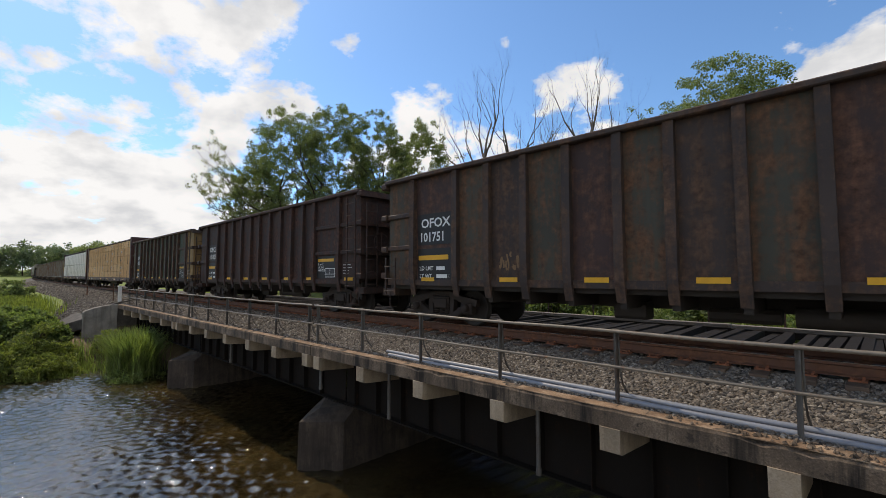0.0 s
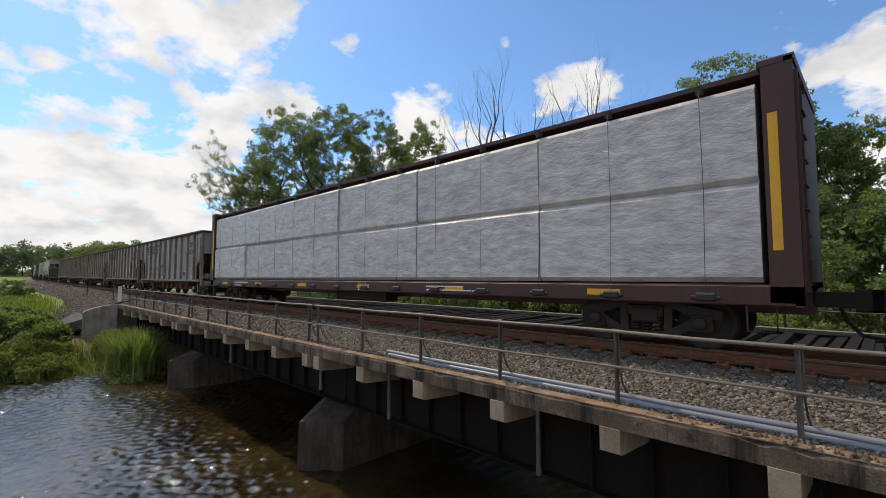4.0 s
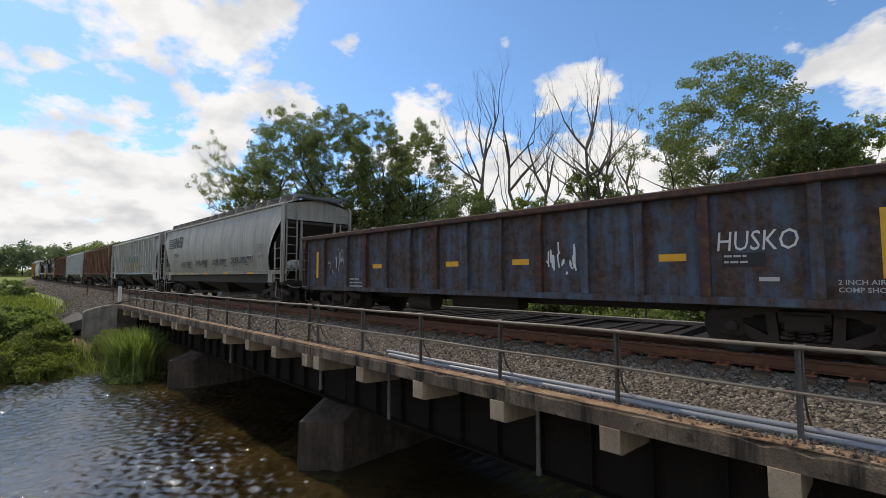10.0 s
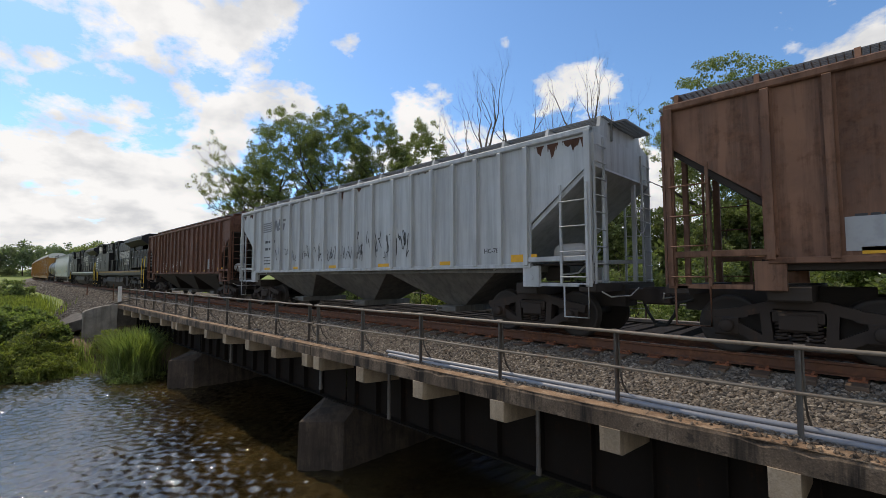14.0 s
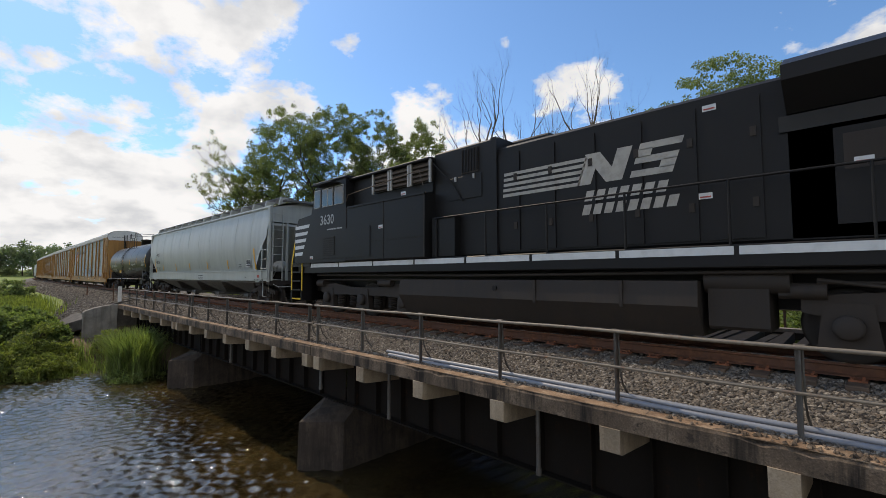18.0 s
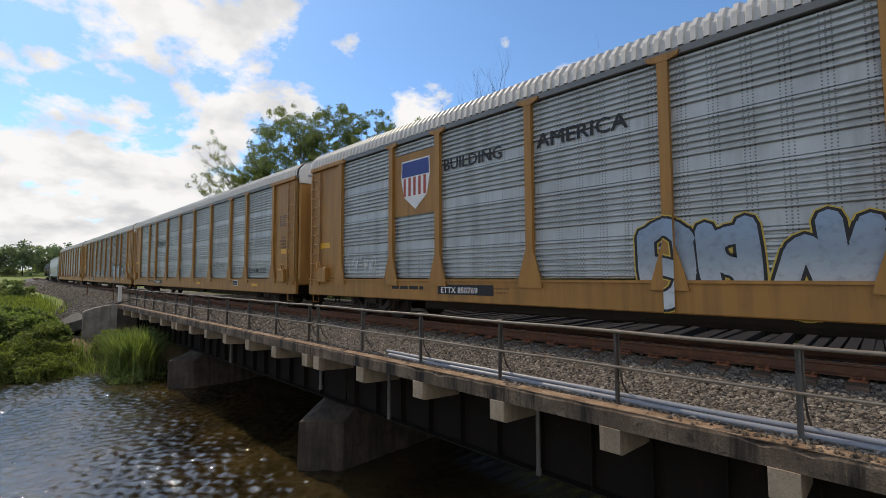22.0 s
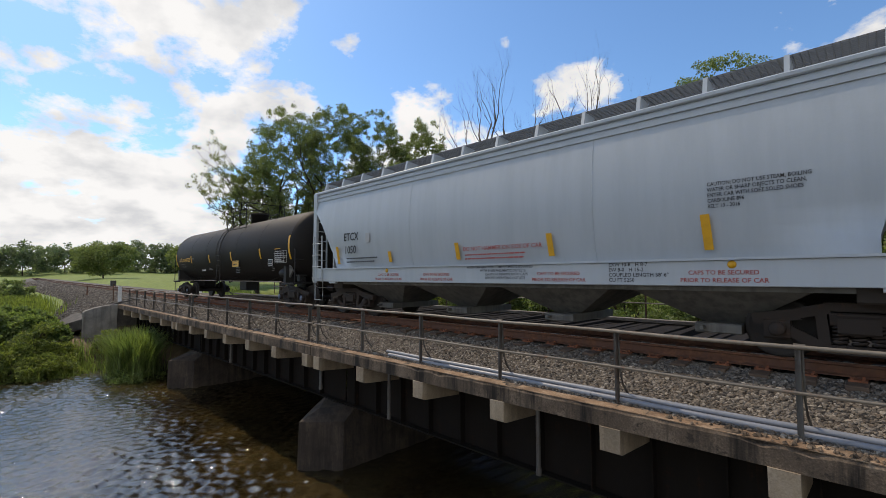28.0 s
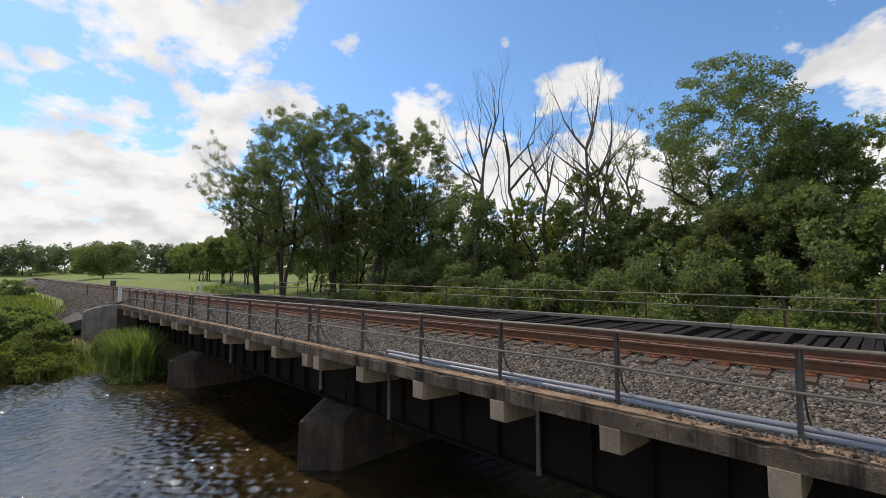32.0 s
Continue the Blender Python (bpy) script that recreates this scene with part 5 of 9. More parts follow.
def side_frame_form():
    f = Form()
    # built of bars so that the two windows and the spring pocket stay open
    def bar(a, b, h, y0=-0.07, y1=0.07):
        (ax, az), (bx, bz) = a, b
        d = math.hypot(bx - ax, bz - az)
        nx, nz = -(bz - az) / d * h / 2, (bx - ax) / d * h / 2
        f.prism([(ax - nx, az - nz), (bx - nx, bz - nz), (bx + nx, bz + nz), (ax + nx, az + nz)], "y", y0, y1)
    for s in (-1, 1):
        bar((s * 1.20, 0.585), (s * 0.62, 0.68), 0.16)
        bar((s * 0.66, 0.69), (s * 0.30, 0.78), 0.15)
        bar((s * 0.92, 0.52), (s * 0.40, 0.235), 0.15)
        bar((s * 0.36, 0.20), (s * 0.40, 0.80), 0.13)
        f.box(s * 0.74, -0.09, 0.30, s * 1.06, 0.09, 0.60, 0.03)
        f.lathe([(0.0, -0.20), (0.085, -0.20), (0.10, -0.18), (0.10, 0.05), (0.0, 0.05)], (s * 0.889, 0, 0.457), "y", 14)
    bar((-0.36, 0.80), (0.36, 0.80), 0.12)
    bar((-0.44, 0.21), (0.44, 0.21), 0.12)
    return f


def spring_form():
    f = Form()
    for x in (-0.2, 0.0, 0.2):
        pts = [(x + 0.075 * math.cos(k * 1.05), 0.075 * math.sin(k * 1.05), 0.27 + 0.27 * k / 30) for k in range(31)]
        f.tube(pts, 0.02, 5)
    f.box(-0.30, -0.09, 0.54, 0.30, 0.09, 0.72, 0.02)
    return f


def wheelset_form(r=0.457, axle=1.0):
    f = Form()
    for s in (-1, 1):
        prof = [(0.09, -0.09), (0.11, -0.065), (r * 0.55, -0.03), (r * 0.86, -0.045), (r * 0.99, -0.065), (r, -0.05), (r, 0.035), (r + 0.026, 0.045), (r + 0.024, 0.065), (r * 0.9, 0.07), (r * 0.5, 0.05), (0.10, 0.09)]
        f.lathe([(a, b if s < 0 else -b) for a, b in (prof if s < 0 else prof)], (0, s * 0.745, 0), "y", 28)
        for k in range(3):
            a = 2 * math.pi * k / 3
            f.rod((0.3 * r * math.cos(a), s * 0.79, 0.3 * r * math.sin(a)), (0.3 * r * math.cos(a), s * 0.70, 0.3 * r * math.sin(a)), 0.025, n=6)
    f.rod((0, -axle, 0), (0, axle, 0), 0.085, n=12)
    return f


def shared(form, material):
    m = form.mesh("shared")
    m.materials.append(material)
    return m


SIDE_FRAME = shared(side_frame_form(), TRUCK_STEEL)
SPRINGS = shared(spring_form(), TRUCK_STEEL)
WHEELSET = shared(wheelset_form(), WHEEL_STEEL)
BOLSTER = shared(boxes((-0.22, -1.12, 0.42, 0.22, 1.12, 0.68, 0.03), (-0.3, -0.35, 0.6, 0.3, 0.35, 0.86)), TRUCK_STEEL)
RIM = shared(Form().lathe([(0.452, -0.806), (0.4585, -0.806), (0.4585, -0.70), (0.452, -0.70)], (0, 0, 0), "y", 28), TREAD)
WHEELS = []                        # (wheelset, place along the train)


def truck(root, x, mid):
    """A two-axle freight truck."""
    t = part("truck", BOLSTER, TRUCK_STEEL, root, "grimy cast steel two-axle truck")
    t.location.x = x
    for s in (-1, 1):
        ob = part("side_frame", SIDE_FRAME, TRUCK_STEEL, t)
        ob.location.y = s * 1.0
        ob.rotation_euler.z = 0 if s < 0 else math.pi
        part("spring_pack", SPRINGS, TRUCK_STEEL, t).location.y = s * 1.0
    for s in (-1, 1):
        w = part("wheelset", WHEELSET, WHEEL_STEEL, t)
        w.location = (s * 0.889, 0, 0.457)
        WHEELS.append((w, mid + x, 0.457))
    return t


COUPLER = Form().box(-0.55, -0.10, 0.74, 0.30, 0.10, 0.98, 0.02)
COUPLER.box(0.25, -0.17, 0.68, 0.56, 0.17, 1.02, 0.03)
COUPLER = shared(COUPLER, TRUCK_STEEL)
HOSE = shared(Form().tube([(0, 0.35, 0.80), (0.25, 0.36, 0.74), (0.34, 0.34, 0.50), (0.50, 0.25, 0.30), (0.75, 0.15, 0.27)], 0.03, 6), BLACK)


def couplers(root, L):
    for s in (-1, 1):
        c = part("coupler", COUPLER, TRUCK_STEEL, root)
        c.matrix_basis = pose(s * (L / 2 - 0.5), 0, 0, 0, 0, 0 if s > 0 else 180)
        h = part("brake_hose", HOSE, BLACK, root)
        h.matrix_basis = pose(s * (L / 2 - 0.7), 0, 0, 0, 0, 0 if s > 0 else 180)


def hand_wheel(root, x, y, z, material, r=0.28):
    f = Form()
    pts = [(x, y + r * math.cos(a), z + r * math.sin(a)) for a in [2 * math.pi * k / 16 for k in range(17)]]
    f.tube(pts, 0.014, 6)
    for k in range(4):
        f.rod((x, y, z), pts[4 * k], 0.01, n=5)
    return part("brake_wheel", f, material, root)


def car(name, label, category, group, a, b):
    """The root of a car whose couplers meet its neighbours at a and b."""
    root = thing(name, label, category, group)
    TRAIN.append((root, (a + b) / 2))
    couplers(root, a - b)
    return root, a - b, (a + b) / 2


TRAIN = []

# ---- freight cars ----


def gondola(a, b, sides, rib, label, marks, z0=1.06, z1=3.88, end_mat=None, number=None, seed=0, strip=None):
    """High-sided steel gondola: posts, sheets, ribbed ends."""
    root, L, mid = car("gondola_car", label, "freight car", "gondola cars", a, b)
    h = L / 2 - 0.70
    part("floor", boxes((-h, -1.4, z0 - 0.15, h, 1.4, z0 + 0.05), (-L / 2 + 0.5, -0.35, 0.62, L / 2 - 0.5, 0.35, z0 - 0.15)), GRIME, root)
    xs = [-h + 0.05, -6.24, -4.71, -3.73, -2.74, -1.75, -0.74, 0.13, 1.12, 2.08, 2.95, 3.80, 4.62, 6.18, h - 0.05]
    posts = len(xs)
    for s in (-1, 1):
        for i in range(posts - 1):
            part("side_panel", boxes((xs[i], s * 1.40, z0, xs[i + 1], s * 1.46, z1 - 0.06)), end_mat if end_mat and i > posts - 3 else sides[i % len(sides)], root)
        f = Form()
        for i, x in enumerate(xs):
            p = [(s * 1.46, z0 - 0.02), (s * 1.50, z0 - 0.30 if 0 < i < posts - 1 else z0), (s * 1.58, z0 + 0.05), (s * 1.60, z0 + 0.5), (s * 1.57, z1 - 0.05), (s * 1.46, z1 - 0.05)]
            if 0 < i < posts - 1 and (s < 0 or i % 3 == 0):
                part("post", Form().prism(p, "x", x - 0.085, x + 0.085), rib, root)
        part("top_chord", boxes((-h - 0.04, s * 1.38, z1 - 0.07, h + 0.04, s * 1.62, z1 + 0.04, 0.02)), rib, root)
        part("side_sill", boxes((-h, s * 1.44, z0 - 0.05, h, s * 1.52, z0 + 0.10)), rib, root)
        for e in (-1, 1):
            for z in (1.95, 2.82):
                part("end_stiffener", boxes((e * (h + (0.16 if e < 0 else 0)), s * 1.46, z, e * (h - (1.05 if e < 0 else 2.68)), s * 1.53, z + 0.13, 0.02)), rib, root)
    for e in (-1, 1):
        part("end_wall", boxes((e * h, -1.46, z0, e * (h - 0.06), 1.46, z1 - 0.06)), end_mat or sides[0], root)
        for z in (1.25, 1.98, 2.86, z1 - 0.12):
            part("end_rib", boxes((e * (h - 0.01), -1.60, z - 0.07, e * (h + 0.20), 1.60, z + 0.10, 0.03)), rib, root)
        part("end_sill", boxes((e * (h - 0.3), -1.5, 0.72, e * (h + 0.22), 1.5, 0.92)), rib, root)
        for s in (-1, 1):
            x = e * (h - 0.26)
            if e > 0:
                ladder(root, x - 0.22, x + 0.22, s * 1.64, 0.85, z1 - 0.15, 8, rib)
                ladder(root, s * 1.0, s * 1.4, h + 0.23, 0.9, z1 - 0.4, 7, rib, "end_ladder", across="y")
            else:
                ladder(root, x - 0.2, x + 0.2, s * 1.64, 0.75, 1.75, 3, rib)
            stirrup(root, x, s * 1.5, 0.42, 0.80, rib)
    hand_wheel(root, h + 0.30, -0.9, 2.3, rib)
    for e in (-1, 1):
        truck(root, e * (L / 2 - 2.35), mid)
    for i in range(3, posts - 3):
        part("cross_bearer", boxes((xs[i] - 0.06, -1.42, 0.66, xs[i] + 0.06, 1.42, 0.95)), GRIME, root)
    part("brake_valve", boxes((-1.2, -0.75, 0.42, -0.6, -0.35, 0.75, 0.05)), GRIME, root)
    part("brake_cylinder", boxes((0.4, -0.6, 0.45, 1.4, -0.3, 0.68, 0.06)), GRIME, root)
    part("air_reservoir", Form().rod((1.6, -0.7, 0.6), (2.6, -0.7, 0.6), 0.16, n=14), GRIME, root)
    for i in range(1, posts - 1, 2):
        patch(root, "reflector", xs[i] + 0.33, z0 + 0.06, xs[i] + 0.80, z0 + 0.155, YELLOW, -1.525, "yellow reflective strip")
    if number:
        q = -h + 1.20
        m = patch(root, "mark_field", q, 2.05, q + 1.22, 2.85, BLACK_MARK, -1.463, "black field with white lettering")
        lettering(number[0], q + 0.12, 2.50, 0.33, WHITE, m, -1.469, 1.12, bold=0.02)
        lettering(number[1], q + 0.06, 2.14, 0.33, WHITE, m, -1.469, 0.94, bold=0.02)
        m = patch(root, "weight_field", q, 1.10, q + 1.22, 1.95, BLACK_MARK, -1.463, "black field with weight stencil")
        patch(m, "reflector", q + 0.03, 1.66, q + 1.1, 1.78, YELLOW, -1.469)
        lettering("LD LMT", q + 0.06, 1.40, 0.15, WHITE, m, -1.469)
        lettering("LT WT", q + 0.06, 1.20, 0.15, WHITE, m, -1.469)
        lines(m, q + 0.68, 1.40, 0.45, 1, 0.15, WHITE, -1.467, seed)
        lines(m, q + 0.68, 1.20, 0.45, 1, 0.15, WHITE, -1.467, seed + 1)
    fld = patch(root, "weight_field", h - 2.55, 1.18, h - 1.35, 1.92, BLACK_MARK, -1.463, "black field with dimension stencil")
    if strip:
        for i in range(2, posts - 2):
            part("fresh_strip", boxes((xs[i] + 0.11, -1.466, z0 + 0.105, xs[i + 1] - 0.11, -1.46, z0 + 0.235)), strip, root, "strip of brighter green paint")
    patch(fld, "reflector", h - 2.48, 1.74, h - 1.5, 1.84, YELLOW, -1.469)
    for k, w_ in enumerate(("IL 46-11", "OL 52-01", "4000 CU FT")):
        lettering(w_, h - 2.48, 1.62 - 0.10 * k, 0.10, WHITE, fld, -1.469)
    data_panel(root, h - 2.02, 1.22, 0.6, 0.30, -1.469)
    lines(root, h - 0.95, 1.6, 0.5, 4, 0.05, GREY_MARK, -1.463, seed + 3)
    if marks:
        scrawl(root, -3.45, 1.35, 0.62, 0.42, SPRAY_ORANGE, 5, -1.464, 7, 0.022, label="faded yellow scribble")
    return root


def lumber_car(a, b, wrapped, seed, label):
    """Centre-beam flat car loaded with bundles of boards."""
    root, L, mid = car("lumber_car", label, "freight car", "lumber cars", a, b)
    h = L / 2 - (0.72 if wrapped else 0.38)
    rng = random.Random(seed)
    part("deck", boxes((-h, -1.42, 1.02, h, 1.42, 1.12), (-h, -0.3, 0.62, h, 0.3, 1.02)), MAROON, root)
    for s in (-1, 1):
        part("side_sill", boxes((-h, s * 1.40, 0.80, h, s * 1.50, 1.10, 0.02)), MAROON, root)
    for e in (-1, 1):
        bh = boxes((e * h, -1.5, 0.80, e * (h - 0.10), 1.5, 4.38))
        for y in (-1.42, -0.75, 0, 0.75, 1.42):
            bh.box(e * (h - 0.1), y - 0.08, 0.85, e * (h - 0.38), y + 0.08, 4.3)
        bh.box(e * (h + 0.02), -1.5, 4.28, e * (h - 0.42), 1.5, 4.42, 0.03)
        bk = part("bulkhead", bh, MAROON, root)
        ladder(bk, -1.35, -0.95, e * (h + 0.02), 1.0, 4.2, 9, MAROON, across="y")
        if wrapped:
            patch(bk, "reflector", e * (h - 0.26) - 0.06, 1.6, e * (h - 0.26) + 0.06, 3.6, YELLOW, -1.503)
        truck(root, e * (L / 2 - 3.0), mid)
        stirrup(root, e * (h - 0.5), -1.45, 0.42, 0.82, MAROON)
    part("centre_beam", boxes((-h + 0.4, -0.12, 1.12, h - 0.4, 0.12, 4.30), (-h + 0.1, -1.3, 4.28, h - 0.1, 1.3, 4.36)), MAROON, root)
    x0, x1 = -h + 0.45, h - 0.45
    if not wrapped:
        rows, z = 5, 1.14
        heights = [0.54, 0.62, 0.68, 0.66, 0.55]
        for r in range(rows):
            n = 5
            cuts = [x0, *[(-6.9, -1.75, 3.06, 7.1), (-6.9, -1.70, 3.08, 7.2), (-5.2, 0.55, 3.02, 7.0), (-6.2, -0.42, 3.05, 7.3), (-6.2, -0.50, 2.98, 7.2)][r], x1]
            for i in range(n):
                out_ = rng.uniform(-0.022, 0.022)
                k = 17 if r % 2 else 15
                bh_ = (heights[r] - 0.022) / k
                pine = (PINE, PINE2)[rng.random() < 0.4]
                bd = part("lumber_bundle", boxes((cuts[i] + 0.015, -1.40 + out_, z, cuts[i + 1] - 0.015, -0.14, z + heights[r] - 0.022)), pine, root, "banded bundle of fresh pine boards")
                for j in range(k):
                    e = rng.uniform(-0.022, 0.016)
                    part("board", boxes((cuts[i] + 0.006 + rng.uniform(0, 0.008), -1.44 + out_ + e, z + j * bh_, cuts[i + 1] - 0.006 - rng.uniform(0, 0.008), -1.37 + out_, z + (j + 0.86) * bh_)), pine, bd)
                for q in (0.22, 0.74):
                    x = cuts[i] + (cuts[i + 1] - cuts[i]) * q + rng.uniform(-0.1, 0.1)
                    part("band", boxes((x - 0.004, -1.462 + out_, z - 0.004, x + 0.004, -1.456 + out_, z + heights[r] - 0.022)), STRAP, bd)
                if rng.random() < 0.9:
                    x, zt = cuts[i] + rng.uniform(0.02, 0.08), z + rng.uniform(0.2, 0.28)
                    tg = patch(bd, "tag", x, zt, x + 0.36, zt + 0.17, WHITE, -1.470 + out_, "white paper tag with a bar code")
                    part("print", boxes((x + 0.02, -1.477 + out_, zt + 0.03, x + 0.12, -1.474 + out_, zt + 0.14), *[(x + 0.15 + 0.045 * q, -1.477 + out_, zt + 0.04, x + 0.15 + 0.045 * q + rng.uniform(0.008, 0.026), -1.474 + out_, zt + 0.14) for q in range(4)]), DARK_MARK, bd)
                part("lumber_bundle", boxes((cuts[i] + 0.02, 0.14, z, cuts[i + 1] - 0.02, 1.44, z + heights[r] - 0.022)), PINE, root)
            f = Form()
            for i in range(16):
                x = x0 + (x1 - x0) * (i + 0.5) / 16
                f.box(x - 0.045, -1.35, z + heights[r] - 0.022, x + 0.045, 1.35, z + heights[r])
            part("spacer", f, PINE2, root)
            z += heights[r]
    else:
        z, n = 1.14, 6
        for r in range(2):
            for i in range(n):
                c0, c1 = x0 + (x1 - x0) * i / n, x0 + (x1 - x0) * (i + 1) / n
                for s in (-1, 1):
                    f = boxes((c0 + 0.015, s * 0.14, z, c1 - 0.015, s * (1.44 + rng.uniform(-0.03, 0.03)), z + 1.49, 0.08))
                    part("wrapped_pack", f, WRAP, root, "lumber bundle wrapped in white plastic film")
            z += 1.495
    for i in range(15):
        x = x0 + (x1 - x0) * (i + 0.5) / 15
        w = boxes((x - 0.13, -1.54, 0.84, x + 0.13, -1.42, 0.98, 0.03))
        w.rod((x - 0.2, -1.50, 0.90), (x + 0.2, -1.50, 0.90), 0.035, n=8)
        part("winch", w, BLACK, root)
        part("tie_down_cable", Form().tube([(x, -1.51, 0.95), (x + rng.uniform(-0.05, 0.05), -1.49, 2.5), (x, -1.47, 4.22), (x, -1.2, 4.37)], 0.006, 4), STRAP, root)
        part("cable_shoe", boxes((x - 0.05, -1.46, 4.16, x + 0.05, -1.36, 4.28)), BLACK, root)
    for i in range(6):
        x = -h + 1.7 + (2 * h - 3) * i / 5.5
        patch(root, "reflector", x, 0.90, x + 0.62, 1.01, YELLOW, -1.503, "yellow reflective strip")
    lettering("IH 11-7", 1.2, 0.965, 0.13, WHITE, root, -1.507)
    lettering("IL 73-0", 1.2, 0.83, 0.13, WHITE, root, -1.507)
    lines(root, -h + 3.2, 0.98, 1.5, 2, 0.07, WHITE, -1.507, seed)
    lines(root, 4.2, 0.98, 1.8, 2, 0.05, WHITE, -1.507, seed + 2)
    lettering("AC", -h + 1.0, 0.90, 0.16, WHITE, root, -1.507)
    part("brake_gear", boxes((-1.2, -0.75, 0.45, 1.6, -0.3, 0.8, 0.05)), GRIME, root)
    return root


def end_details(root, h, L, low, z_top, material, bar=True):
    """End posts, ladders, grab irons, jacking pads and steps of a hopper car."""
    wide = 0.12 if bar else 0.20
    for e in (-1, 1):
        for s in (-1, 1):
            part("corner_post", boxes((e * h, s * 1.46, 1.04, e * (h - wide), s * 1.54, z_top, 0.01)), material, root)
            x = e * (h - 0.34)
            ladder(root, x - 0.27, x + 0.27, s * 1.56, 1.08, 3.02 if bar else 2.62, 4, material)
            ladder(root, s * 0.98, s * 1.40, e * (h + 0.02) if e > 0 else e * (h + 0.065), 1.05, z_top - 0.05, 9, material, "end_ladder", across="y")
            stirrup(root, e * (h - 0.34), s * 1.50, 0.46, 1.08, material, 0.5)
            if bar:
                part("side_bar", boxes((e * h, s * 1.47, 1.53, e * (low - 0.02), s * 1.53, 1.63, 0.01), (e * h, s * 1.46, 1.04, e * (low + 0.3), s * 1.50, 1.11)), material, root)
            part("jacking_pad", boxes((e * (low + 0.28), s * 1.40, 1.02, e * (low - 0.10), s * 1.50, 1.45, 0.01)).rod((e * (low + 0.1), s * 1.50, 1.22), (e * (low + 0.1), s * 1.512, 1.22), 0.06, n=12), material, root)
        for y in (-0.75, 0.75):
            part("end_strut", boxes((e * (h - 0.04), y - 0.04, 1.1, e * (h - 0.12), y + 0.04, z_top - 0.6)), material, root)
        part("end_sill", boxes((e * (h + 0.05), -1.5, 0.94, e * (h - 0.28), 1.5, 1.10, 0.02), (e * (h + 0.1), -0.3, 0.62, e * (low - 1.0), 0.3, 1.06)), GRIME, root)
        part("body_bolster", boxes((e * (low + 0.15), -1.38, 0.86, e * (low - 0.35), 1.38, 1.10, 0.03)), GRIME, root)
        part("cut_lever", Form().tube([(e * (h + 0.12), -1.4, 0.95), (e * (h + 0.2), -1.2, 0.85), (e * (h + 0.25), -0.4, 0.85), (e * (h + 0.3), -0.1, 1.0)], 0.014, 5), GREY_MARK, root)
    hand_wheel(root, h + 0.12, 0.6, 2.45, material)
    part("brake_reservoir", Form().lathe([(0, -0.38), (0.16, -0.33), (0.21, -0.24), (0.21, 0.24), (0.16, 0.33), (0, 0.38)], (low + 0.62, -0.75, 1.72), "x", 16), GREY_MARK, root)
    part("brake_valve", boxes((low + 0.15, -1.0, 1.14, low + 0.5, -0.6, 1.45, 0.04)), GRIME, root)
    part("brake_rod", Form().tube([(low + 0.3, -0.9, 1.25), (h - 0.5, -1.1, 1.3), (h, -1.15, 1.75)], 0.02, 5), material, root)
    part("reservoir_bracket", boxes((low + 0.1, -1.3, 1.46, h - 0.2, -0.5, 1.50)), GRIME, root)


RUST_STREAK = plain("orange_rust_streak", (0.17, 0.065, 0.022), 0.85, wear=0.6)


RUST_DRIP = plain("dark_rust_run", (0.085, 0.036, 0.020), 0.9, wear=0.5)


def rust_runs(root, x0, x1, z_top, y, seed, n, deep=0.45, material=None):
    """Ragged rust that hangs from a top edge, each run of its own width and length."""
    rng, f = random.Random(seed), Form()
    for i in range(n):
        x, w = rng.uniform(x0, x1), 0.012 + 0.11 * rng.random() ** 2
        d = deep * rng.uniform(0.12, 1.0) ** 2 * (0.4 + 5.0 * w)
        pts, k = [(x - w, z_top)], rng.randint(4, 7)
        for j in range(1, k):
            u = j / k
            pts.append((x - w + 2 * w * u + rng.gauss(0, 0.01), z_top - d * math.sin(math.pi * u) ** 0.6 * rng.uniform(0.35, 1.0)))
        pts.append((x + w, z_top))
        yy = y - 0.0003 * (i % 7)
        f.add([(a, yy, b) for a, b in pts], [tuple(range(len(pts)))])
    tagged(part("rust_run", f, material or RUST_DRIP, root, "dark rust hanging from the top edge"), kind="stuff")


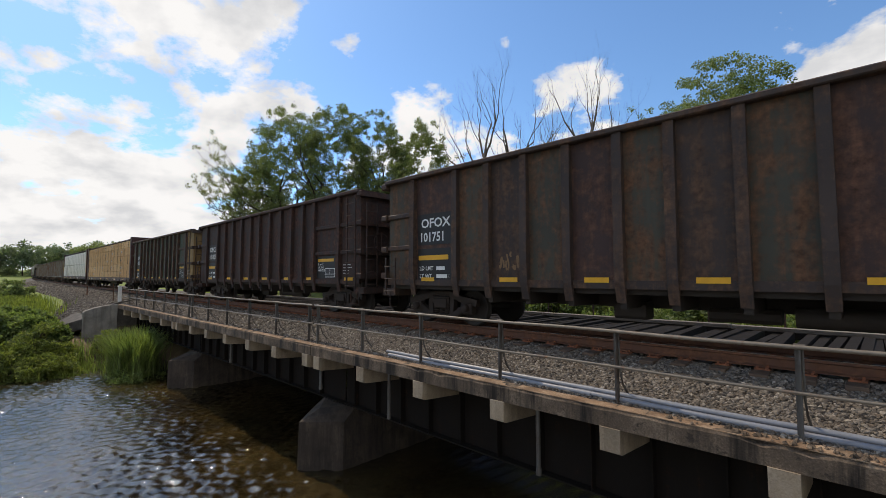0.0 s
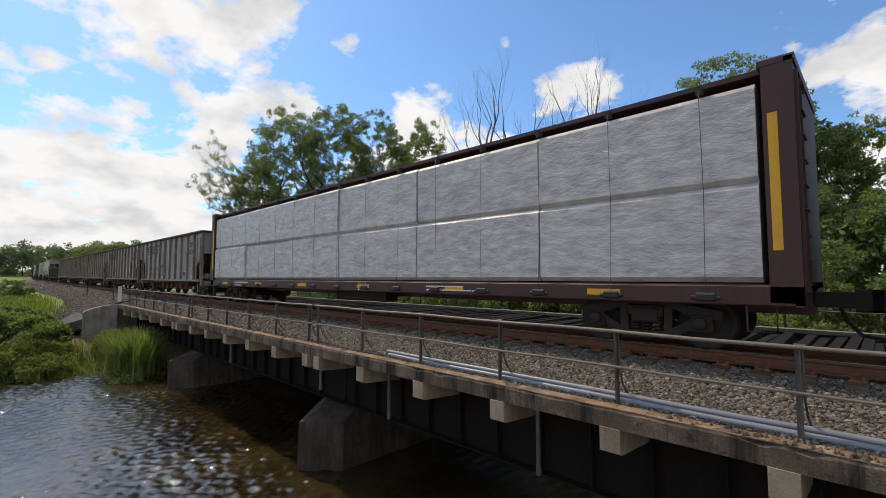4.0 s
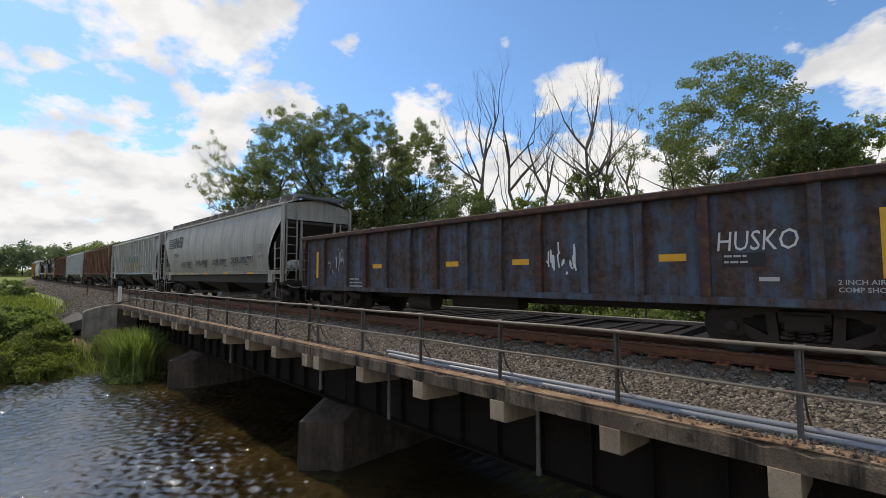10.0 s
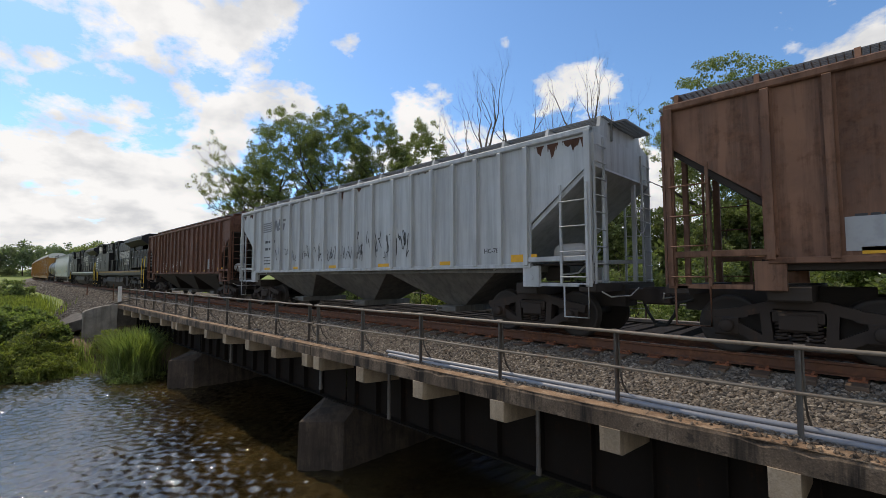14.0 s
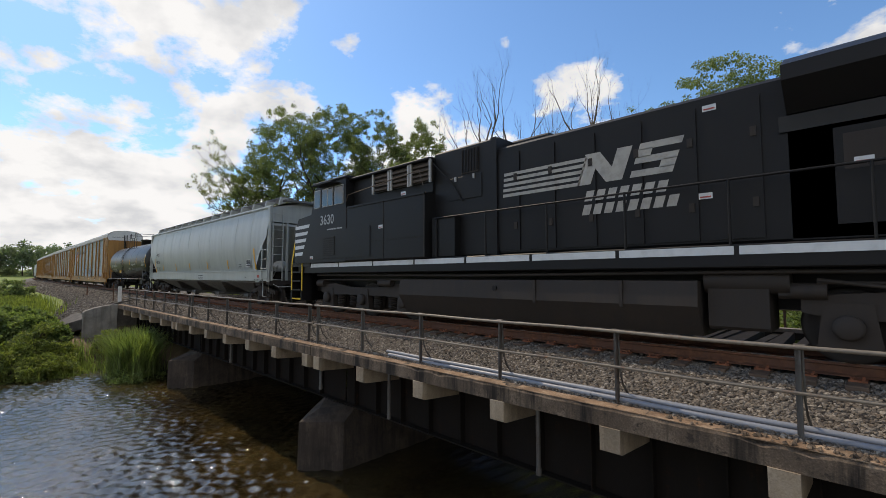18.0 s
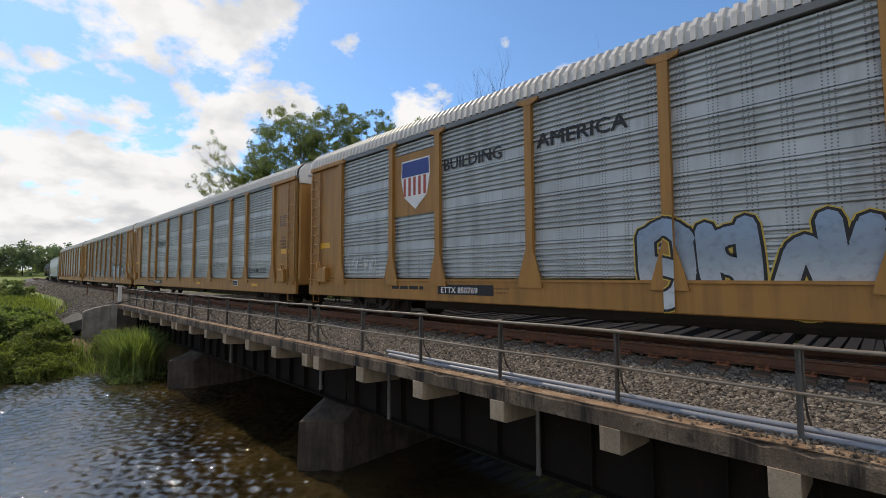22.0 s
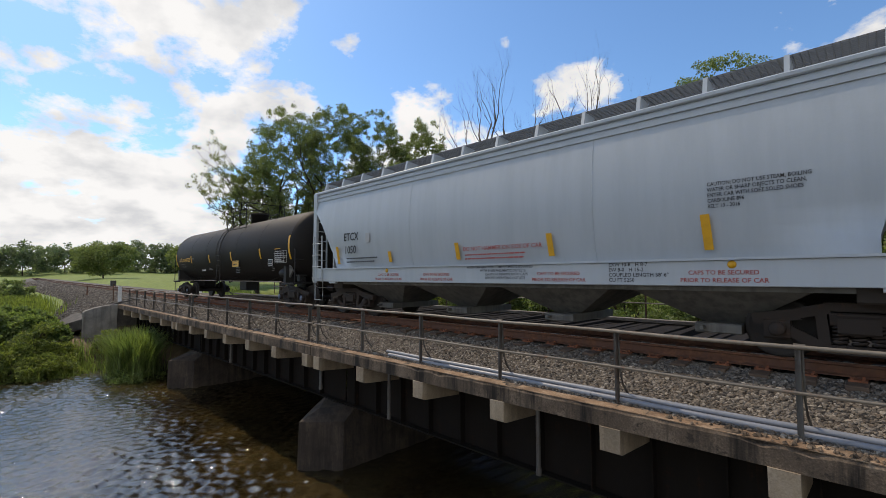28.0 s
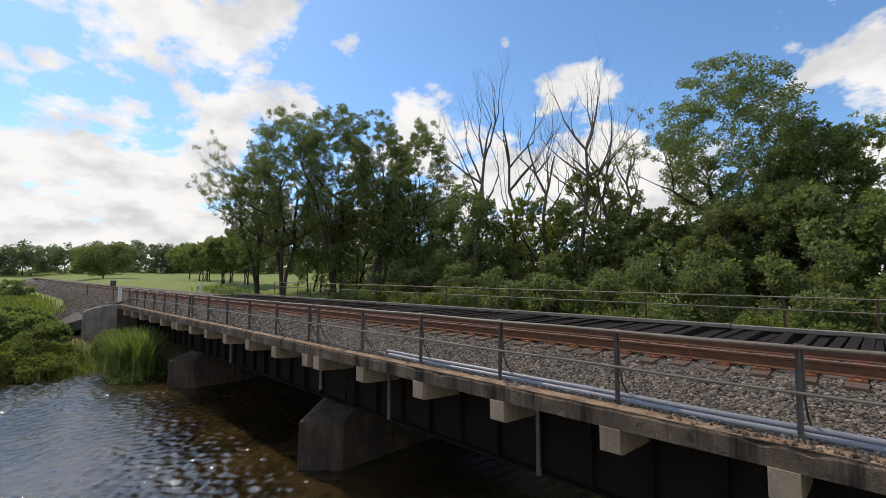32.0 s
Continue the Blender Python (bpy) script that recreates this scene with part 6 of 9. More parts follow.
def open_hopper(a, b, sides, seed, label, number, limits, emblem=True, extra=None, posts=12, corner=None):
    """Open-topped hopper with sloped ends and outside posts."""
    root, L, mid = car("hopper_car", label, "freight car", "open hopper cars", a, b)
    h, z0, z1 = L / 2 - 0.615, 1.06, 3.66
    rng = random.Random(seed)
    xs = [-h + 1.30 + (2 * h - 2.60) * i / (posts - 3) for i in range(posts - 2)]
    xs = [-h + 0.06] + xs + [h - 0.06]
    for s in (-1, 1):
        for i in range(1, posts - 2):
            part("side_panel", boxes((xs[i], s * 1.42, z0, xs[i + 1], s * 1.46, z1)), sides[i % len(sides)], root)
        for e in (-1, 1):
            p = [(e * (h - 1.30), z0), (e * (h - 1.30), z1), (e * h, z1), (e * h, 2.48), (e * (h - 0.15), 2.42), (e * (h - 1.16), 1.76), (e * (h - 1.16), z0)]
            part("side_panel", Form().prism(p, "y", s * 1.42, s * 1.46), sides[0], root)
            part("corner_post", boxes((e * h, s * 1.42, 1.0, e * (h - 0.14), s * 1.53, z1, 0.01)), TOP_RIB, root)
            x = e * (h - 0.42)
            ladder(root, x - 0.27, x + 0.27, s * 1.55, 1.0, z1 - 0.3 if e > 0 else 2.45, 7 if e > 0 else 3, TOP_RIB)
            stirrup(root, e * (h - 0.4), s * 1.5, 0.45, 1.0, TOP_RIB)
        for i, x in enumerate(xs[1:-1]):
            part("post", boxes((x - 0.055, s * 1.46, z0, x + 0.055, s * 1.57, z1 - 0.05, 0.02)).box(x - 0.10, s * 1.455, z0, x + 0.10, s * 1.475, z1), TOP_RIB, root)
        part("top_chord", boxes((-h, s * 1.40, z1 - 0.04, h, s * 1.60, z1 + 0.07, 0.02)), RUST_DARK, root)
        part("side_sill", boxes((-h, s * 1.42, z0 - 0.07, h, s * 1.54, z0 + 0.035, 0.01)), sides[0], root)
        f = boxes((-h + 3.3, s * 1.0, 0.55, h - 3.3, s * 1.06, 0.95), (-h + 3.3, s * 1.0, 0.52, h - 3.3, s * 1.14, 0.56))
        for i in range(7):
            x = -h + 3.6 + (2 * h - 7.2) * i / 6
            f.box(x - 0.05, s * 1.06, 0.5, x + 0.05, s * 1.2, 0.95)
        part("fish_belly_sill", f, BELLY_RUST, root)
        r = Form()
        for i in range(64):
            x = -h + 1.5 + (2 * h - 3.0) * i / 63
            r.box(x - 0.018, s * 1.537, z0 - 0.035, x + 0.018, s * 1.550, z0 + 0.0)
        tagged(part("rivet_row", r, TOP_RIB, root), kind="stuff")
    for e in (-1, 1):
        part("slope_sheet", Form().prism([(e * (h - 0.05), 2.55), (e * (h - 2.9), 0.75), (e * (h - 2.9), 0.68), (e * (h - 0.03), 2.48)], "y", -1.42, 1.42), RUST_DARK, root)
        part("end_wall", boxes((e * (h - 0.08), -1.42, 2.5, e * (h - 0.02), 1.42, z1)), sides[0], root)
        part("end_sill", boxes((e * (h + 0.08), -1.5, 0.78, e * (h - 0.22), 1.5, 1.04, 0.02), (e * (h + 0.1), -0.32, 0.62, e * (h - 3.2), 0.32, 1.0)), TOP_RIB, root)
        part("end_chord", boxes((e * (h + 0.06), -1.58, z1 - 0.04, e * (h - 0.14), 1.58, z1 + 0.07, 0.02)), RUST_DARK, root)
        for y in (-1.0, 0.0, 1.0):
            part("end_post", boxes((e * (h + 0.02), y - 0.05, 1.0, e * (h - 0.08), y + 0.05, z1)), TOP_RIB, root)
        truck(root, e * (L / 2 - 2.15), mid)
        part("floor", boxes((e * 0.0, -1.42, 0.9, e * (h - 2.7), 1.42, 1.0)), GRIME, root)
    hand_wheel(root, h + 0.12, 0.7, 2.0, RUST_DARK)
    part("brake_reservoir", Form().lathe([(0, -0.45), (0.15, -0.40), (0.18, -0.3), (0.18, 0.3), (0.15, 0.40), (0, 0.45)], (h - 0.9, -0.9, 1.28), "x", 14), TOP_RIB, root)
    part("rigging", Form().rod((h - 1.25, -1.25, 1.0), (h - 0.2, -1.25, 2.3), 0.02).rod((h - 1.2, -1.1, 1.15), (h - 0.15, -1.1, 1.2), 0.02), TOP_RIB, root)
    # marks
    if emblem:
        stripes_logo(root, xs[1] + 0.12, 2.78, 2.75, 0.58, DARK_MARK, -1.464, ribs=(xs, 0.055, -1.574))
    for i in range(1, posts - 2):
        for q in range(rng.randint(1, 3)):
            x, z = rng.uniform(xs[i] + 0.15, xs[i + 1] - 0.15), rng.uniform(1.5, 3.2)
            w_, d = rng.uniform(0.015, 0.06), rng.uniform(0.15, 0.55)
            part("rust_streak", Form().add([(x - w_, -1.463, z), (x - 0.2 * w_, -1.463, z - d), (x + 0.5 * w_, -1.463, z - d * 0.8), (x + w_, -1.463, z + 0.03), (x, -1.463, z + 0.08)], [(0, 1, 2, 3, 4)]), RUST_STREAK, root)
    y = -1.464
    rust_runs(root, -h + 0.1, h - 0.1, z1, y + 0.002, seed + 40, 120 if seed == 4 else 46, 0.42)
    for i in range(1, posts - 2):
        rust_runs(root, xs[i] - 0.15, xs[i] + 0.15, rng.uniform(1.9, 3.3), y + 0.0025, seed + 60 + i, 2, 0.5, RUST_STREAK)
    lettering("NS", xs[2] + 0.40, 2.14, 0.34, DARK_MARK, root, y)
    lettering(number[:2], xs[2] + 0.42, 1.66, 0.35, DARK_MARK, root, y)
    lettering(number[2:], xs[3] + 0.16, 1.66, 0.35, DARK_MARK, root, y, 1.05)
    lettering("LD LMT " + limits[0], xs[2] + 0.22, 1.36, 0.12, DARK_MARK, root, y, 0.85)
    lettering("LT WT  " + limits[1], xs[2] + 0.22, 1.20, 0.12, DARK_MARK, root, y, 0.85)
    if extra == "ties":
        heavy_lettering("MW", xs[4] + 0.24, 1.76, 0.40, DARK_MARK, root, y, 1.1)
        for k, w in enumerate(("SCRAP TIE", "LOADING", "ONLY")):
            lettering(w, xs[4] + 0.28 + 0.08 * k, 1.56 - 0.13 * k, 0.14, DARK_MARK, root, y)
    elif extra == "mw":
        lettering("MW", xs[4] + 0.15, 1.62, 0.34, DARK_MARK, root, y, 1.15, bold=0.0)
        for k, w in enumerate(("SCRAP TIE", "LOADING", "ONLY")):
            lettering(w, xs[4] + 0.12 + 0.08 * k, 1.42 - 0.12 * k, 0.12, DARK_MARK, root, y)
    k = len(xs) - 3
    lettering("TOP", xs[k] + 0.14, 2.92, 0.38, DARK_MARK, root, y, 1.12, 0.2, 0.045)
    lettering("GON", xs[k] + 0.04, 2.52, 0.38, DARK_MARK, root, y, 1.12, 0.2, 0.045)
    for q, w in enumerate(("REBLT 05 95", "EXW 10-8 H 12-7", "EW 9-8 H 11-8", "CUFT 3725")):
        lettering(w, xs[k] + 0.18, 2.20 - 0.115 * q - 0.05 * (q > 2), 0.10, DARK_MARK, root, y, 0.85)
    lettering("R", xs[k] + 0.99, 2.47, 0.09, DARK_MARK, root, y)
    part("round_mark", Form().tube([(xs[k] + 1.02 + 0.06 * math.cos(q * 0.5236), y, 2.50 + 0.06 * math.sin(q * 0.5236)) for q in range(13)], 0.006, 4), DARK_MARK, root)
    if corner:
        f = boxes((xs[1] + 0.13, y - 0.004, 1.22, xs[1] + 0.24, y, 1.22 + corner))
        if corner < 0.7:
            f.box(xs[1] + 0.24, y - 0.004, 1.22, xs[1] + 0.66, y, 1.33)
        part("corner_reflector", f, YELLOW, root, "yellow reflective corner strip")
    part("vertical_reflector", boxes((xs[k] + 0.98, y - 0.004, 1.30, xs[k] + 1.09, y, 1.95)), YELLOW, root)
    patch(root, "reflector", xs[k] + 0.52, 1.18, xs[k] + 1.05, 1.40, YELLOW, y, "yellow stencilled plate")
    data_panel(root, xs[k - 1] + 0.25, 1.22, 0.52, 0.32, y)
    for i in (1, 3, 4, 6, 8):
        patch(root, "reflector", xs[i] + 0.35, 1.16, xs[i] + 0.82, 1.25, YELLOW, y, "yellow reflective strip")
    return root


def low_gondola(a, b, label):
    root, L, mid = car("gondola_car", label, "freight car", "gondola cars", a, b)
    h, z0, z1 = 7.67, 0.86, 2.56
    xs = [-h + 0.06, -6.33] + [-4.98 + 0.996 * i for i in range(11)] + [6.33, h - 0.06]
    posts = len(xs)
    part("floor", boxes((-h, -1.4, 0.95, h, 1.4, 1.05), (-L / 2 + 0.5, -0.35, 0.6, L / 2 - 0.5, 0.35, 0.95)), GRIME, root)
    for s in (-1, 1):
        for i in range(posts - 1):
            part("side_panel", boxes((xs[i], s * 1.42, z0, xs[i + 1], s * 1.46, z1)), BLUE_RUST, root)
        for i, x in enumerate(xs):
            part("post", Form().prism([(s * 1.46, z0), (s * 1.56, z0 + 0.06), (s * 1.58, z1 - 0.4), (s * 1.54, z1 - 0.04), (s * 1.46, z1 - 0.04)], "x", x - 0.075, x + 0.075), BLUE_RUST if i % 3 else RUST_RED, root)
        part("top_chord", boxes((-h - 0.02, s * 1.40, z1 - 0.05, h + 0.02, s * 1.63, z1 + 0.08, 0.02)), RUST_RED, root)
        part("side_sill", boxes((-h, s * 1.43, z0 - 0.06, h, s * 1.55, z0 + 0.06)), BLUE_RUST, root)
    for e in (-1, 1):
        part("end_wall", boxes((e * h, -1.46, z0, e * (h - 0.06), 1.46, z1)), RUST_DARK, root)
        for z in (1.1, 1.55, 2.0, 2.42):
            part("end_rib", boxes((e * h, -1.5, z - 0.06, e * (h + 0.12), 1.5, z + 0.06, 0.02)), RUST_DARK, root)
        ladder(root, e * (h - 0.27) - 0.2, e * (h - 0.27) + 0.2, -1.60, 0.8, 2.3, 5, BLUE_RUST)
        stirrup(root, e * (h - 0.3), -1.5, 0.4, 0.8, BLUE_RUST)
        truck(root, e * (L / 2 - 2.5), mid)
    for i in (3, 6, 8, 11):
        patch(root, "reflector", xs[i] + 0.3, 1.48, xs[i] + 0.72, 1.60, YELLOW, -1.466, "yellow reflective strip")
    for x in (-6.9, 6.95):
        patch(root, "reflector", x, 1.2, x + 0.13, 2.1, YELLOW, -1.466, "tall yellow reflective strip")
    scrawl(root, -6.2, 1.3, 1.1, 0.9, GREY_MARK, 12, -1.466, 6, 0.010, label="faint pale scribbles")
    scrawl(root, 2.12, 1.25, 0.65, 0.70, SPRAY_WHITE, 14, -1.466, 8, 0.016, label="white sprayed scribble")
    sprayed_word(root, "HUSKO", 5.12, 1.62, 0.42, [(0.0, SPRAY_WHITE)], -1.468, 0.72, 0.12, None, "white sprayed graffiti word")
    m = patch(root, "stencil_field", 5.2, 1.38, 5.75, 1.58, BLACK_MARK, -1.463, "black field with small stencils")
    lines(m, 5.23, 1.52, 0.45, 2, 0.05, GREY_MARK, -1.468, 14)
    patch(root, "metal_tag", 5.66, 1.16, 5.9, 1.22, GREY_MARK, -1.463)
    for k, w in enumerate(("2 INCH AIR BRAKE", "COMP SHOES")):
        lettering(w, 6.52, 1.12 - 0.10 * k, 0.09, GREY_MARK, root, -1.466)
    lines(root, xs[2] + 0.1, 1.15, 0.7, 3, 0.06, GREY_MARK, -1.466, 4)
    part("brake_gear", boxes((-1.2, -0.7, 0.45, 0.9, -0.3, 0.8, 0.05)).rod((-2.6, -0.8, 0.55), (-1.7, -0.8, 0.55), 0.24, n=16), GRIME, root)
    return root


def outlets(root, xs, w, z0, material, z1=0.38, depth=1.35):
    """Tapered discharge hoppers under the floor."""
    for x in xs:
        f = Form()
        f.skin([[(x - w, -depth, z0), (x + w, -depth, z0), (x + w, depth, z0), (x - w, depth, z0)][::-1], [(x - 0.30, -0.55, z1 + 0.1), (x + 0.30, -0.55, z1 + 0.1), (x + 0.30, 0.55, z1 + 0.1), (x - 0.30, 0.55, z1 + 0.1)][::-1]], True, True, False)
        o = part("outlet_hopper", f, material, root)
        part("outlet_gate", boxes((x - 0.33, -0.95, z1 - 0.06, x + 0.33, 0.95, z1 + 0.1, 0.02)).rod((x - 0.2, -1.1, z1 + 0.03), (x - 0.2, 1.1, z1 + 0.03), 0.03), GRIME_PALE, o)


def running_board(root, h, z, material, bracket, n=15, y=0.70):
    """Roof walkway: grating on brackets, with end platforms."""
    f = Form()
    for s in (-1, 1):
        for k in range(10):
            u = s * (y - 0.315 + 0.07 * k)
            f.box(-h, u - 0.005, z, h, u + 0.005, z + 0.024)
    k = int(2 * h / 0.09)
    for i in range(k):
        x = -h + 2 * h * (i + 0.5) / k
        for s in (-1, 1):
            f.box(x - 0.005, s * (y - 0.32), z + 0.002, x + 0.005, s * (y + 0.32), z + 0.02)
    tagged(part("running_board", f, material, root, "open steel grating walkway"), kind="stuff")
    for i in range(n):
        x = -h + 0.1 + (2 * h - 0.2) * i / (n - 1)
        for s in (-1, 1):
            part("walkway_bracket", Form().prism([(s * (y + 0.33), z + 0.035), (s * (y + 0.42), z - 0.30), (s * (y + 0.34), z - 0.30), (s * (y - 0.1), z - 0.02)], "x", x - 0.035, x + 0.035), bracket, root)


def ribbed_hopper(a, b, side, rib, seed, label, bays=4, under=None, ext=None):
    """Covered grain hopper with outside ribs."""
    root, L, mid = car("covered_hopper", label, "freight car", "covered hopper cars", a, b)
    h, z0, z1 = L / 2 - 0.66, 1.46, 4.02
    xs = [x * h / 8.24 for x in (-6.86, -6.17, -5.15, -4.43, -3.68, -2.88, -2.06, -1.23, -0.35, 0.53, 1.44, 2.41, 3.19, 3.96, 4.71, 5.43, 6.13, 6.80)]
    low, ribs = xs[-1], len(xs) - 1
    under = under or GRIME
    for s in (-1, 1):
        for i in range(ribs):
            part("side_panel", boxes((xs[i], s * 1.42, z0, xs[i + 1], s * 1.46, z1)), side, root)
        for e in (-1, 1):
            p = [(e * low, z0), (e * (low + 0.0), z1), (e * h, z1), (e * (h - 0.02), 3.40), (e * (low + 0.08), 2.34), (e * (low + 0.08), z0)]
            part("side_panel", Form().prism(p, "y", s * 1.42, s * 1.46), side, root)
        for x in xs:
            part("rib", boxes((x - 0.05, s * 1.46, z0, x + 0.05, s * 1.555, z1 - 0.05, 0.015)).box(x - 0.09, s * 1.455, z0, x + 0.09, s * 1.472, z1 - 0.05), rib, root)
        part("top_chord", boxes((-h, s * 1.40, z1 - 0.05, h, s * 1.53, z1 + 0.07, 0.02)), rib, root)
        part("side_sill", boxes((-low - 0.1, s * 1.40, z0 - 0.05, low + 0.1, s * 1.53, z0 + 0.04, 0.01)), rib, root)
    part("roof", Form().prism([(-1.46, z1), (1.46, z1), (1.46, z1 + 0.05), (0.5, z1 + 0.33), (-0.5, z1 + 0.33), (-1.46, z1 + 0.05)], "x", -h, h), side, root)
    part("hatch", boxes(*[(-h + 0.8 + (2 * h - 1.6) * i / 9 - 0.55, -0.28, z1 + 0.33, -h + 0.8 + (2 * h - 1.6) * i / 9 + 0.55, 0.28, z1 + 0.45, 0.03) for i in range(10)]), rib, root)
    running_board(root, h + 0.05, z1 + 0.37, GRATE, rib, 15, 0.64)
    for e in (-1, 1):
        part("slope_sheet", Form().prism([(e * (h - 0.02), 3.43), (e * (low - 0.95), z0), (e * (low - 0.95), z0 - 0.1), (e * (h + 0.02), 3.33)], "y", -1.41, 1.41), GRIME if side is not HOPPER_WHITE else side, root)
        part("end_wall", boxes((e * (h - 0.05), -1.42, 3.35, e * h, 1.42, z1)), side, root)
        part("crossover_platform", boxes(*[(e * (h - 0.1), -0.66 + 0.07 * q, z1 + 0.30, e * (h + 0.34), -0.645 + 0.07 * q, z1 + 0.33) for q in range(20)], *[(e * (h + 0.02 + 0.08 * q), -0.66, z1 + 0.30, e * (h + 0.032 + 0.08 * q), 0.68, z1 + 0.325) for q in range(5)], (e * (h + 0.02), -0.62, z1 - 0.05, e * (h + 0.06), -0.58, z1 + 0.3)), GRATE, root)["kind"] = "stuff"
        truck(root, e * (L / 2 - 2.25), mid)
    n = bays
    part("hopper_floor", boxes((-low - 0.2, -1.38, z0 - 0.14, low + 0.2, 1.38, z0 + 0.02)), under, root)
    outlets(root, [(-low + 0.9) + (2 * low - 1.8) * (i + 0.5) / n for i in range(n)], (2 * low - 1.8) / n / 2, z0 - 0.1, under)
    end_details(root, h, L, low, z1, rib)
    y = -1.464
    x = low - 1.9
    patch(root, "reflector", xs[-2] + 0.25, z0 + 0.08, xs[-2] + 0.90, z0 + 0.24, YELLOW, y, "yellow reflective plate")
    for i in range(1, ribs - 2, 3):
        patch(root, "reflector", xs[i] + 0.25, z0 + 0.06, xs[i] + 0.75, z0 + 0.15, YELLOW, y, "yellow reflective strip")
    if side in (HOPPER_PALE, HOPPER_WHITE):
        rust_runs(root, -low, h - 0.15, z1 - 0.05, y + 0.002, seed + 20, 60 if side is HOPPER_PALE else 14, 0.32)
        rust_runs(root, low + 0.2, h - 0.1, z1 - 0.1, y + 0.001, seed + 21, 22, 0.5)
        rust_runs(root, -h, -low - 0.2, z1 - 0.1, y + 0.001, seed + 22, 16, 0.5)
    if ext:
        ext(root, xs, z0, z1, y)
    lines(root, xs[1] + 0.2, 2.0, 0.8, 3, 0.07, DARK_MARK, y, seed)
    return root


def smooth_hopper(a, b, side, seed, label, under, ext=None, outlets_n=4, steps=False, weld=9, sill=1.08, cut=(3.35, 1.5, 0.62)):
    """Covered hopper with bulging smooth sides."""
    root, L, mid = car("covered_hopper", label, "freight car", "covered hopper cars", a, b)
    h, z0, z1 = L / 2 - 0.70, 1.52, 4.10
    sec = [(1.44, z0), (1.48, 1.66), (1.50, 1.75), (1.535, 1.97), (1.57, 2.2), (1.585, 2.41), (1.60, 2.62), (1.59, 2.86), (1.58, 3.1), (1.53, 3.5), (1.46, 3.86), (1.44, z1)]
    roof = [(1.44, z1), (1.2, z1 + 0.10), (0.7, z1 + 0.24), (0.0, z1 + 0.28)]
    low = h - 1.25
    # each side is one skin, cut back towards the sloped ends
    def reach(z):
        return h - 0.12 - 1.22 * min(1.0, max(0.0, (cut[0] - z) / cut[1])) ** cut[2]
    n = weld
    for s in (-1, 1):
        for i in range(n):
            rings = []
            for j in range(5):
                u0 = -1 + 2 * (i + j / 4) / n
                rings.append([(max(-reach(z), min(reach(z), u0 * h)), s * y, z) for y, z in sec])
            f = Form().skin(rings if s > 0 else rings[::-1], False, False, True)
            part("side_sheet", f, side, root)
            if i:
                u0 = -1 + 2 * i / n
                w = Form().tube([(u0 * h, s * (y + 0.001), z) for y, z in sec], 0.006, 4)
                part("weld_seam", w, side, root)
        part("top_chord", boxes((-h, s * 1.40, z1 - 0.04, h, s * 1.50, z1 + 0.05, 0.02)), side, root)
        if steps:
            part("chord_moulding", boxes((-h + 0.1, s * 1.44, z1 - 0.30, h - 0.1, s * 1.50, z1 - 0.22), (-h + 0.1, s * 1.44, z1 - 0.16, h - 0.1, s * 1.49, z1 - 0.10)), side, root)
        part("side_sill", boxes((-h, s * 1.38, sill, h, s * 1.52, z0 - 0.04, 0.01), (-h + 0.15, s * 1.40, z0 - 0.04, h - 0.15, s * 1.56, z0 + 0.0)), side, root)
    rings = [[(x, -y, z) for y, z in roof] + [(x, y, z) for y, z in roof[::-1]] for x in (-h, h)]
    part("roof", Form().skin(rings[::-1], False, False, True), side, root)
    running_board(root, h + 0.05, z1 + 0.42, GRATE, side, 15, 0.74)
    part("hatch", boxes(*[(-h + 0.8 + (2 * h - 1.6) * i / 8 - 0.6, -0.3, z1 + 0.26, -h + 0.8 + (2 * h - 1.6) * i / 8 + 0.6, 0.3, z1 + 0.38, 0.03) for i in range(9)]), side, root)
    for e in (-1, 1):
        part("slope_sheet", Form().prism([(e * (h - 0.12), 3.45), (e * (low - 0.9), z0), (e * (low - 0.9), z0 - 0.1), (e * (h - 0.08), 3.35)], "y", -1.42, 1.42), GRIME if under is GRIME else side, root)
        part("end_wall", Form().prism([(-y, z) for y, z in sec[9:]] + [(y, z) for y, z in roof[::-1]][:1] + [(y, z) for y, z in sec[9:][::-1]], "x", e * (h - 0.14), e * (h - 0.08)), side, root)
        part("crossover_platform", boxes(*[(e * (h - 0.1), -1.0 + 0.12 * q, z1 + 0.28, e * (h + 0.4), -0.95 + 0.12 * q, z1 + 0.32) for q in range(17)], (e * (h - 0.02), -1.0, z1 + 0.25, e * (h + 0.02), 1.0, z1 + 0.28), (e * (h + 0.34), -1.0, z1 + 0.25, e * (h + 0.38), 1.0, z1 + 0.28)), GRATE, root)["kind"] = "stuff"
        truck(root, e * (L / 2 - 2.3), mid)
    k = outlets_n
    part("hopper_floor", boxes((-low - 0.2, -1.36, 1.0, low + 0.2, 1.36, z0 - 0.05)), under, root)
    outlets(root, [(-low + 0.6) + (2 * low - 1.2) * (i + 0.5) / k for i in range(k)], (2 * low - 1.2) / k / 2 * 0.92, 1.05, under, 0.36)
    end_details(root, h, L, low, z1, side, bar=False)
    if ext:
        ext(root, h, low)
    return root


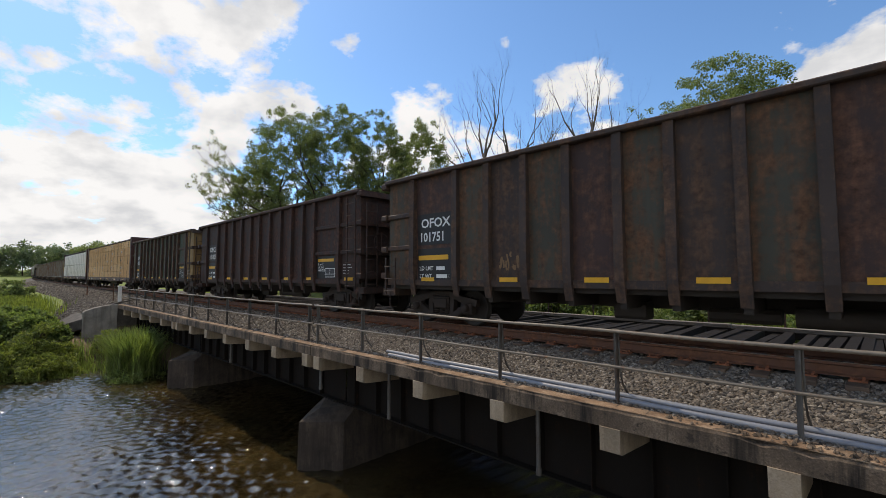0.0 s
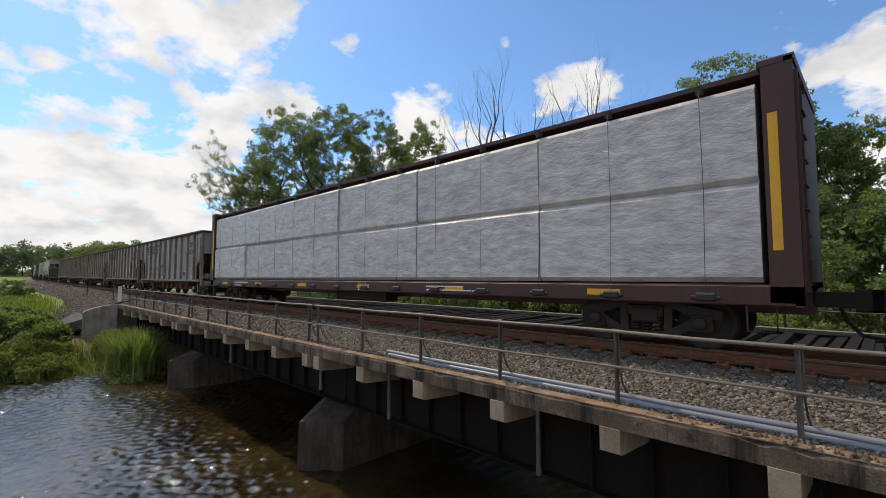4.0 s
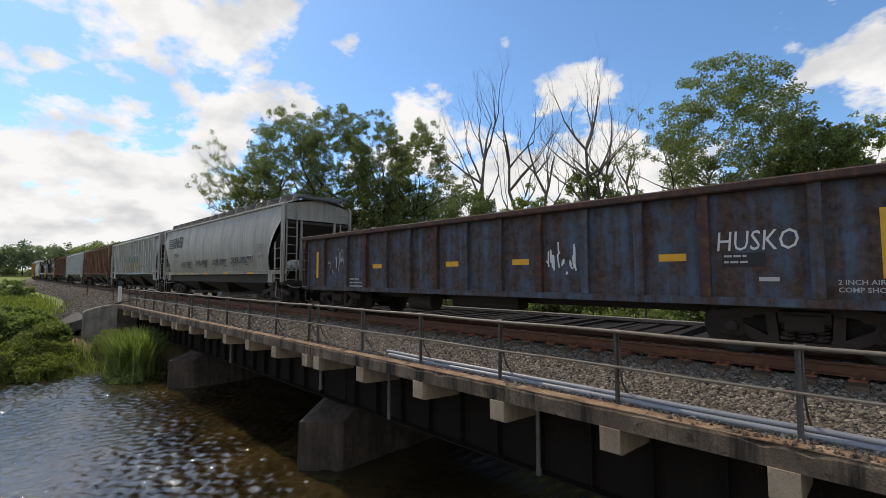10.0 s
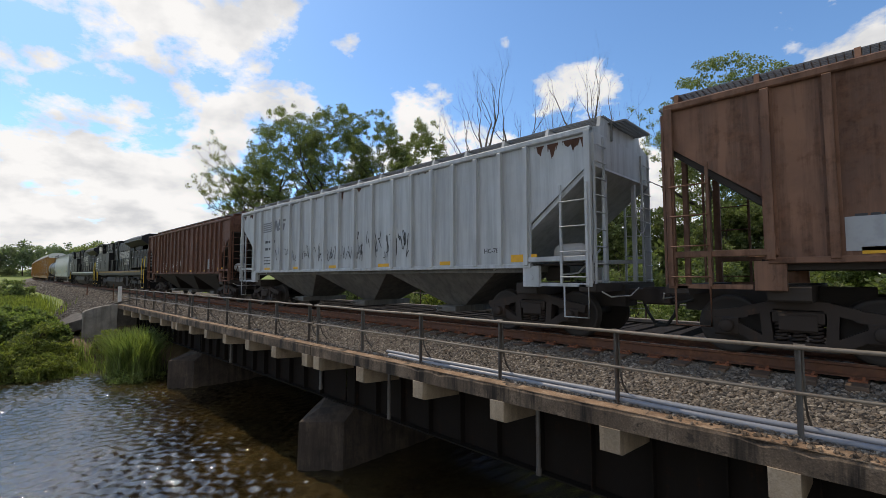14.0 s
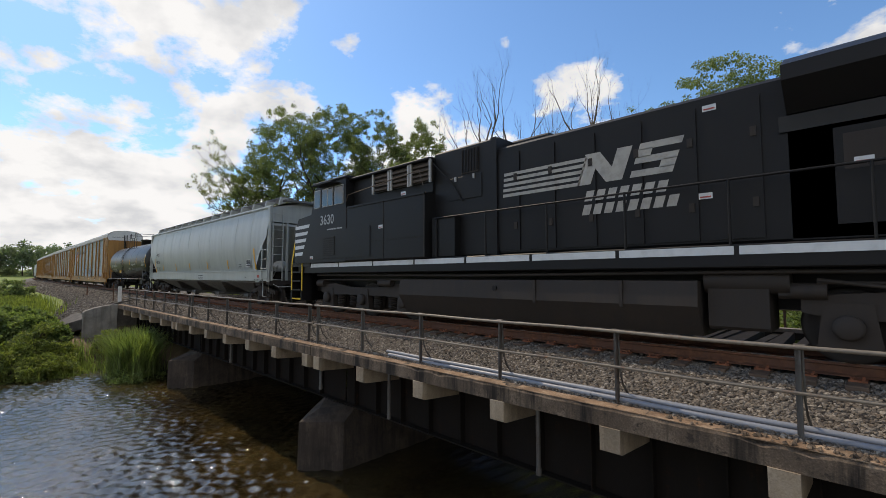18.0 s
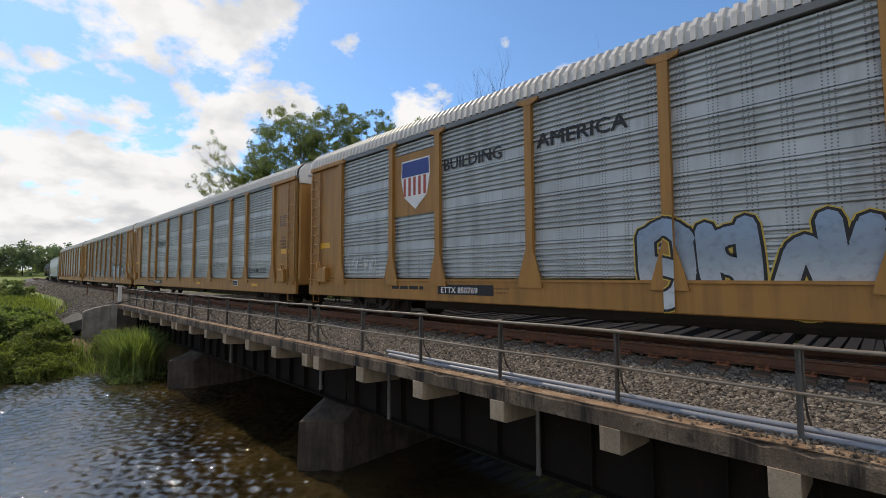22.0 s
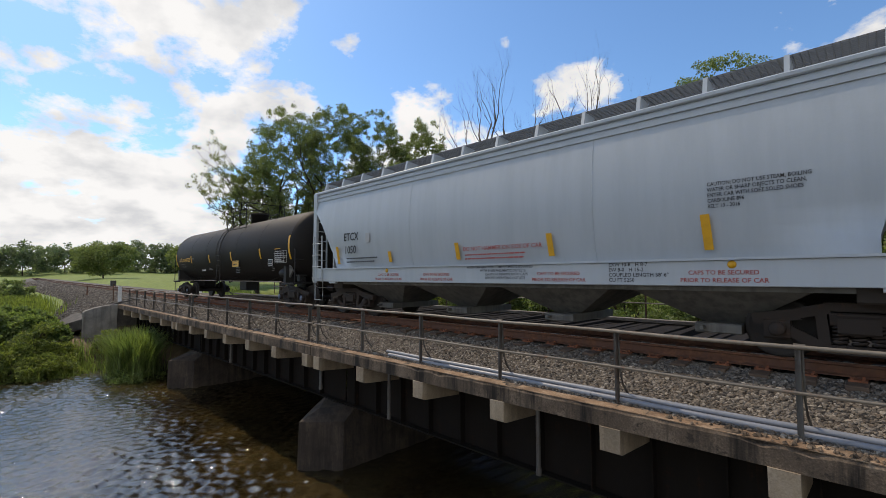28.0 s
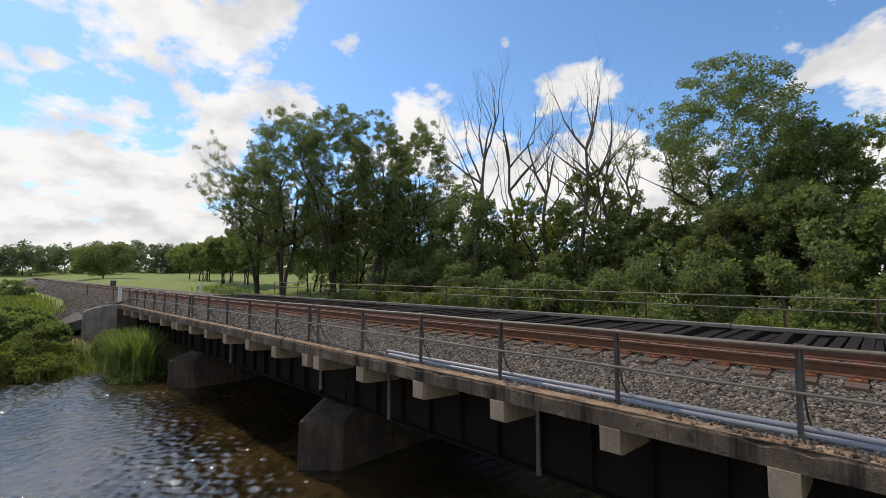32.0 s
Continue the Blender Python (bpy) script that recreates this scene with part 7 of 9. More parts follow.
def tank_car(a, b, skin, mark, number, seed, label, tag_right=False, man=0.18, step=-1.03, reach=1.6, deck=(-1.30, 1.26)):
    """Tank car: shell with domed heads, saddles, centre platform."""
    root, L, mid = car("tank_car", label, "freight car", "tank cars", a, b)
    r, zc = 1.46, 2.46
    h, tc, (p0, p1) = L / 2 - 0.33, L / 2 - reach, deck
    prof = [(0.02, -h - 0.02)]
    for k in range(1, 8):
        t = k / 8 * math.pi / 2
        prof.append((r * math.sin(t) ** 0.8, -h + 0.55 - 0.57 * math.cos(t)))
    prof += [(r, -h + 0.55)]
    whole = prof + [(q, -x) for q, x in prof[::-1]]
    part("tank_shell", Form().lathe(whole, (0, 0, zc), "x", 56), skin, root)
    for x in (-h + 0.55, -h + 3.4, -2.0, 2.0, h - 3.4, h - 0.55):
        part("weld_seam", Form().lathe([(r - 0.005, x - 0.015), (r + 0.006, x - 0.012), (r + 0.006, x + 0.012), (r - 0.005, x + 0.015)], (0, 0, zc), "x", 56), skin, root)
    part("manway", Form().lathe([(0, 0), (0.40, 0), (0.40, 0.42), (0.44, 0.44), (0.44, 0.52), (0.1, 0.58), (0, 0.58)], (man, 0, zc + r - 0.08), "z", 24), skin, root)
    part("platform", boxes((p0, -0.95, zc + r - 0.36, p1, -0.35, zc + r - 0.31), (p0, 0.35, zc + r - 0.36, p1, 0.95, zc + r - 0.31)), BLACK, root)
    rail = Form()
    zt = zc + r
    for s in (-1, 1):
        rail.tube([(p0, s * 0.95, zt - 0.34), (p0, s * 0.95, zt + 0.85), (p0 + 0.5, s * 0.95, zt + 0.95), (p0 + 0.5, s * 0.95, zt + 0.55), (p1 - 0.6, s * 0.95, zt + 0.55), (p1 - 0.6, s * 0.95, zt + 0.95), (p1, s * 0.95, zt + 0.85), (p1, s * 0.95, zt - 0.34)], 0.022, 6)
        rail.tube([(p0, s * 0.95, zt + 0.35), (p1, s * 0.95, zt + 0.35)], 0.018, 6)
        for q in (0.32, 0.68):
            x = p0 + (p1 - p0) * q
            rail.tube([(x, s * 0.95, zt - 0.34), (x, s * 0.95, zt + 0.55)], 0.02, 6)
    for x in deck:
        rail.tube([(x, -0.95, zt + 0.85), (x, 0.95, zt + 0.85)], 0.02, 6)
    part("safety_rail", rail, BLACK, root)
    lad = Form()
    for x in (step, step + 0.45):
        lad.tube([(x, -1.52, 0.75)] + [(x, -(r + 0.09) * math.cos(t), zc + (r + 0.09) * math.sin(t)) for t in (-0.3, 0, 0.3, 0.6, 0.85, 1.1)], 0.02, 6)
    for t in [-0.62 + 0.17 * k for k in range(11)]:
        y = -(r + 0.09) * math.cos(t) if t > -0.3 else -1.52
        lad.rod((step, y, zc + (r + 0.09) * math.sin(t)), (step + 0.45, y, zc + (r + 0.09) * math.sin(t)), 0.012, n=5)
    part("ladder", lad, BLACK, root)
    part("valve_box", boxes((-0.4, -0.3, 0.55, 0.4, 0.3, 1.02, 0.05)), BLACK, root)
    for s in (-1, 1):
        for x0, x1 in ((-tc + 0.08, step - 0.02), (step + 0.47, tc - 0.08)):
            part("side_rail", Form().rod((x0, s * 1.50, 1.05), (x1, s * 1.50, 1.05), 0.018), POST_STEEL if tag_right else GREY_MARK, root)
            f = Form()
            for k in range(3):
                x = x0 + (x1 - x0) * (k + 0.5) / 3
                f.rod((x, s * 1.50, 1.05), (x, s * 0.9, 1.32), 0.016, n=5)
            part("rail_bracket", f, BLACK, root)
    for e in (-1, 1):
        part("stub_sill", boxes((e * (tc - 1.1), -0.33, 0.66, e * (L / 2 - 0.52), 0.33, 1.0)), skin, root)
        part("saddle", boxes((e * tc - 0.09, -1.42, 0.98, e * tc + 0.09, 1.42, 1.66, 0.012), (e * tc - 0.3, -0.7, 0.86, e * tc + 0.3, 0.7, 1.20)), BLACK, root)
        valve = boxes((e * (tc + 0.62), -1.22, 1.06, e * (tc + 0.80), -1.04, 1.30, 0.02), (e * (tc + 0.56), -1.26, 1.28, e * (tc + 0.92), -1.0, 1.32))
        valve.rod((e * (tc + 0.80), -1.12, 1.14), (e * (tc + 1.05), -1.12, 1.2), 0.03)
        part("brake_valve", valve, BLACK, root)
        part("sill_beam", boxes((e * (tc - 0.2), -1.45, 0.93, e * (L / 2 - 0.55), -1.38, 1.02)), BLACK, root)
        part("end_platform", boxes((e * (tc + 0.15), -1.5, 0.97, e * (L / 2 - 0.5), 1.5, 1.02)), BLACK, root)
        hr = Form()
        for s in (-1, 1):
            hr.tube([(e * (L / 2 - 0.55), s * 1.42, 1.05), (e * (L / 2 - 0.55), s * 1.42, 2.25), (e * (L / 2 - 0.95), s * 1.30, 2.35), (e * (h - 0.25), s * 1.1, 2.35)], 0.02, 6)
        hr.tube([(e * (L / 2 - 0.55), -1.42, 1.9), (e * (L / 2 - 0.55), 1.42, 1.9)], 0.018, 6)
        part("end_handrail", hr, BLACK, root)
        stirrup(root, e * (L / 2 - 1.1), -1.48, 0.42, 1.0, BLACK)
        t = truck(root, e * tc, mid)
        for s in (-1, 1):
            part("bearing_cap", Form().lathe([(0.0, -1.222), (0.03, -1.222), (0.032, -1.212), (0.088, -1.212), (0.092, -1.19), (0.0, -1.19)], (s * 0.889, 0, 0.457), "y", 14), BEARING_CAP, t, "dusty blue-grey bearing end cap")
    hand_wheel(root, L / 2 - 0.68, 0.6, 1.9, BLACK)
    part("brake_reservoir", Form().lathe([(0, -0.4), (0.15, -0.36), (0.19, -0.26), (0.19, 0.26), (0.15, 0.36), (0, 0.4)], (h - 1.3, -1.2, 1.38), "x", 14), skin, root)
    # marks wrap the shell: they stand on short flat pads that touch it
    def pad(zz):
        return -math.sqrt(max(0.01, r * r - (zz - zc) ** 2)) - 0.012
    if tag_right:
        strips = ((-7.32, 2.22, 0.75), (-4.55, 2.20, 0.40), (-1.66, 2.18, 0.40), (1.33, 2.20, 0.44), (4.56, 2.22, 0.42), (7.17, 2.36, 0.9))
    else:
        strips = ((-6.72, 2.42, 0.90), (-4.00, 2.40, 0.40), (-1.30, 2.41, 0.40), (1.53, 2.38, 0.40), (3.93, 2.44, 0.42), (6.72, 2.41, 0.90))
    for x, z_, t in strips:
        n_ = 6
        st = Form()
        for k in range(n_):
            za, zb = z_ - t / 2 + t * k / n_, z_ - t / 2 + t * (k + 1) / n_
            st.add([(x, pad(za), za), (x + 0.13, pad(za), za), (x + 0.13, pad(zb), zb), (x, pad(zb), zb)], [(0, 1, 2, 3)])
        part("reflector", st, YELLOW, root, "yellow reflective strip")
    y = -r - 0.012
    if tag_right:
        lettering(number, -6.62, 2.11, 0.30, mark, root, pad(2.33), 1.12, bold=0.016)
        lettering("LD LMT 198900 LB", -6.5, 1.93, 0.10, DIM_MARK, root, pad(2.02))
        lettering("LT WT  64100 LB", -6.4, 1.79, 0.10, DIM_MARK, root, pad(1.88))
    else:
        heavy_lettering(number, -5.84, 2.05, 0.33, mark, root, pad(2.30), 1.0)
        for k, words in enumerate((("LD LMT", "211900", "LB", "96100  KG"), ("LT WT", " 74100", "LB", "33600  KG"))):
            for x, word in zip((-5.76, -5.32, -4.88, -4.60), words):
                lettering(word, x, 1.83 - 0.16 * k, 0.13, mark, root, pad(1.93 - 0.16 * k), 0.95)
        lettering("3 INCH TREAD COND SHOES", -6.62, 0.975, 0.065, mark, root, -1.505, 0.9)
    if not tag_right:
        patch(root, "plate_box", -3.69, 2.06, -3.46, 2.28, GREY_MARK, pad(2.28))
    for x, z_, w, k in ((-4.3, 2.26, 0.5, 2), (-2.0, 1.68, 0.6, 2), (1.6, 1.66, 0.7, 4), (5.34, 1.63, 0.32, 3)) if tag_right else ((-3.16, 2.10, 0.8, 3), (-0.06, 1.92, 0.9, 2), (-0.76, 1.64, 1.2, 4), (0.6, 1.64, 0.8, 3), (3.6, 1.92, 1.1, 4), (4.7, 1.92, 1.3, 3)):
        lines(root, x, z_, w, k, 0.042, DIM_MARK, pad(min(z_ + 0.04, zc)), seed + 1)
    if tag_right:
        patch(root, "data_plate", -3.30, 1.56, -2.72, 1.64, GREY_MARK, pad(1.64))
        py = pad(1.99)
        nt_ = patch(root, "notice", 1.48, 1.71, 2.21, 1.99, YELLOW, py, "yellow emergency notice")
        lines(nt_, 1.53, 1.93, 0.66, 1, 0.04, BLACK_MARK, py - 0.005, 3)
        lines(nt_, 1.56, 1.78, 0.62, 1, 0.12, BLACK_MARK, py - 0.005, 4)
        data_panel(root, 5.29, 1.68, 0.42, 0.28, pad(1.97))
        lines(root, 6.03, 2.33, 0.55, 1, 0.05, YELLOW, pad(2.38), 6)
    else:
        patch(root, "notice", -3.18, 1.52, -2.43, 1.76, YELLOW, pad(1.76), "yellow warning notice")
        scrawl(root, 1.05, 1.68, 0.75, 0.34, SPRAY_WHITE, 31 + seed, pad(2.03), 6, 0.010, label="pale chalk scribble")
        part("chalk_arrow", Form().tube([(1.80, pad(1.92), 1.92), (2.22, pad(1.93), 1.93), (1.98, pad(1.79), 1.79)], 0.010, 4), SPRAY_WHITE, root)
        lettering("IN CASE OF EMERGENCY CALL", 2.17, 2.17, 0.10, mark, root, pad(2.26), 1.0)
        lines(root, 2.17, 2.09, 0.75, 1, 0.05, GREY_MARK, pad(2.14), 2)
        lines(root, 2.20, 1.84, 1.0, 2, 0.04, DIM_MARK, pad(1.89), seed + 5)
        lines(root, 2.22, 1.66, 0.9, 3, 0.035, DIM_MARK, pad(1.71), seed + 6)
    g = Form()
    gx, gz, gw, gh = (6.04, 1.79, 1.05, 0.45) if tag_right else (5.69, 2.02, 0.97, 0.54)
    for k in range(6):
        g.box(gx, y - 0.004, gz + gh * k / 5 - 0.006, gx + gw, y, gz + gh * k / 5 + 0.006)
    for k in range(5):
        g.box(gx + gw * k / 4 - 0.006, y - 0.004, gz, gx + gw * k / 4 + 0.006, y, gz + gh)
    part("test_table", g, GREY_MARK, root, "stencilled inspection table")
    lines(root, gx + 0.05, gz + 0.44, 0.90, 6, 0.045, GREY_MARK, y + 0.002, seed + 8)
    px_, pz = (6.95, 1.46) if tag_right else (6.01, 1.52)
    part("placard", Form().prism([(px_ - 0.22, pz), (px_, pz - 0.24), (px_ + 0.22, pz), (px_, pz + 0.24)], "y", pad(pz + 0.24) - 0.02, pad(pz + 0.24) + 0.05), DIM_MARK, root)
    return root


def corrugated(x0, x1, z0, z1, y, s, ridges=34, bands=(0.24, 0.49, 0.74), material=None, parent=None):
    """A panel with horizontal ridges and flat bands between them."""
    prof = []
    step = (z1 - z0) / ridges
    for k in range(ridges):
        za = z0 + k * step
        u = (k + 0.5) / ridges
        if any(abs(u - b_) < 0.032 for b_ in bands):
            prof += [(0.03, za), (0.03, za + step)]
        else:
            prof += [(0.0, za), (0.0, za + step * 0.26), (0.056, za + step * 0.42), (0.056, za + step * 0.78), (0.0, za + step * 0.95)]
    prof.append((0.0, z1))
    rings = [[(x, s * (y + d), z) for d, z in prof] for x in (x0, x1)]
    f = Form().skin(rings if s > 0 else rings[::-1], False, False, False)
    return f


def autorack(a, b, panel_mat, seed, label, ext=None):
    """Enclosed auto carrier: frame, posts, ridged panels, arched roof, end doors."""
    root, L, mid = car("autorack_car", label, "freight car", "autorack cars", a, b)
    h = L / 2 - 0.42
    z0, z1 = 1.18, 4.92
    part("deck", boxes((-h, -1.35, 0.95, h, 1.35, 1.12), (-h, -0.4, 0.62, h, 0.4, 0.95)), MUSTARD, root)
    part("underframe", boxes((-h + 5.2, -0.75, 0.36, h - 5.2, 0.75, 0.9, 0.04), (-h + 1.0, -1.2, 0.58, h - 1.0, 1.2, 0.94)), GRIME, root)
    d0 = 1.95
    bays = (2.60, 1.86, 2.72, 2.7, 2.7, 2.7, 2.7, 1.88, 2.7)
    n = len(bays)
    xs = [-h + d0 + (2 * h - 2 * d0) * sum(bays[:i]) / sum(bays) for i in range(n + 1)]
    for s in (-1, 1):
        part("side_sill", boxes((-h, s * 1.36, 0.62, h, s * 1.46, 1.14, 0.02), (-h, s * 1.36, 1.12, h, s * 1.50, 1.17)), MUSTARD, root)
        for i in range(n):
            part("side_panel", corrugated(xs[i] + 0.06, xs[i + 1] - 0.06, z0 + 0.02, z1, 1.345, s), panel_mat, root, "ridged galvanised panel with rows of holes")
        for x in xs:
            f = boxes((x - 0.085, s * 1.38, z0, x + 0.085, s * 1.50, z1 + 0.02, 0.01))
            f.prism([(x - 0.30, 1.0), (x + 0.30, 1.0), (x + 0.26, 1.2), (x + 0.10, 1.75), (x - 0.10, 1.75), (x - 0.26, 1.2)], "y", s * 1.46, s * 1.505)
            f.prism([(x - 0.28, z1 + 0.07), (x + 0.28, z1 + 0.07), (x + 0.24, z1 - 0.0), (x + 0.1, z1 - 0.05), (x - 0.1, z1 - 0.05), (x - 0.24, z1 - 0.0)], "y", s * 1.44, s * 1.505)
            part("post", f, MUSTARD, root)
        part("roof_rail", boxes((-h, s * 1.34, z1 + 0.01, h, s * 1.47, z1 + 0.14, 0.01)), GRATE, root)
    arch = [(-1.46, z1 + 0.10), (-1.42, z1 + 0.36), (-1.22, z1 + 0.58), (-0.85, z1 + 0.74), (0, z1 + 0.82), (0.85, z1 + 0.74), (1.22, z1 + 0.58), (1.42, z1 + 0.36), (1.46, z1 + 0.10)]
    rings, k = [], int(2 * h / 0.19)
    for i in range(k):
        x = -h + 2 * h * i / k
        for dx, o in ((0.0, 0.0), (0.08, 0.0), (0.095, 0.055), (0.170, 0.055)):
            rings.append([(x + dx, y * (1 + o * 0.35), z + o * 0.8) for y, z in arch])
    part("roof", Form().skin(rings[::-1], False, False, False), ROOF_STEEL, root, "ribbed galvanised roof")
    for e in (-1, 1):
        # end bay sheets, doors and ladder
        for s in (-1, 1):
            part("end_bay", boxes((e * (h - 0.10), s * 1.36, z0, e * (h - d0 + 0.07), s * 1.42, z1 + 0.05)), MUSTARD, root)
            part("end_gusset", boxes((e * (h - 0.1), s * 1.42, z1 - 0.02, e * (h - d0 - 0.2), s * 1.52, z1 + 0.12, 0.01)), MUSTARD, root)
            x = e * (h - 0.42)
            ladder(root, x - 0.26, x + 0.26, s * 1.48, 0.95, z1 - 0.1, 12, MUSTARD, stile=0.04)
            door = Form()
            pts = [(e * (h - 0.05), s * 1.36), (e * (h + 0.02), s * 1.30), (e * (h + 0.12), s * 0.9), (e * (h + 0.14), s * 0.03), (e * (h + 0.09), s * 0.03), (e * (h + 0.07), s * 0.88), (e * (h - 0.02), s * 1.25), (e * (h - 0.10), s * 1.30)]
            door.prism(pts, "z", 1.0, z1 - 0.15)
            dr = part("end_door", door, MUSTARD, root, "curved mustard end door")
            part("door_bar", boxes((e * (h + 0.14), s * 0.10 - 0.03, 1.1, e * (h + 0.19), s * 0.10 + 0.03, z1 + 0.4)), BLACK, dr)
        cap = Form().prism([(-1.36, z1 - 0.15)] + [(y * 0.98, z) for y, z in arch] + [(1.36, z1 - 0.15)], "x", e * (h - 0.03), e * (h + 0.10))
        ec = part("end_cap", cap, WHITE, root, "white end cap above the doors")
        # both halves of the notice over the doors
        txt = lettering("EXCESS HEIGHT CAR", 0, 0, 0.10, DARK_MARK, ec)
        txt.matrix_basis = (pose(e * (h + 0.105), 0, z1 + 0.12, 0, 0, 90 * e) @ pose(-1.1, 1.505, 0))
        part("bridge_plate", boxes((e * (h - 1.25), -1.60, 1.05, e * (h - 0.75), -1.44, 1.55, 0.03)), MUSTARD, root)
        part("hand_brake", Form().tube([(e * (h - 0.95), -1.56, 1.5), (e * (h - 0.9), -1.6, 1.75), (e * (h - 0.75), -1.6, 1.7), (e * (h - 0.8), -1.6, 1.45)], 0.03, 6), MUSTARD, root)
        patch(root, "notice", e * (h - 0.95) - 0.36, 2.15 if e > 0 else 2.2, e * (h - 0.95) + 0.30, 2.34 if e > 0 else 2.38, YELLOW, -1.424, "yellow excess height notice")
        truck(root, e * (L / 2 - 3.6), mid)
        stirrup(root, e * (h - 0.45), -1.45, 0.38, 0.75, MUSTARD)
    part("brake_gear", boxes((-2.0, -0.9, 0.42, 1.4, -0.4, 0.9, 0.06)), GRIME, root)
    part("air_reservoir", boxes((4, -0.8, 0.5, 5.2, -0.4, 0.9, 0.06)), GRIME, root)
    # writing: number plate field near the rear
    x = h - 1.15
    fr = Form()
    for k in range(2):
        fr.box(x - 0.28, -1.424, 3.25 + 0.38 * k - 0.012, x + 0.38, -1.421, 3.25 + 0.38 * k + 0.012)
        fr.box(x - 0.28 + 0.66 * k - 0.012, -1.424, 3.25, x - 0.28 + 0.66 * k + 0.012, -1.421, 3.63)
    part("stencil_frame", fr, DARK_MARK, root)
    lines(root, x - 0.22, 3.55, 0.5, 4, 0.045, DARK_MARK, -1.421, seed)
    for k, w in enumerate(("DECK", "CLEARANCE", "A 89 MIN.", "B 93 1/4 MIN.")):
        lettering(w, x - (0.16, 0.30, 0.25, 0.32)[k], 2.74 - 0.13 * k, 0.115, DARK_MARK, root, -1.426)
    data_panel(root, 5.2 + seed % 3, 0.84, 0.55, 0.26, -1.463)
    for i in range(2, n, 3):
        patch(root, "reflector", xs[i] + 0.7, 0.86, xs[i] + 1.3, 0.97, YELLOW, -1.463, "yellow reflective strip")
    lines(root, -h + 4.6, 0.9, 1.5, 1, 0.14, BLACK_MARK, -1.463, seed + 4)
    lines(root, -h + 8.0, 0.95, 0.8, 2, 0.05, RUST_MARK, -1.463, seed + 6)
    if ext:
        ext(root, xs, h)
    return root


RUST_MARK = plain("rust_marking", (0.20, 0.09, 0.03), 0.7)

# ---- locomotives ----


def loco_truck(root, x, mid):
    t = part("truck", boxes((-1.9, -0.5, 0.5, 1.9, 0.5, 0.75, 0.05)), LOCO_GRIME, root, "three-axle locomotive truck")
    t.location.x = x
    for s in (-1, 1):
        f = Form()
        f.prism([(-2.5, 0.72), (-2.5, 0.95), (-1.6, 1.02), (-0.7, 0.90), (0.7, 0.90), (1.6, 1.02), (2.5, 0.95), (2.5, 0.72), (2.1, 0.62), (1.0, 0.66), (-1.0, 0.66), (-2.1, 0.62)], "y", s * 0.98, s * 1.14)
        for k in (-2.0, 0.0, 2.0):
            f.prism([(k - 0.34, 0.22), (k + 0.34, 0.22), (k + 0.26, 0.86), (k - 0.26, 0.86)], "y", s * 1.0, s * 1.17)
            f.lathe([(0, 0.0), (0.17, 0.0), (0.17, s * 0.10), (0.13, s * 0.12), (0, s * 0.12)], (k, s * 1.17, 0.53), "y", 18)
        f.box(-2.75, s * 0.9, 0.9, -2.4, s * 1.2, 1.12, 0.05)
        f.rod((-2.6, s * 1.15, 1.02), (-2.2, s * 1.15, 1.02), 0.12, n=14)
        f.rod((0.9, s * 1.2, 1.05), (1.5, s * 1.2, 1.05), 0.10, n=14)
        f.rod((-2.3, s * 1.2, 1.14), (2.3, s * 1.2, 1.14), 0.025, n=6)
        part("side_frame", f, LOCO_GRIME, t)
        sp = Form()
        for k in (-1.35, -0.65, 0.65, 1.35, 2.6):
            for j in range(7):
                sp.lathe([(0.10, -0.018), (0.135, 0.0), (0.10, 0.018)], (k, s * 1.05, 0.32 + 0.055 * j), "z", 12)
        part("spring_pack", sp, LOCO_GRIME, t)
    for k in (-1.3, 0.7, 2.65):
        part("traction_motor", boxes((k - 0.42, -0.62, 0.20, k + 0.42, 0.62, 0.88, 0.06)), LOCO_GRIME, t)
    for k in (-2.0, 0.0, 2.0):
        w = part("wheelset", WHEELSET_BIG, WHEEL_STEEL, t)
        w.location = (k, 0, 0.53)
        WHEELS.append((w, mid + x, 0.53))


WHEELSET_BIG = shared(wheelset_form(0.53, 0.95), WHEEL_STEEL)


def glass():
    m, nt, b = shader("cab_glass")
    b.inputs["Base Color"].default_value = (0.02, 0.03, 0.035, 1)
    b.inputs["Roughness"].default_value = 0.08
    b.inputs["Specular IOR Level"].default_value = 0.8
    return m


CAB_GLASS = glass()


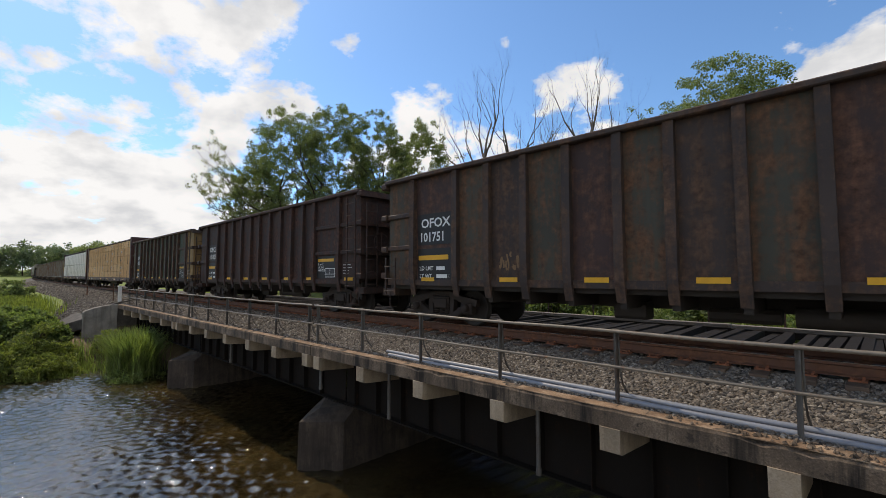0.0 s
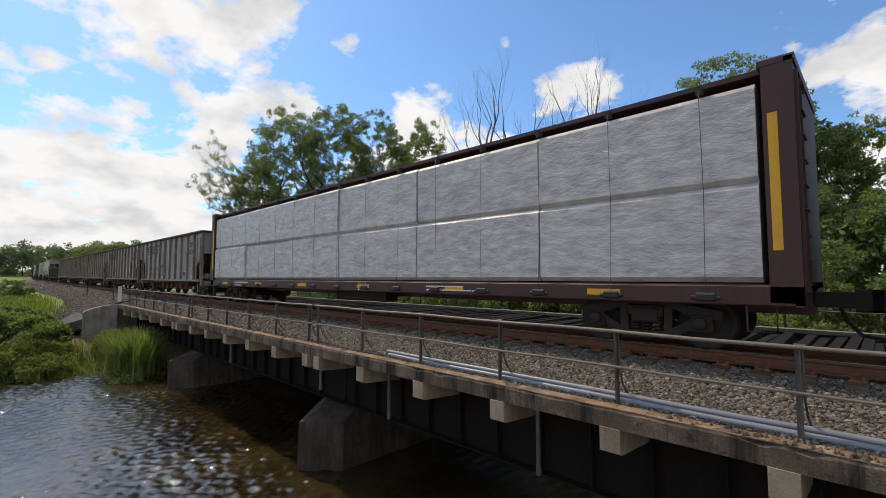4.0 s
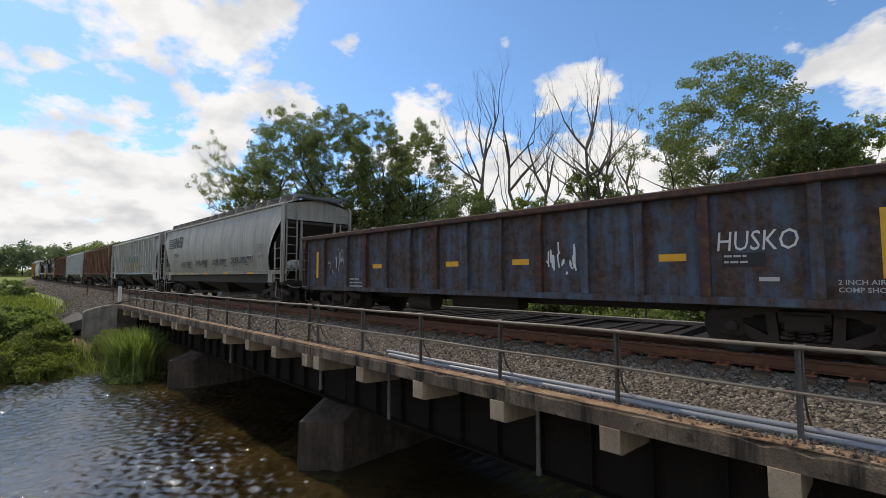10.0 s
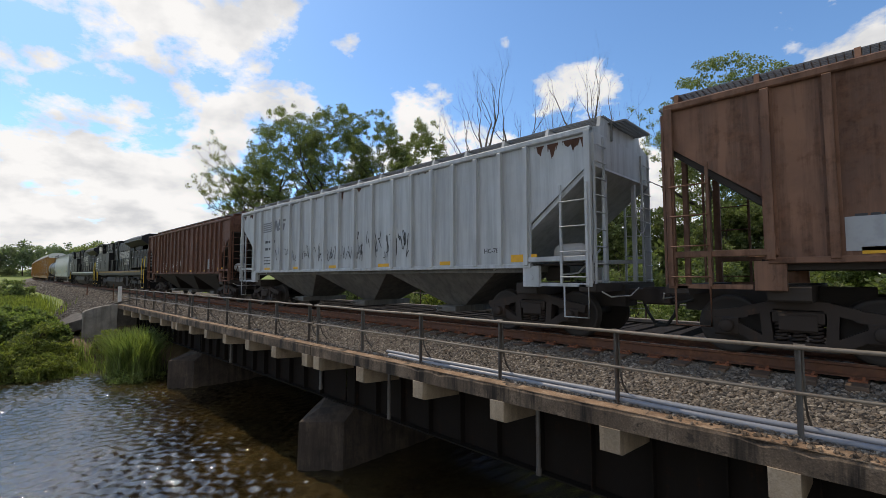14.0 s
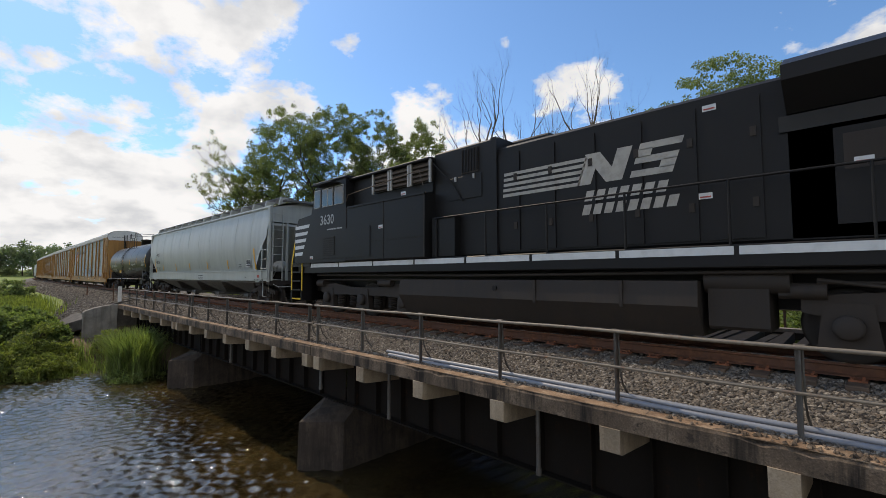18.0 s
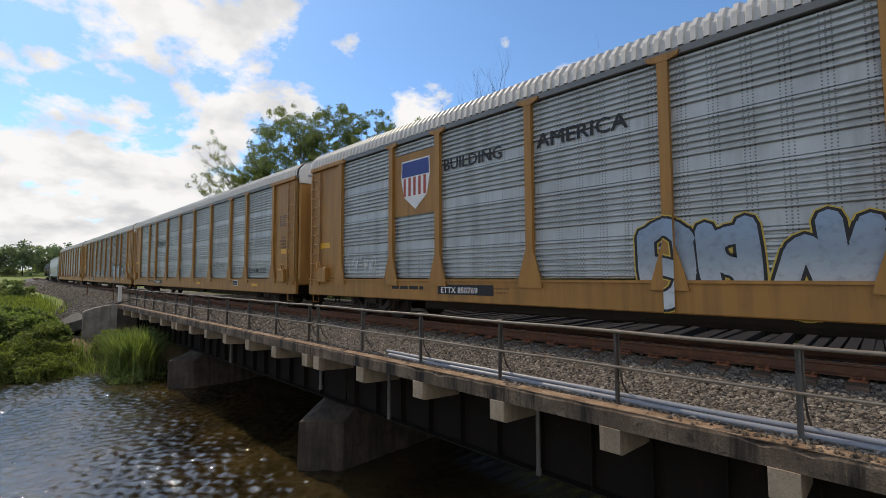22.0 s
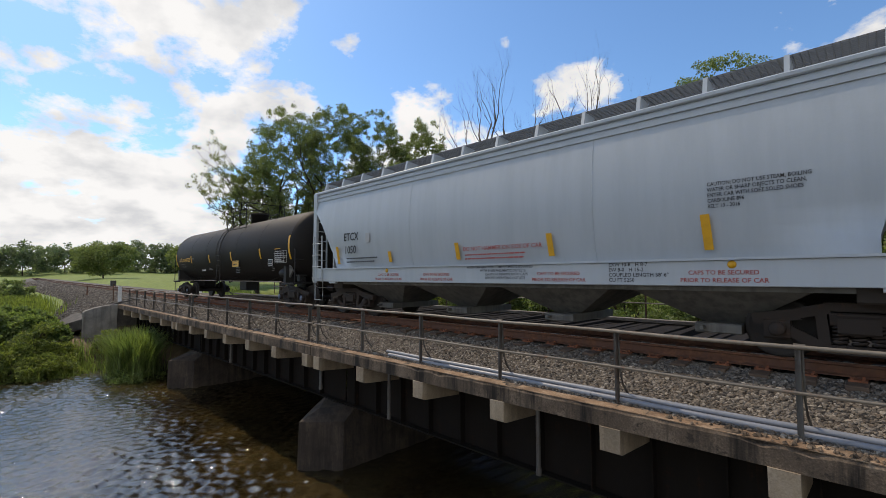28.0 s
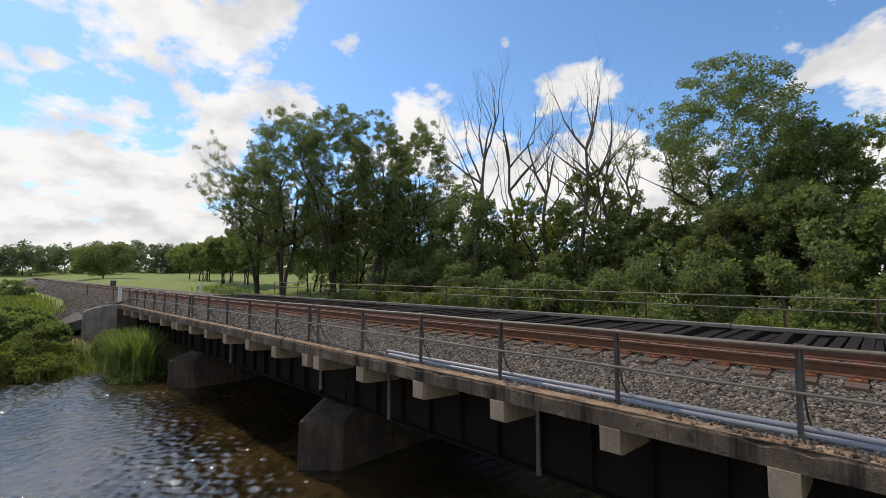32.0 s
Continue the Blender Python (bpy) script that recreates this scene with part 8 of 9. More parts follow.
def locomotive(a, b, number, label, stripe_mat, logo_x, logo_z):
    """Six-axle diesel, cab towards -x, long hood towards +x."""
    root, L, mid = car("locomotive", label, "locomotive", "locomotives", a, b)
    h = L / 2 - 0.50
    zs = 1.72                       # walkway
    part("underframe", boxes((-h + 0.5, -1.45, 1.36, h - 0.5, 1.45, zs, 0.02), (-h, -0.45, 0.7, h, 0.45, 1.4)), LOCO_BLACK, root)
    st = Form()
    x = -h + 1.4
    while x < h - 1.6:
        st.box(x, -1.462, 1.56, min(x + 1.75, h - 1.4), -1.452, 1.69)
        x += 1.82
    part("sill_stripe", st, stripe_mat, root, "dirty pale reflective sill stripe")
    # fuel tank
    part("fuel_tank_cap", Form().rod((-1.2, -1.47, 0.98), (-1.2, -1.43, 0.98), 0.06, n=12), LOCO_BLACK, root)
    part("tank_strap", boxes((-0.2, -1.472, 0.70, -0.14, -1.40, 1.16), (1.6, -1.472, 0.70, 1.66, -1.40, 1.16)), LOCO_GRIME, root)
    part("fuel_tank", Form().prism([(-1.42, 1.16), (-1.46, 0.75), (-1.15, 0.26), (1.15, 0.26), (1.46, 0.75), (1.42, 1.16)], "x", -4.5, 2.85), LOCO_GRIME, root, "long grimy fuel tank")
    part("equipment_box", boxes((2.95, -1.25, 0.40, 3.75, -0.4, 1.1, 0.05)), LOCO_GRIME, root)
    part("air_reservoir", Form().rod((2.9, -1.1, 1.15), (4.0, -1.1, 1.15), 0.19, n=16), LOCO_GRIME, root)
    for x in (-h + 4.1, h - 4.1):
        loco_truck(root, x, mid)
    # cab with raked nose
    c0 = -h + 0.40
    cab = Form()
    w = 1.55
    prof = [(c0, zs), (c0, 2.95), (c0 + 0.25, 3.32), (c0 + 1.15, 3.40), (c0 + 1.42, 4.26), (c0 + 1.75, 4.40), (c0 + 3.3, 4.40), (c0 + 3.3, zs)]
    cab.prism(prof, "y", -w, w)
    cb = part("cab", cab, LOCO_BLACK, root, "black cab with a low nose")
    part("cab_roof", boxes((c0 + 1.35, -w - 0.06, 4.38, c0 + 3.4, w + 0.06, 4.45, 0.02)), LOCO_BLACK, cb)
    for x0, x1 in ((c0 + 1.40, c0 + 1.75), (c0 + 1.92, c0 + 2.55), (c0 + 2.68, c0 + 3.15)):
        part("window_frame", boxes((x0 - 0.022, -w - 0.02, 3.575, x1 + 0.022, -w - 0.003, 4.195)), GREY_MARK, cb)
        part("window_pane", boxes((x0, -w - 0.026, 3.60, x1, -w - 0.02, 4.17)), CAB_GLASS, cb)
    part("sunshade", boxes((c0 + 1.75, -w - 0.34, 4.26, c0 + 2.95, -w, 4.29)), LOCO_BLACK, cb)
    part("front_window", boxes((c0 + 1.12, -1.2, 3.55, c0 + 1.18, 1.2, 4.2)), CAB_GLASS, cb)
    ns = Form()
    for k in range(5):
        z = 1.98 + k * 0.24
        ns.add([(c0 + 0.02, -w - 0.004, z), (c0 + 0.55 + 0.11 * k, -w - 0.004, z + 0.02), (c0 + 0.62 + 0.11 * k, -w - 0.004, z + 0.14), (c0 + 0.02, -w - 0.004, z + 0.12)], [(0, 1, 2, 3)])
    part("nose_stripe", ns, SPRAY_WHITE, root, "white nose stripes")
    lettering(number, c0 + 1.75, 2.98, 0.46, GREY_MARK, root, -w - 0.005, 0.95, bold=0.012)
    lines(root, c0 + 2.2, 2.78, 1.3, 1, 0.07, GREY_MARK, -w - 0.002, 3)
    # cabinets behind the cab
    e0, e1 = c0 + 3.3, c0 + 6.95
    part("equipment_cabinet", boxes((e0, -w, zs, e1, w, 3.42, 0.03)), LOCO_BLACK, root)
    part("vent_housing", boxes((e0 + 0.02, -w + 0.30, 3.42, e1 - 0.02, w - 0.30, 4.36, 0.06)), LOCO_BLACK, root)
    part("roof_lip", boxes((e0, -w + 0.10, 4.30, e1, w - 0.10, 4.37, 0.02)), LOCO_BLACK, root)
    for i in range(3):
        x = e0 + 1.22 + i * 0.86
        fr = part("vent", boxes((x, -w + 0.24, 3.74, x + 0.70, -w + 0.30, 4.29)), LOCO_GRIME, root)
        part("slat", boxes(*[(x + 0.03, -w + 0.17, 3.78 + 0.125 * k, x + 0.67, -w + 0.24, 3.84 + 0.125 * k) for k in range(4)]), LOCO_SLAT, fr)
        for q in (-0.05, 0.70):
            part("vent_post", boxes((x + q, -w + 0.14, 3.70, x + q + 0.06, -w + 0.19, 4.32)), GREY_MARK, root)
    part("grab_rail", Form().tube([(e0 + 0.05, -w - 0.02, 3.62), (e0 + 0.15, -w - 0.02, 3.80), (e1 - 0.2, -w - 0.02, 4.02), (e1 - 0.05, -w - 0.02, 3.60)], 0.014, 6), LOCO_SLAT, root)
    part("cabinet_ledge", boxes((e0 + 0.1, -w - 0.03, 3.38, e1, -w + 0.02, 3.43), (e0, -w - 0.012, 2.28, e1, -w - 0.002, 2.31)), LOCO_BLACK, root)
    for x in (e0 + 0.02, e0 + 1.9, e1 - 0.06):
        part("seam", boxes((x, -w - 0.010, zs + 0.02, x + 0.03, -w, 3.38)), LOCO_GRIME, root)
    part("access_door", boxes((c0 + 1.5, -w - 0.02, 1.85, c0 + 4.6, -w - 0.002, 2.75)), LOCO_BLACK, root)
    part("louvre", boxes(*[(c0 + 2.0, -w - 0.045, 1.95 + 0.07 * k, c0 + 2.7, -w - 0.02, 1.99 + 0.07 * k) for k in range(9)]), BLACK, root)
    part("brake_resistor_box", boxes((e1, -1.18, zs, e1 + 2.05, 1.18, 4.50, 0.05), (e1 + 0.55, -1.20, 3.15, e1 + 1.6, -1.18, 3.72, 0.008), (e1 + 1.88, -1.20, zs, e1 + 2.05, -1.18, 4.5)), LOCO_BLACK, root)
    gr = part("grille", boxes((e1 + 0.95, -1.205, 3.78, e1 + 1.5, -1.18, 4.40)), LOCO_GRIME, root)
    part("slat", boxes(*[(e1 + 0.98 + 0.05 * k, -1.225, 3.81, e1 + 1.0 + 0.05 * k, -1.205, 4.37) for k in range(11)]), LOCO_BLACK, gr)
    part("latch", boxes((e1 + 0.75, -1.235, 3.62, e1 + 0.79, -1.2, 3.74), (e1 + 1.35, -1.235, 3.62, e1 + 1.39, -1.2, 3.74)), GREY_MARK, root)
    part("brace_rod", Form().tube([(e1 + 0.05, -1.3, 4.2), (e1 + 0.75, -1.24, 3.5), (e1 + 1.0, -1.22, 3.1)], 0.018, 6), LOCO_BLACK, root)
    # engine hood
    g0, g1 = e1, h - 6.95
    hw = 1.12
    part("hood", boxes((g0, -hw, zs, g1 + 6.0, hw, 4.25, 0.06)), LOCO_BLACK, root)
    n = 8
    for i in range(n):
        x0, x1 = g0 + 0.08 + (g1 - g0) * i / n, g0 + (g1 - g0) * (i + 1) / n
        d = part("hood_door", boxes((x0 + 0.02, -hw - 0.03, zs + 0.1, x1 - 0.02, -hw - 0.002, 4.05)), LOCO_BLACK, root)
        part("latch", boxes((x1 - 0.16, -hw - 0.05, 2.3, x1 - 0.08, -hw - 0.03, 2.45), (x1 - 0.16, -hw - 0.05, 3.4, x1 - 0.08, -hw - 0.03, 3.55)), LOCO_GRIME, d)
    part("exhaust_stack", boxes((g0 + 2.0, -0.5, 4.25, g0 + 3.0, 0.5, 4.55, 0.05)), LOCO_BLACK, root)
    # blower box that stands out at the front of the hood
    part("blower_housing", boxes((g0 + 0.1, -1.4, zs, g0 + 0.9, -hw, 2.75, 0.03)), LOCO_BLACK, root)
    stripes_logo(root, logo_x, logo_z, 3.75, 0.60, DUSTY_WHITE, -hw - 0.034)
    for k in range(2):
        bars = Form()
        for q in range(7 + k):
            u = logo_x + 1.98 + 0.225 * q - 0.06 * k
            bars.add([(u, -hw - 0.034, logo_z - 0.33 - 0.27 * k), (u + 0.16, -hw - 0.034, logo_z - 0.33 - 0.27 * k), (u + 0.22, -hw - 0.034, logo_z - 0.13 - 0.27 * k), (u + 0.06, -hw - 0.034, logo_z - 0.13 - 0.27 * k)], [(0, 1, 2, 3)])
        part("lettering_bar", bars, DUSTY_WHITE, root, "slanted pale bars in place of a company name")
    # radiator section with overhanging wings
    r0, r1 = g1 + 0.3, h - 0.75
    part("radiator_base", boxes((r0, -hw, zs, r1 - 0.15, hw, 3.75, 0.04)), LOCO_BLACK, root)
    part("radiator_wing", Form().prism([(-1.15, 3.62), (-1.60, 4.00), (-1.60, 4.22), (-1.15, 4.46), (1.15, 4.46), (1.60, 4.22), (1.60, 4.00), (1.15, 3.62)], "x", r0, r1 + 0.1), LOCO_BLACK, root, "overhanging radiator wings")
    part("radiator_grille", boxes(*[(r0 + 0.2 + 0.32 * k, -1.50, 4.05, r0 + 0.38 + 0.32 * k, -1.42, 4.06) for k in range(18)]), LOCO_GRIME, root)
    for i in range(6):
        x0 = r0 + 0.5 + 0.98 * i
        part("hood_door", boxes((x0, -hw - 0.03, 1.95, x0 + 0.82, -hw - 0.002, 3.3)), LOCO_BLACK, root)
        part("screen", boxes((x0 + 0.1, -hw - 0.036, 2.7, x0 + 0.72, -hw - 0.03, 3.2)), LOCO_GRIME, root)
    part("rear_wall", boxes((r1 - 0.15, -hw, zs, r1 - 0.05, hw, 4.0)), LOCO_BLACK, root)
    es = Form()
    for k in range(5):
        es.box(r1 - 0.05, -hw, 2.0 + 0.22 * k, r1 - 0.045, hw, 2.11 + 0.22 * k)
        es.box(r1 - 0.9 + 0.08 * k, -hw - 0.006, 2.0 + 0.22 * k, r1 - 0.1, -hw - 0.001, 2.11 + 0.22 * k)
    part("end_stripe", es, SPRAY_WHITE, root, "white end stripes")
    lettering(number, r1 - 1.15, 4.01, 0.22, GREY_MARK, root, -1.606, 0.95)
    for s in (-1, 1):
        part("headlight", Form().lathe([(0, 0), (0.11, 0), (0.11, 0.06), (0.09, 0.05), (0, 0.045)], (r1 - 0.05, 0.13 * s, 3.45), "x", 16), SPRAY_WHITE, root)
        part("ditch_light", Form().lathe([(0, 0), (0.12, 0), (0.12, 0.08), (0, 0.06)], (r1 + 0.02, s * 0.75, 1.95), "x", 14), SPRAY_WHITE, root)
    # steps, pilots and handrails
    for e in (-1, 1):
        part("pilot", boxes((e * (h - 0.02), -1.5, 0.35, e * (h - 0.12), 1.5, 1.7), (e * (h - 0.1), -1.5, 1.6, e * (h - 1.4), 1.5, 1.72)), LOCO_BLACK, root)
        for s in (-1, 1):
            for k in range(4):
                part("step", boxes((e * (h - 0.15), s * 1.1, 0.42 + 0.32 * k, e * (h - 0.75), s * 1.5, 0.46 + 0.32 * k)).box(e * (h - 0.15), s * 1.49, 0.42 + 0.32 * k, e * (h - 0.75), s * 1.51, 0.47 + 0.32 * k), HAND_YELLOW if k == 0 else LOCO_BLACK, root)
            part("step_side", boxes((e * (h - 0.78), s * 1.1, 0.4, e * (h - 0.84), s * 1.5, 1.7)), LOCO_BLACK, root)
            for q in (0.1, 0.86):
                part("handrail", Form().tube([(e * (h - q), s * 1.5, 0.75), (e * (h - q), s * 1.5, 1.75), (e * (h - q - 0.12), s * 1.44, 2.55), (e * (h - q - 0.3), s * 1.40, 2.72)], 0.022, 8), HAND_YELLOW, root, "yellow grab rail")
        part("end_rail", Form().tube([(e * (h - 0.2), -1.3, 1.75), (e * (h - 0.2), -1.3, 2.65), (e * (h - 0.2), 1.3, 2.65), (e * (h - 0.2), 1.3, 1.75)], 0.02, 6), LOCO_BLACK, root)
    rail = Form().tube([(g0 + 0.2, -1.43, 2.72), (h - 0.9, -1.43, 2.72)], 0.02, 8)
    part("side_handrail", rail, LOCO_BLACK, root)
    for i in range(9):
        x = g0 + 0.3 + (h - 1.3 - g0) * i / 8
        part("stanchion", Form().rod((x, -1.43, zs - 0.1), (x, -1.43, 2.74), 0.022, n=6), LOCO_BLACK, root)
    # doors' screens, notices and a pipe along the sill
    for x, z0_, z1_, w_ in ((g0 + 1.3, 3.55, 3.95, 0.6), (g1 + 0.2, 3.36, 3.6, 1.4), (g1 + 2.2, 3.36, 3.6, 2.2)):
        part("screen", boxes((x, -hw - 0.045, z0_, x + w_, -hw - 0.03, z1_)), BLACK, root)
    for x, z_, wy in ((g0 + 6.2, 2.5, hw + 0.03), (g0 + 6.3, 3.95, hw + 0.03), (g1 + 1.0, 2.75, hw + 0.03), (g1 + 2.6, 3.3, hw + 0.03), (c0 + 5.0, 2.62, w), (c0 + 1.1, 1.85, w), (c0 + 6.0, 3.45, w)):
        nt_ = part("notice", boxes((x, -wy - 0.008, z_, x + 0.20, -wy, z_ + 0.10)), SPRAY_WHITE, root, "small white notice plate")
        part("print", boxes((x + 0.02, -wy - 0.010, z_ + 0.02, x + 0.18, -wy - 0.008, z_ + 0.045)), RED_MARK, nt_)
    part("cab_roof_box", boxes((c0 + 1.9, -0.5, 4.45, c0 + 2.5, 0.5, 4.56, 0.03), (c0 + 2.7, -0.9, 4.45, c0 + 3.0, -0.5, 4.60, 0.03)), LOCO_BLACK, cb)
    part("window_mullion", boxes((c0 + 2.22, -w - 0.032, 3.6, c0 + 2.26, -w - 0.024, 4.17)), GREY_MARK, cb)
    part("sill_pipe", Form().tube([(c0 + 1.2, -1.30, 1.30), (-2.0, -1.30, 1.26), (4.0, -1.30, 1.30), (h - 1.6, -1.30, 1.28)], 0.035, 6), LOCO_GRIME, root)
    part("cable_bundle", Form().tube([(h - 6.4, -1.22, 1.18), (h - 5.2, -1.25, 1.02), (h - 4.0, -1.25, 1.16), (h - 2.8, -1.25, 1.04), (h - 1.9, -1.22, 1.2)], 0.03, 6), LOCO_GRIME, root)
    part("horn", Form().rod((g0 - 1.2, -0.5, 4.6), (g0 - 0.8, -0.5, 4.6), 0.06, 0.11, n=10), LOCO_GRIME, root)
    return root

# ---- the train, front to rear ----
GREEN_STRIP = plain("bright_green_strip", (0.035, 0.085, 0.045), 0.7, wear=0.6)
OCHRE = paint("ochre_end_sheet", (0.34, 0.21, 0.08), 0.28, (0.10, 0.055, 0.028), 0.7, 0.7)
RUST_BROWN_MARK = plain("faded_brown_marking", (0.12, 0.072, 0.045), 0.7, wear=0.6)
FADED_MARK = plain("faded_marking", (0.16, 0.17, 0.18), 0.7, wear=0.7)
SPRAY_ORANGE = plain("rusty_orange_spray", (0.21, 0.12, 0.055), 0.7, wear=0.5)
PATCH_GREY = plain("repainted_grey", (0.34, 0.36, 0.37), 0.6, wear=0.4)
RACK_GREY = plain("grey_spray", (0.25, 0.25, 0.24), 0.6)


def second_marks(kind):
    def ext(root, xs, z0, z1, y):
        if kind == "grafitti_grey":
            lettering("HC-71", xs[-3] + 0.25, z0 + 0.34, 0.15, DARK_MARK, root, y)
            data_panel(root, xs[-5] + 0.12, z0 + 0.30, 0.52, 0.30, y)
            nw = Form()
            for pts in ([(-5.1, 0), (-4.98, 0), (-4.98, 0.62), (-5.1, 0.62)], [(-5.0, 0.62), (-4.88, 0.62), (-4.52, 0), (-4.64, 0)], [(-4.56, 0), (-4.44, 0), (-4.44, 0.62), (-4.56, 0.62)], [(-4.3, 0.62), (-4.16, 0.62), (-3.98, 0), (-4.12, 0)], [(-4.1, 0), (-4.0, 0), (-3.8, 0.55), (-3.92, 0.55)], [(-3.9, 0.55), (-3.8, 0.55), (-3.62, 0), (-3.74, 0)], [(-3.7, 0), (-3.58, 0), (-3.4, 0.62), (-3.54, 0.62)]):
                nw.add([(a, y, 3.05 + b) for a, b in pts], [(0, 1, 2, 3)])
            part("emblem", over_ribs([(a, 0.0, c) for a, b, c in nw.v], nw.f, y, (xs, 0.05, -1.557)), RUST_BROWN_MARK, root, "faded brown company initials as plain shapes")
            for x, w in ((-4.96, "17"), (-4.10, "83"), (-3.26, "86")):
                lettering(w, x, 2.42, 0.36, DARK_MARK, root, y)
            word = [(0.16, SPRAY_TEAL), (0.125, SPRAY_WHITE), (0.085, DARK_MARK), (0.05, FADE_GOLD)]
            part("graffiti", over_ribs([(2.3, 0, 1.75), (2.6, 0, 1.62), (2.95, 0, 1.66), (3.15, 0, 1.9), (3.6, 0, 2.0), (3.2, 0, 2.15), (3.05, 0, 2.38), (2.7, 0, 2.42), (2.4, 0, 2.62), (2.25, 0, 2.2)], [(0, 1, 2, 3, 4, 5, 6, 7, 8, 9)], y - 0.001, (xs, 0.05, -1.557)), SPRAY_ORANGE, root, "rusty orange sprayed cloud")
            sprayed_word(root, "AEGIS", -2.78, 1.62, 1.62, word, y - 0.003, 1.13, 0.0, (xs, 0.05, -1.558), "large teal, gold and violet graffiti word")
            scrawl(root, 2.45, 1.85, 0.75, 0.5, SPRAY_WHITE, 42, y - 0.004, 7, 0.010)
            scrawl(root, -3.5, 1.5, 0.6, 0.5, SPRAY_WHITE, 43, y - 0.001, 5, 0.010)
        elif kind == "brown":
            patch(root, "mark_field", xs[-5] + 0.1, z0 + 0.15, xs[-5] + 0.75, z0 + 0.72, PATCH_GREY, y, "repainted pale patch")
            data_panel(root, xs[-4] + 0.15, z0 + 0.35, 0.52, 0.32, y)
            patch(root, "old_field", xs[1] + 0.1, z0 + 0.1, xs[1] + 0.6, z0 + 0.55, PATCH_GREY, y)
            lines(root, xs[-2] + 0.3, 2.2, 0.6, 2, 0.1, GREY_MARK, y, 4)
        elif kind == "white":
            stripes_logo(root, xs[1] + 0.1, 3.05, 1.9, 0.42, FADED_MARK, y, ribs=(xs, 0.05, -1.557))
            lines(root, xs[1] + 0.3, 2.6, 1.2, 2, 0.16, DARK_MARK, y, 9)
            scrawl(root, xs[2] + 0.1, z0 + 0.15, 6.0, 0.8, BLACK_MARK, 51, y - 0.002, 26, 0.010, label="black sprayed scribbles")
            scrawl(root, xs[9] + 0.1, z0 + 0.2, 2.6, 1.0, BLACK_MARK, 52, y - 0.002, 15, 0.013)
            lettering("HC-78", xs[-3] + 0.2, z0 + 0.3, 0.15, DARK_MARK, root, y)
        elif kind == "red":
            scrawl(root, xs[3], z0 + 0.1, 4.0, 0.7, SPRAY_WHITE, 61, y - 0.002, 12, 0.012, label="white sprayed scribbles")
            patch(root, "mark_field", xs[-4] + 0.1, z0 + 0.2, xs[-4] + 0.8, z0 + 0.7, PATCH_GREY, y)
    return ext


def grey_marks(root, h, low):
    y = -1.62
    stripes_logo(root, -low + 0.05, 2.95, 2.7, 0.62, DARK_MARK, y + 0.005)
    lettering("296264", -5.78, 2.40, 0.32, DARK_MARK, root, y, 0.9)
    for x, z, u in ((-4.35, 1.84, 0.34), (-1.85, 1.86, 0.36), (0.80, 1.84, 0.36), (3.22, 1.86, 0.38)):
        lettering("DIKER. SPENT", x, z, u, BLACK_MARK, root, y + 0.02, 0.84, 0.12, 0.028, "black sprayed graffiti words", "graffiti")
        scrawl(root, x + 0.2, z - 0.10, 0.5, 0.05, BLACK_MARK, int(90 + x), y + 0.02, 2, 0.014)
        scrawl(root, x + 1.2, z - 0.12, 0.7, 0.07, BLACK_MARK, int(70 + x), y + 0.02, 3, 0.014)
    for k, w in enumerate(("EXW 10-8  H 9-7", "EW  8-0  H 15-3", "CU FT 5161")):
        lettering(w, 6.15, 2.52 - 0.12 * k, 0.10, DARK_MARK, root, y + 0.01, 0.85)
    lettering("HC117", 6.2, 2.02, 0.17, DARK_MARK, root, y + 0.02)
    data_panel(root, 5.1, 1.92, 0.42, 0.24, y + 0.03)
    lettering("LD LMT 222200", -5.75, 2.16, 0.10, DARK_MARK, root, y + 0.01, 0.85)
    lettering("LT WT   63800", -5.75, 2.02, 0.10, DARK_MARK, root, y + 0.02, 0.85)
    lines(root, -3.3, 1.85, 0.5, 3, 0.03, RED_MARK, y + 0.03, 8)
    for x in (-low + 0.2, -low + 2.0, -low + 4.2, -low + 6.4, -low + 9.2, -low + 12):
        patch(root, "reflector", x, 1.375, x + 0.6, 1.46, YELLOW, -1.523, "yellow reflective strip")


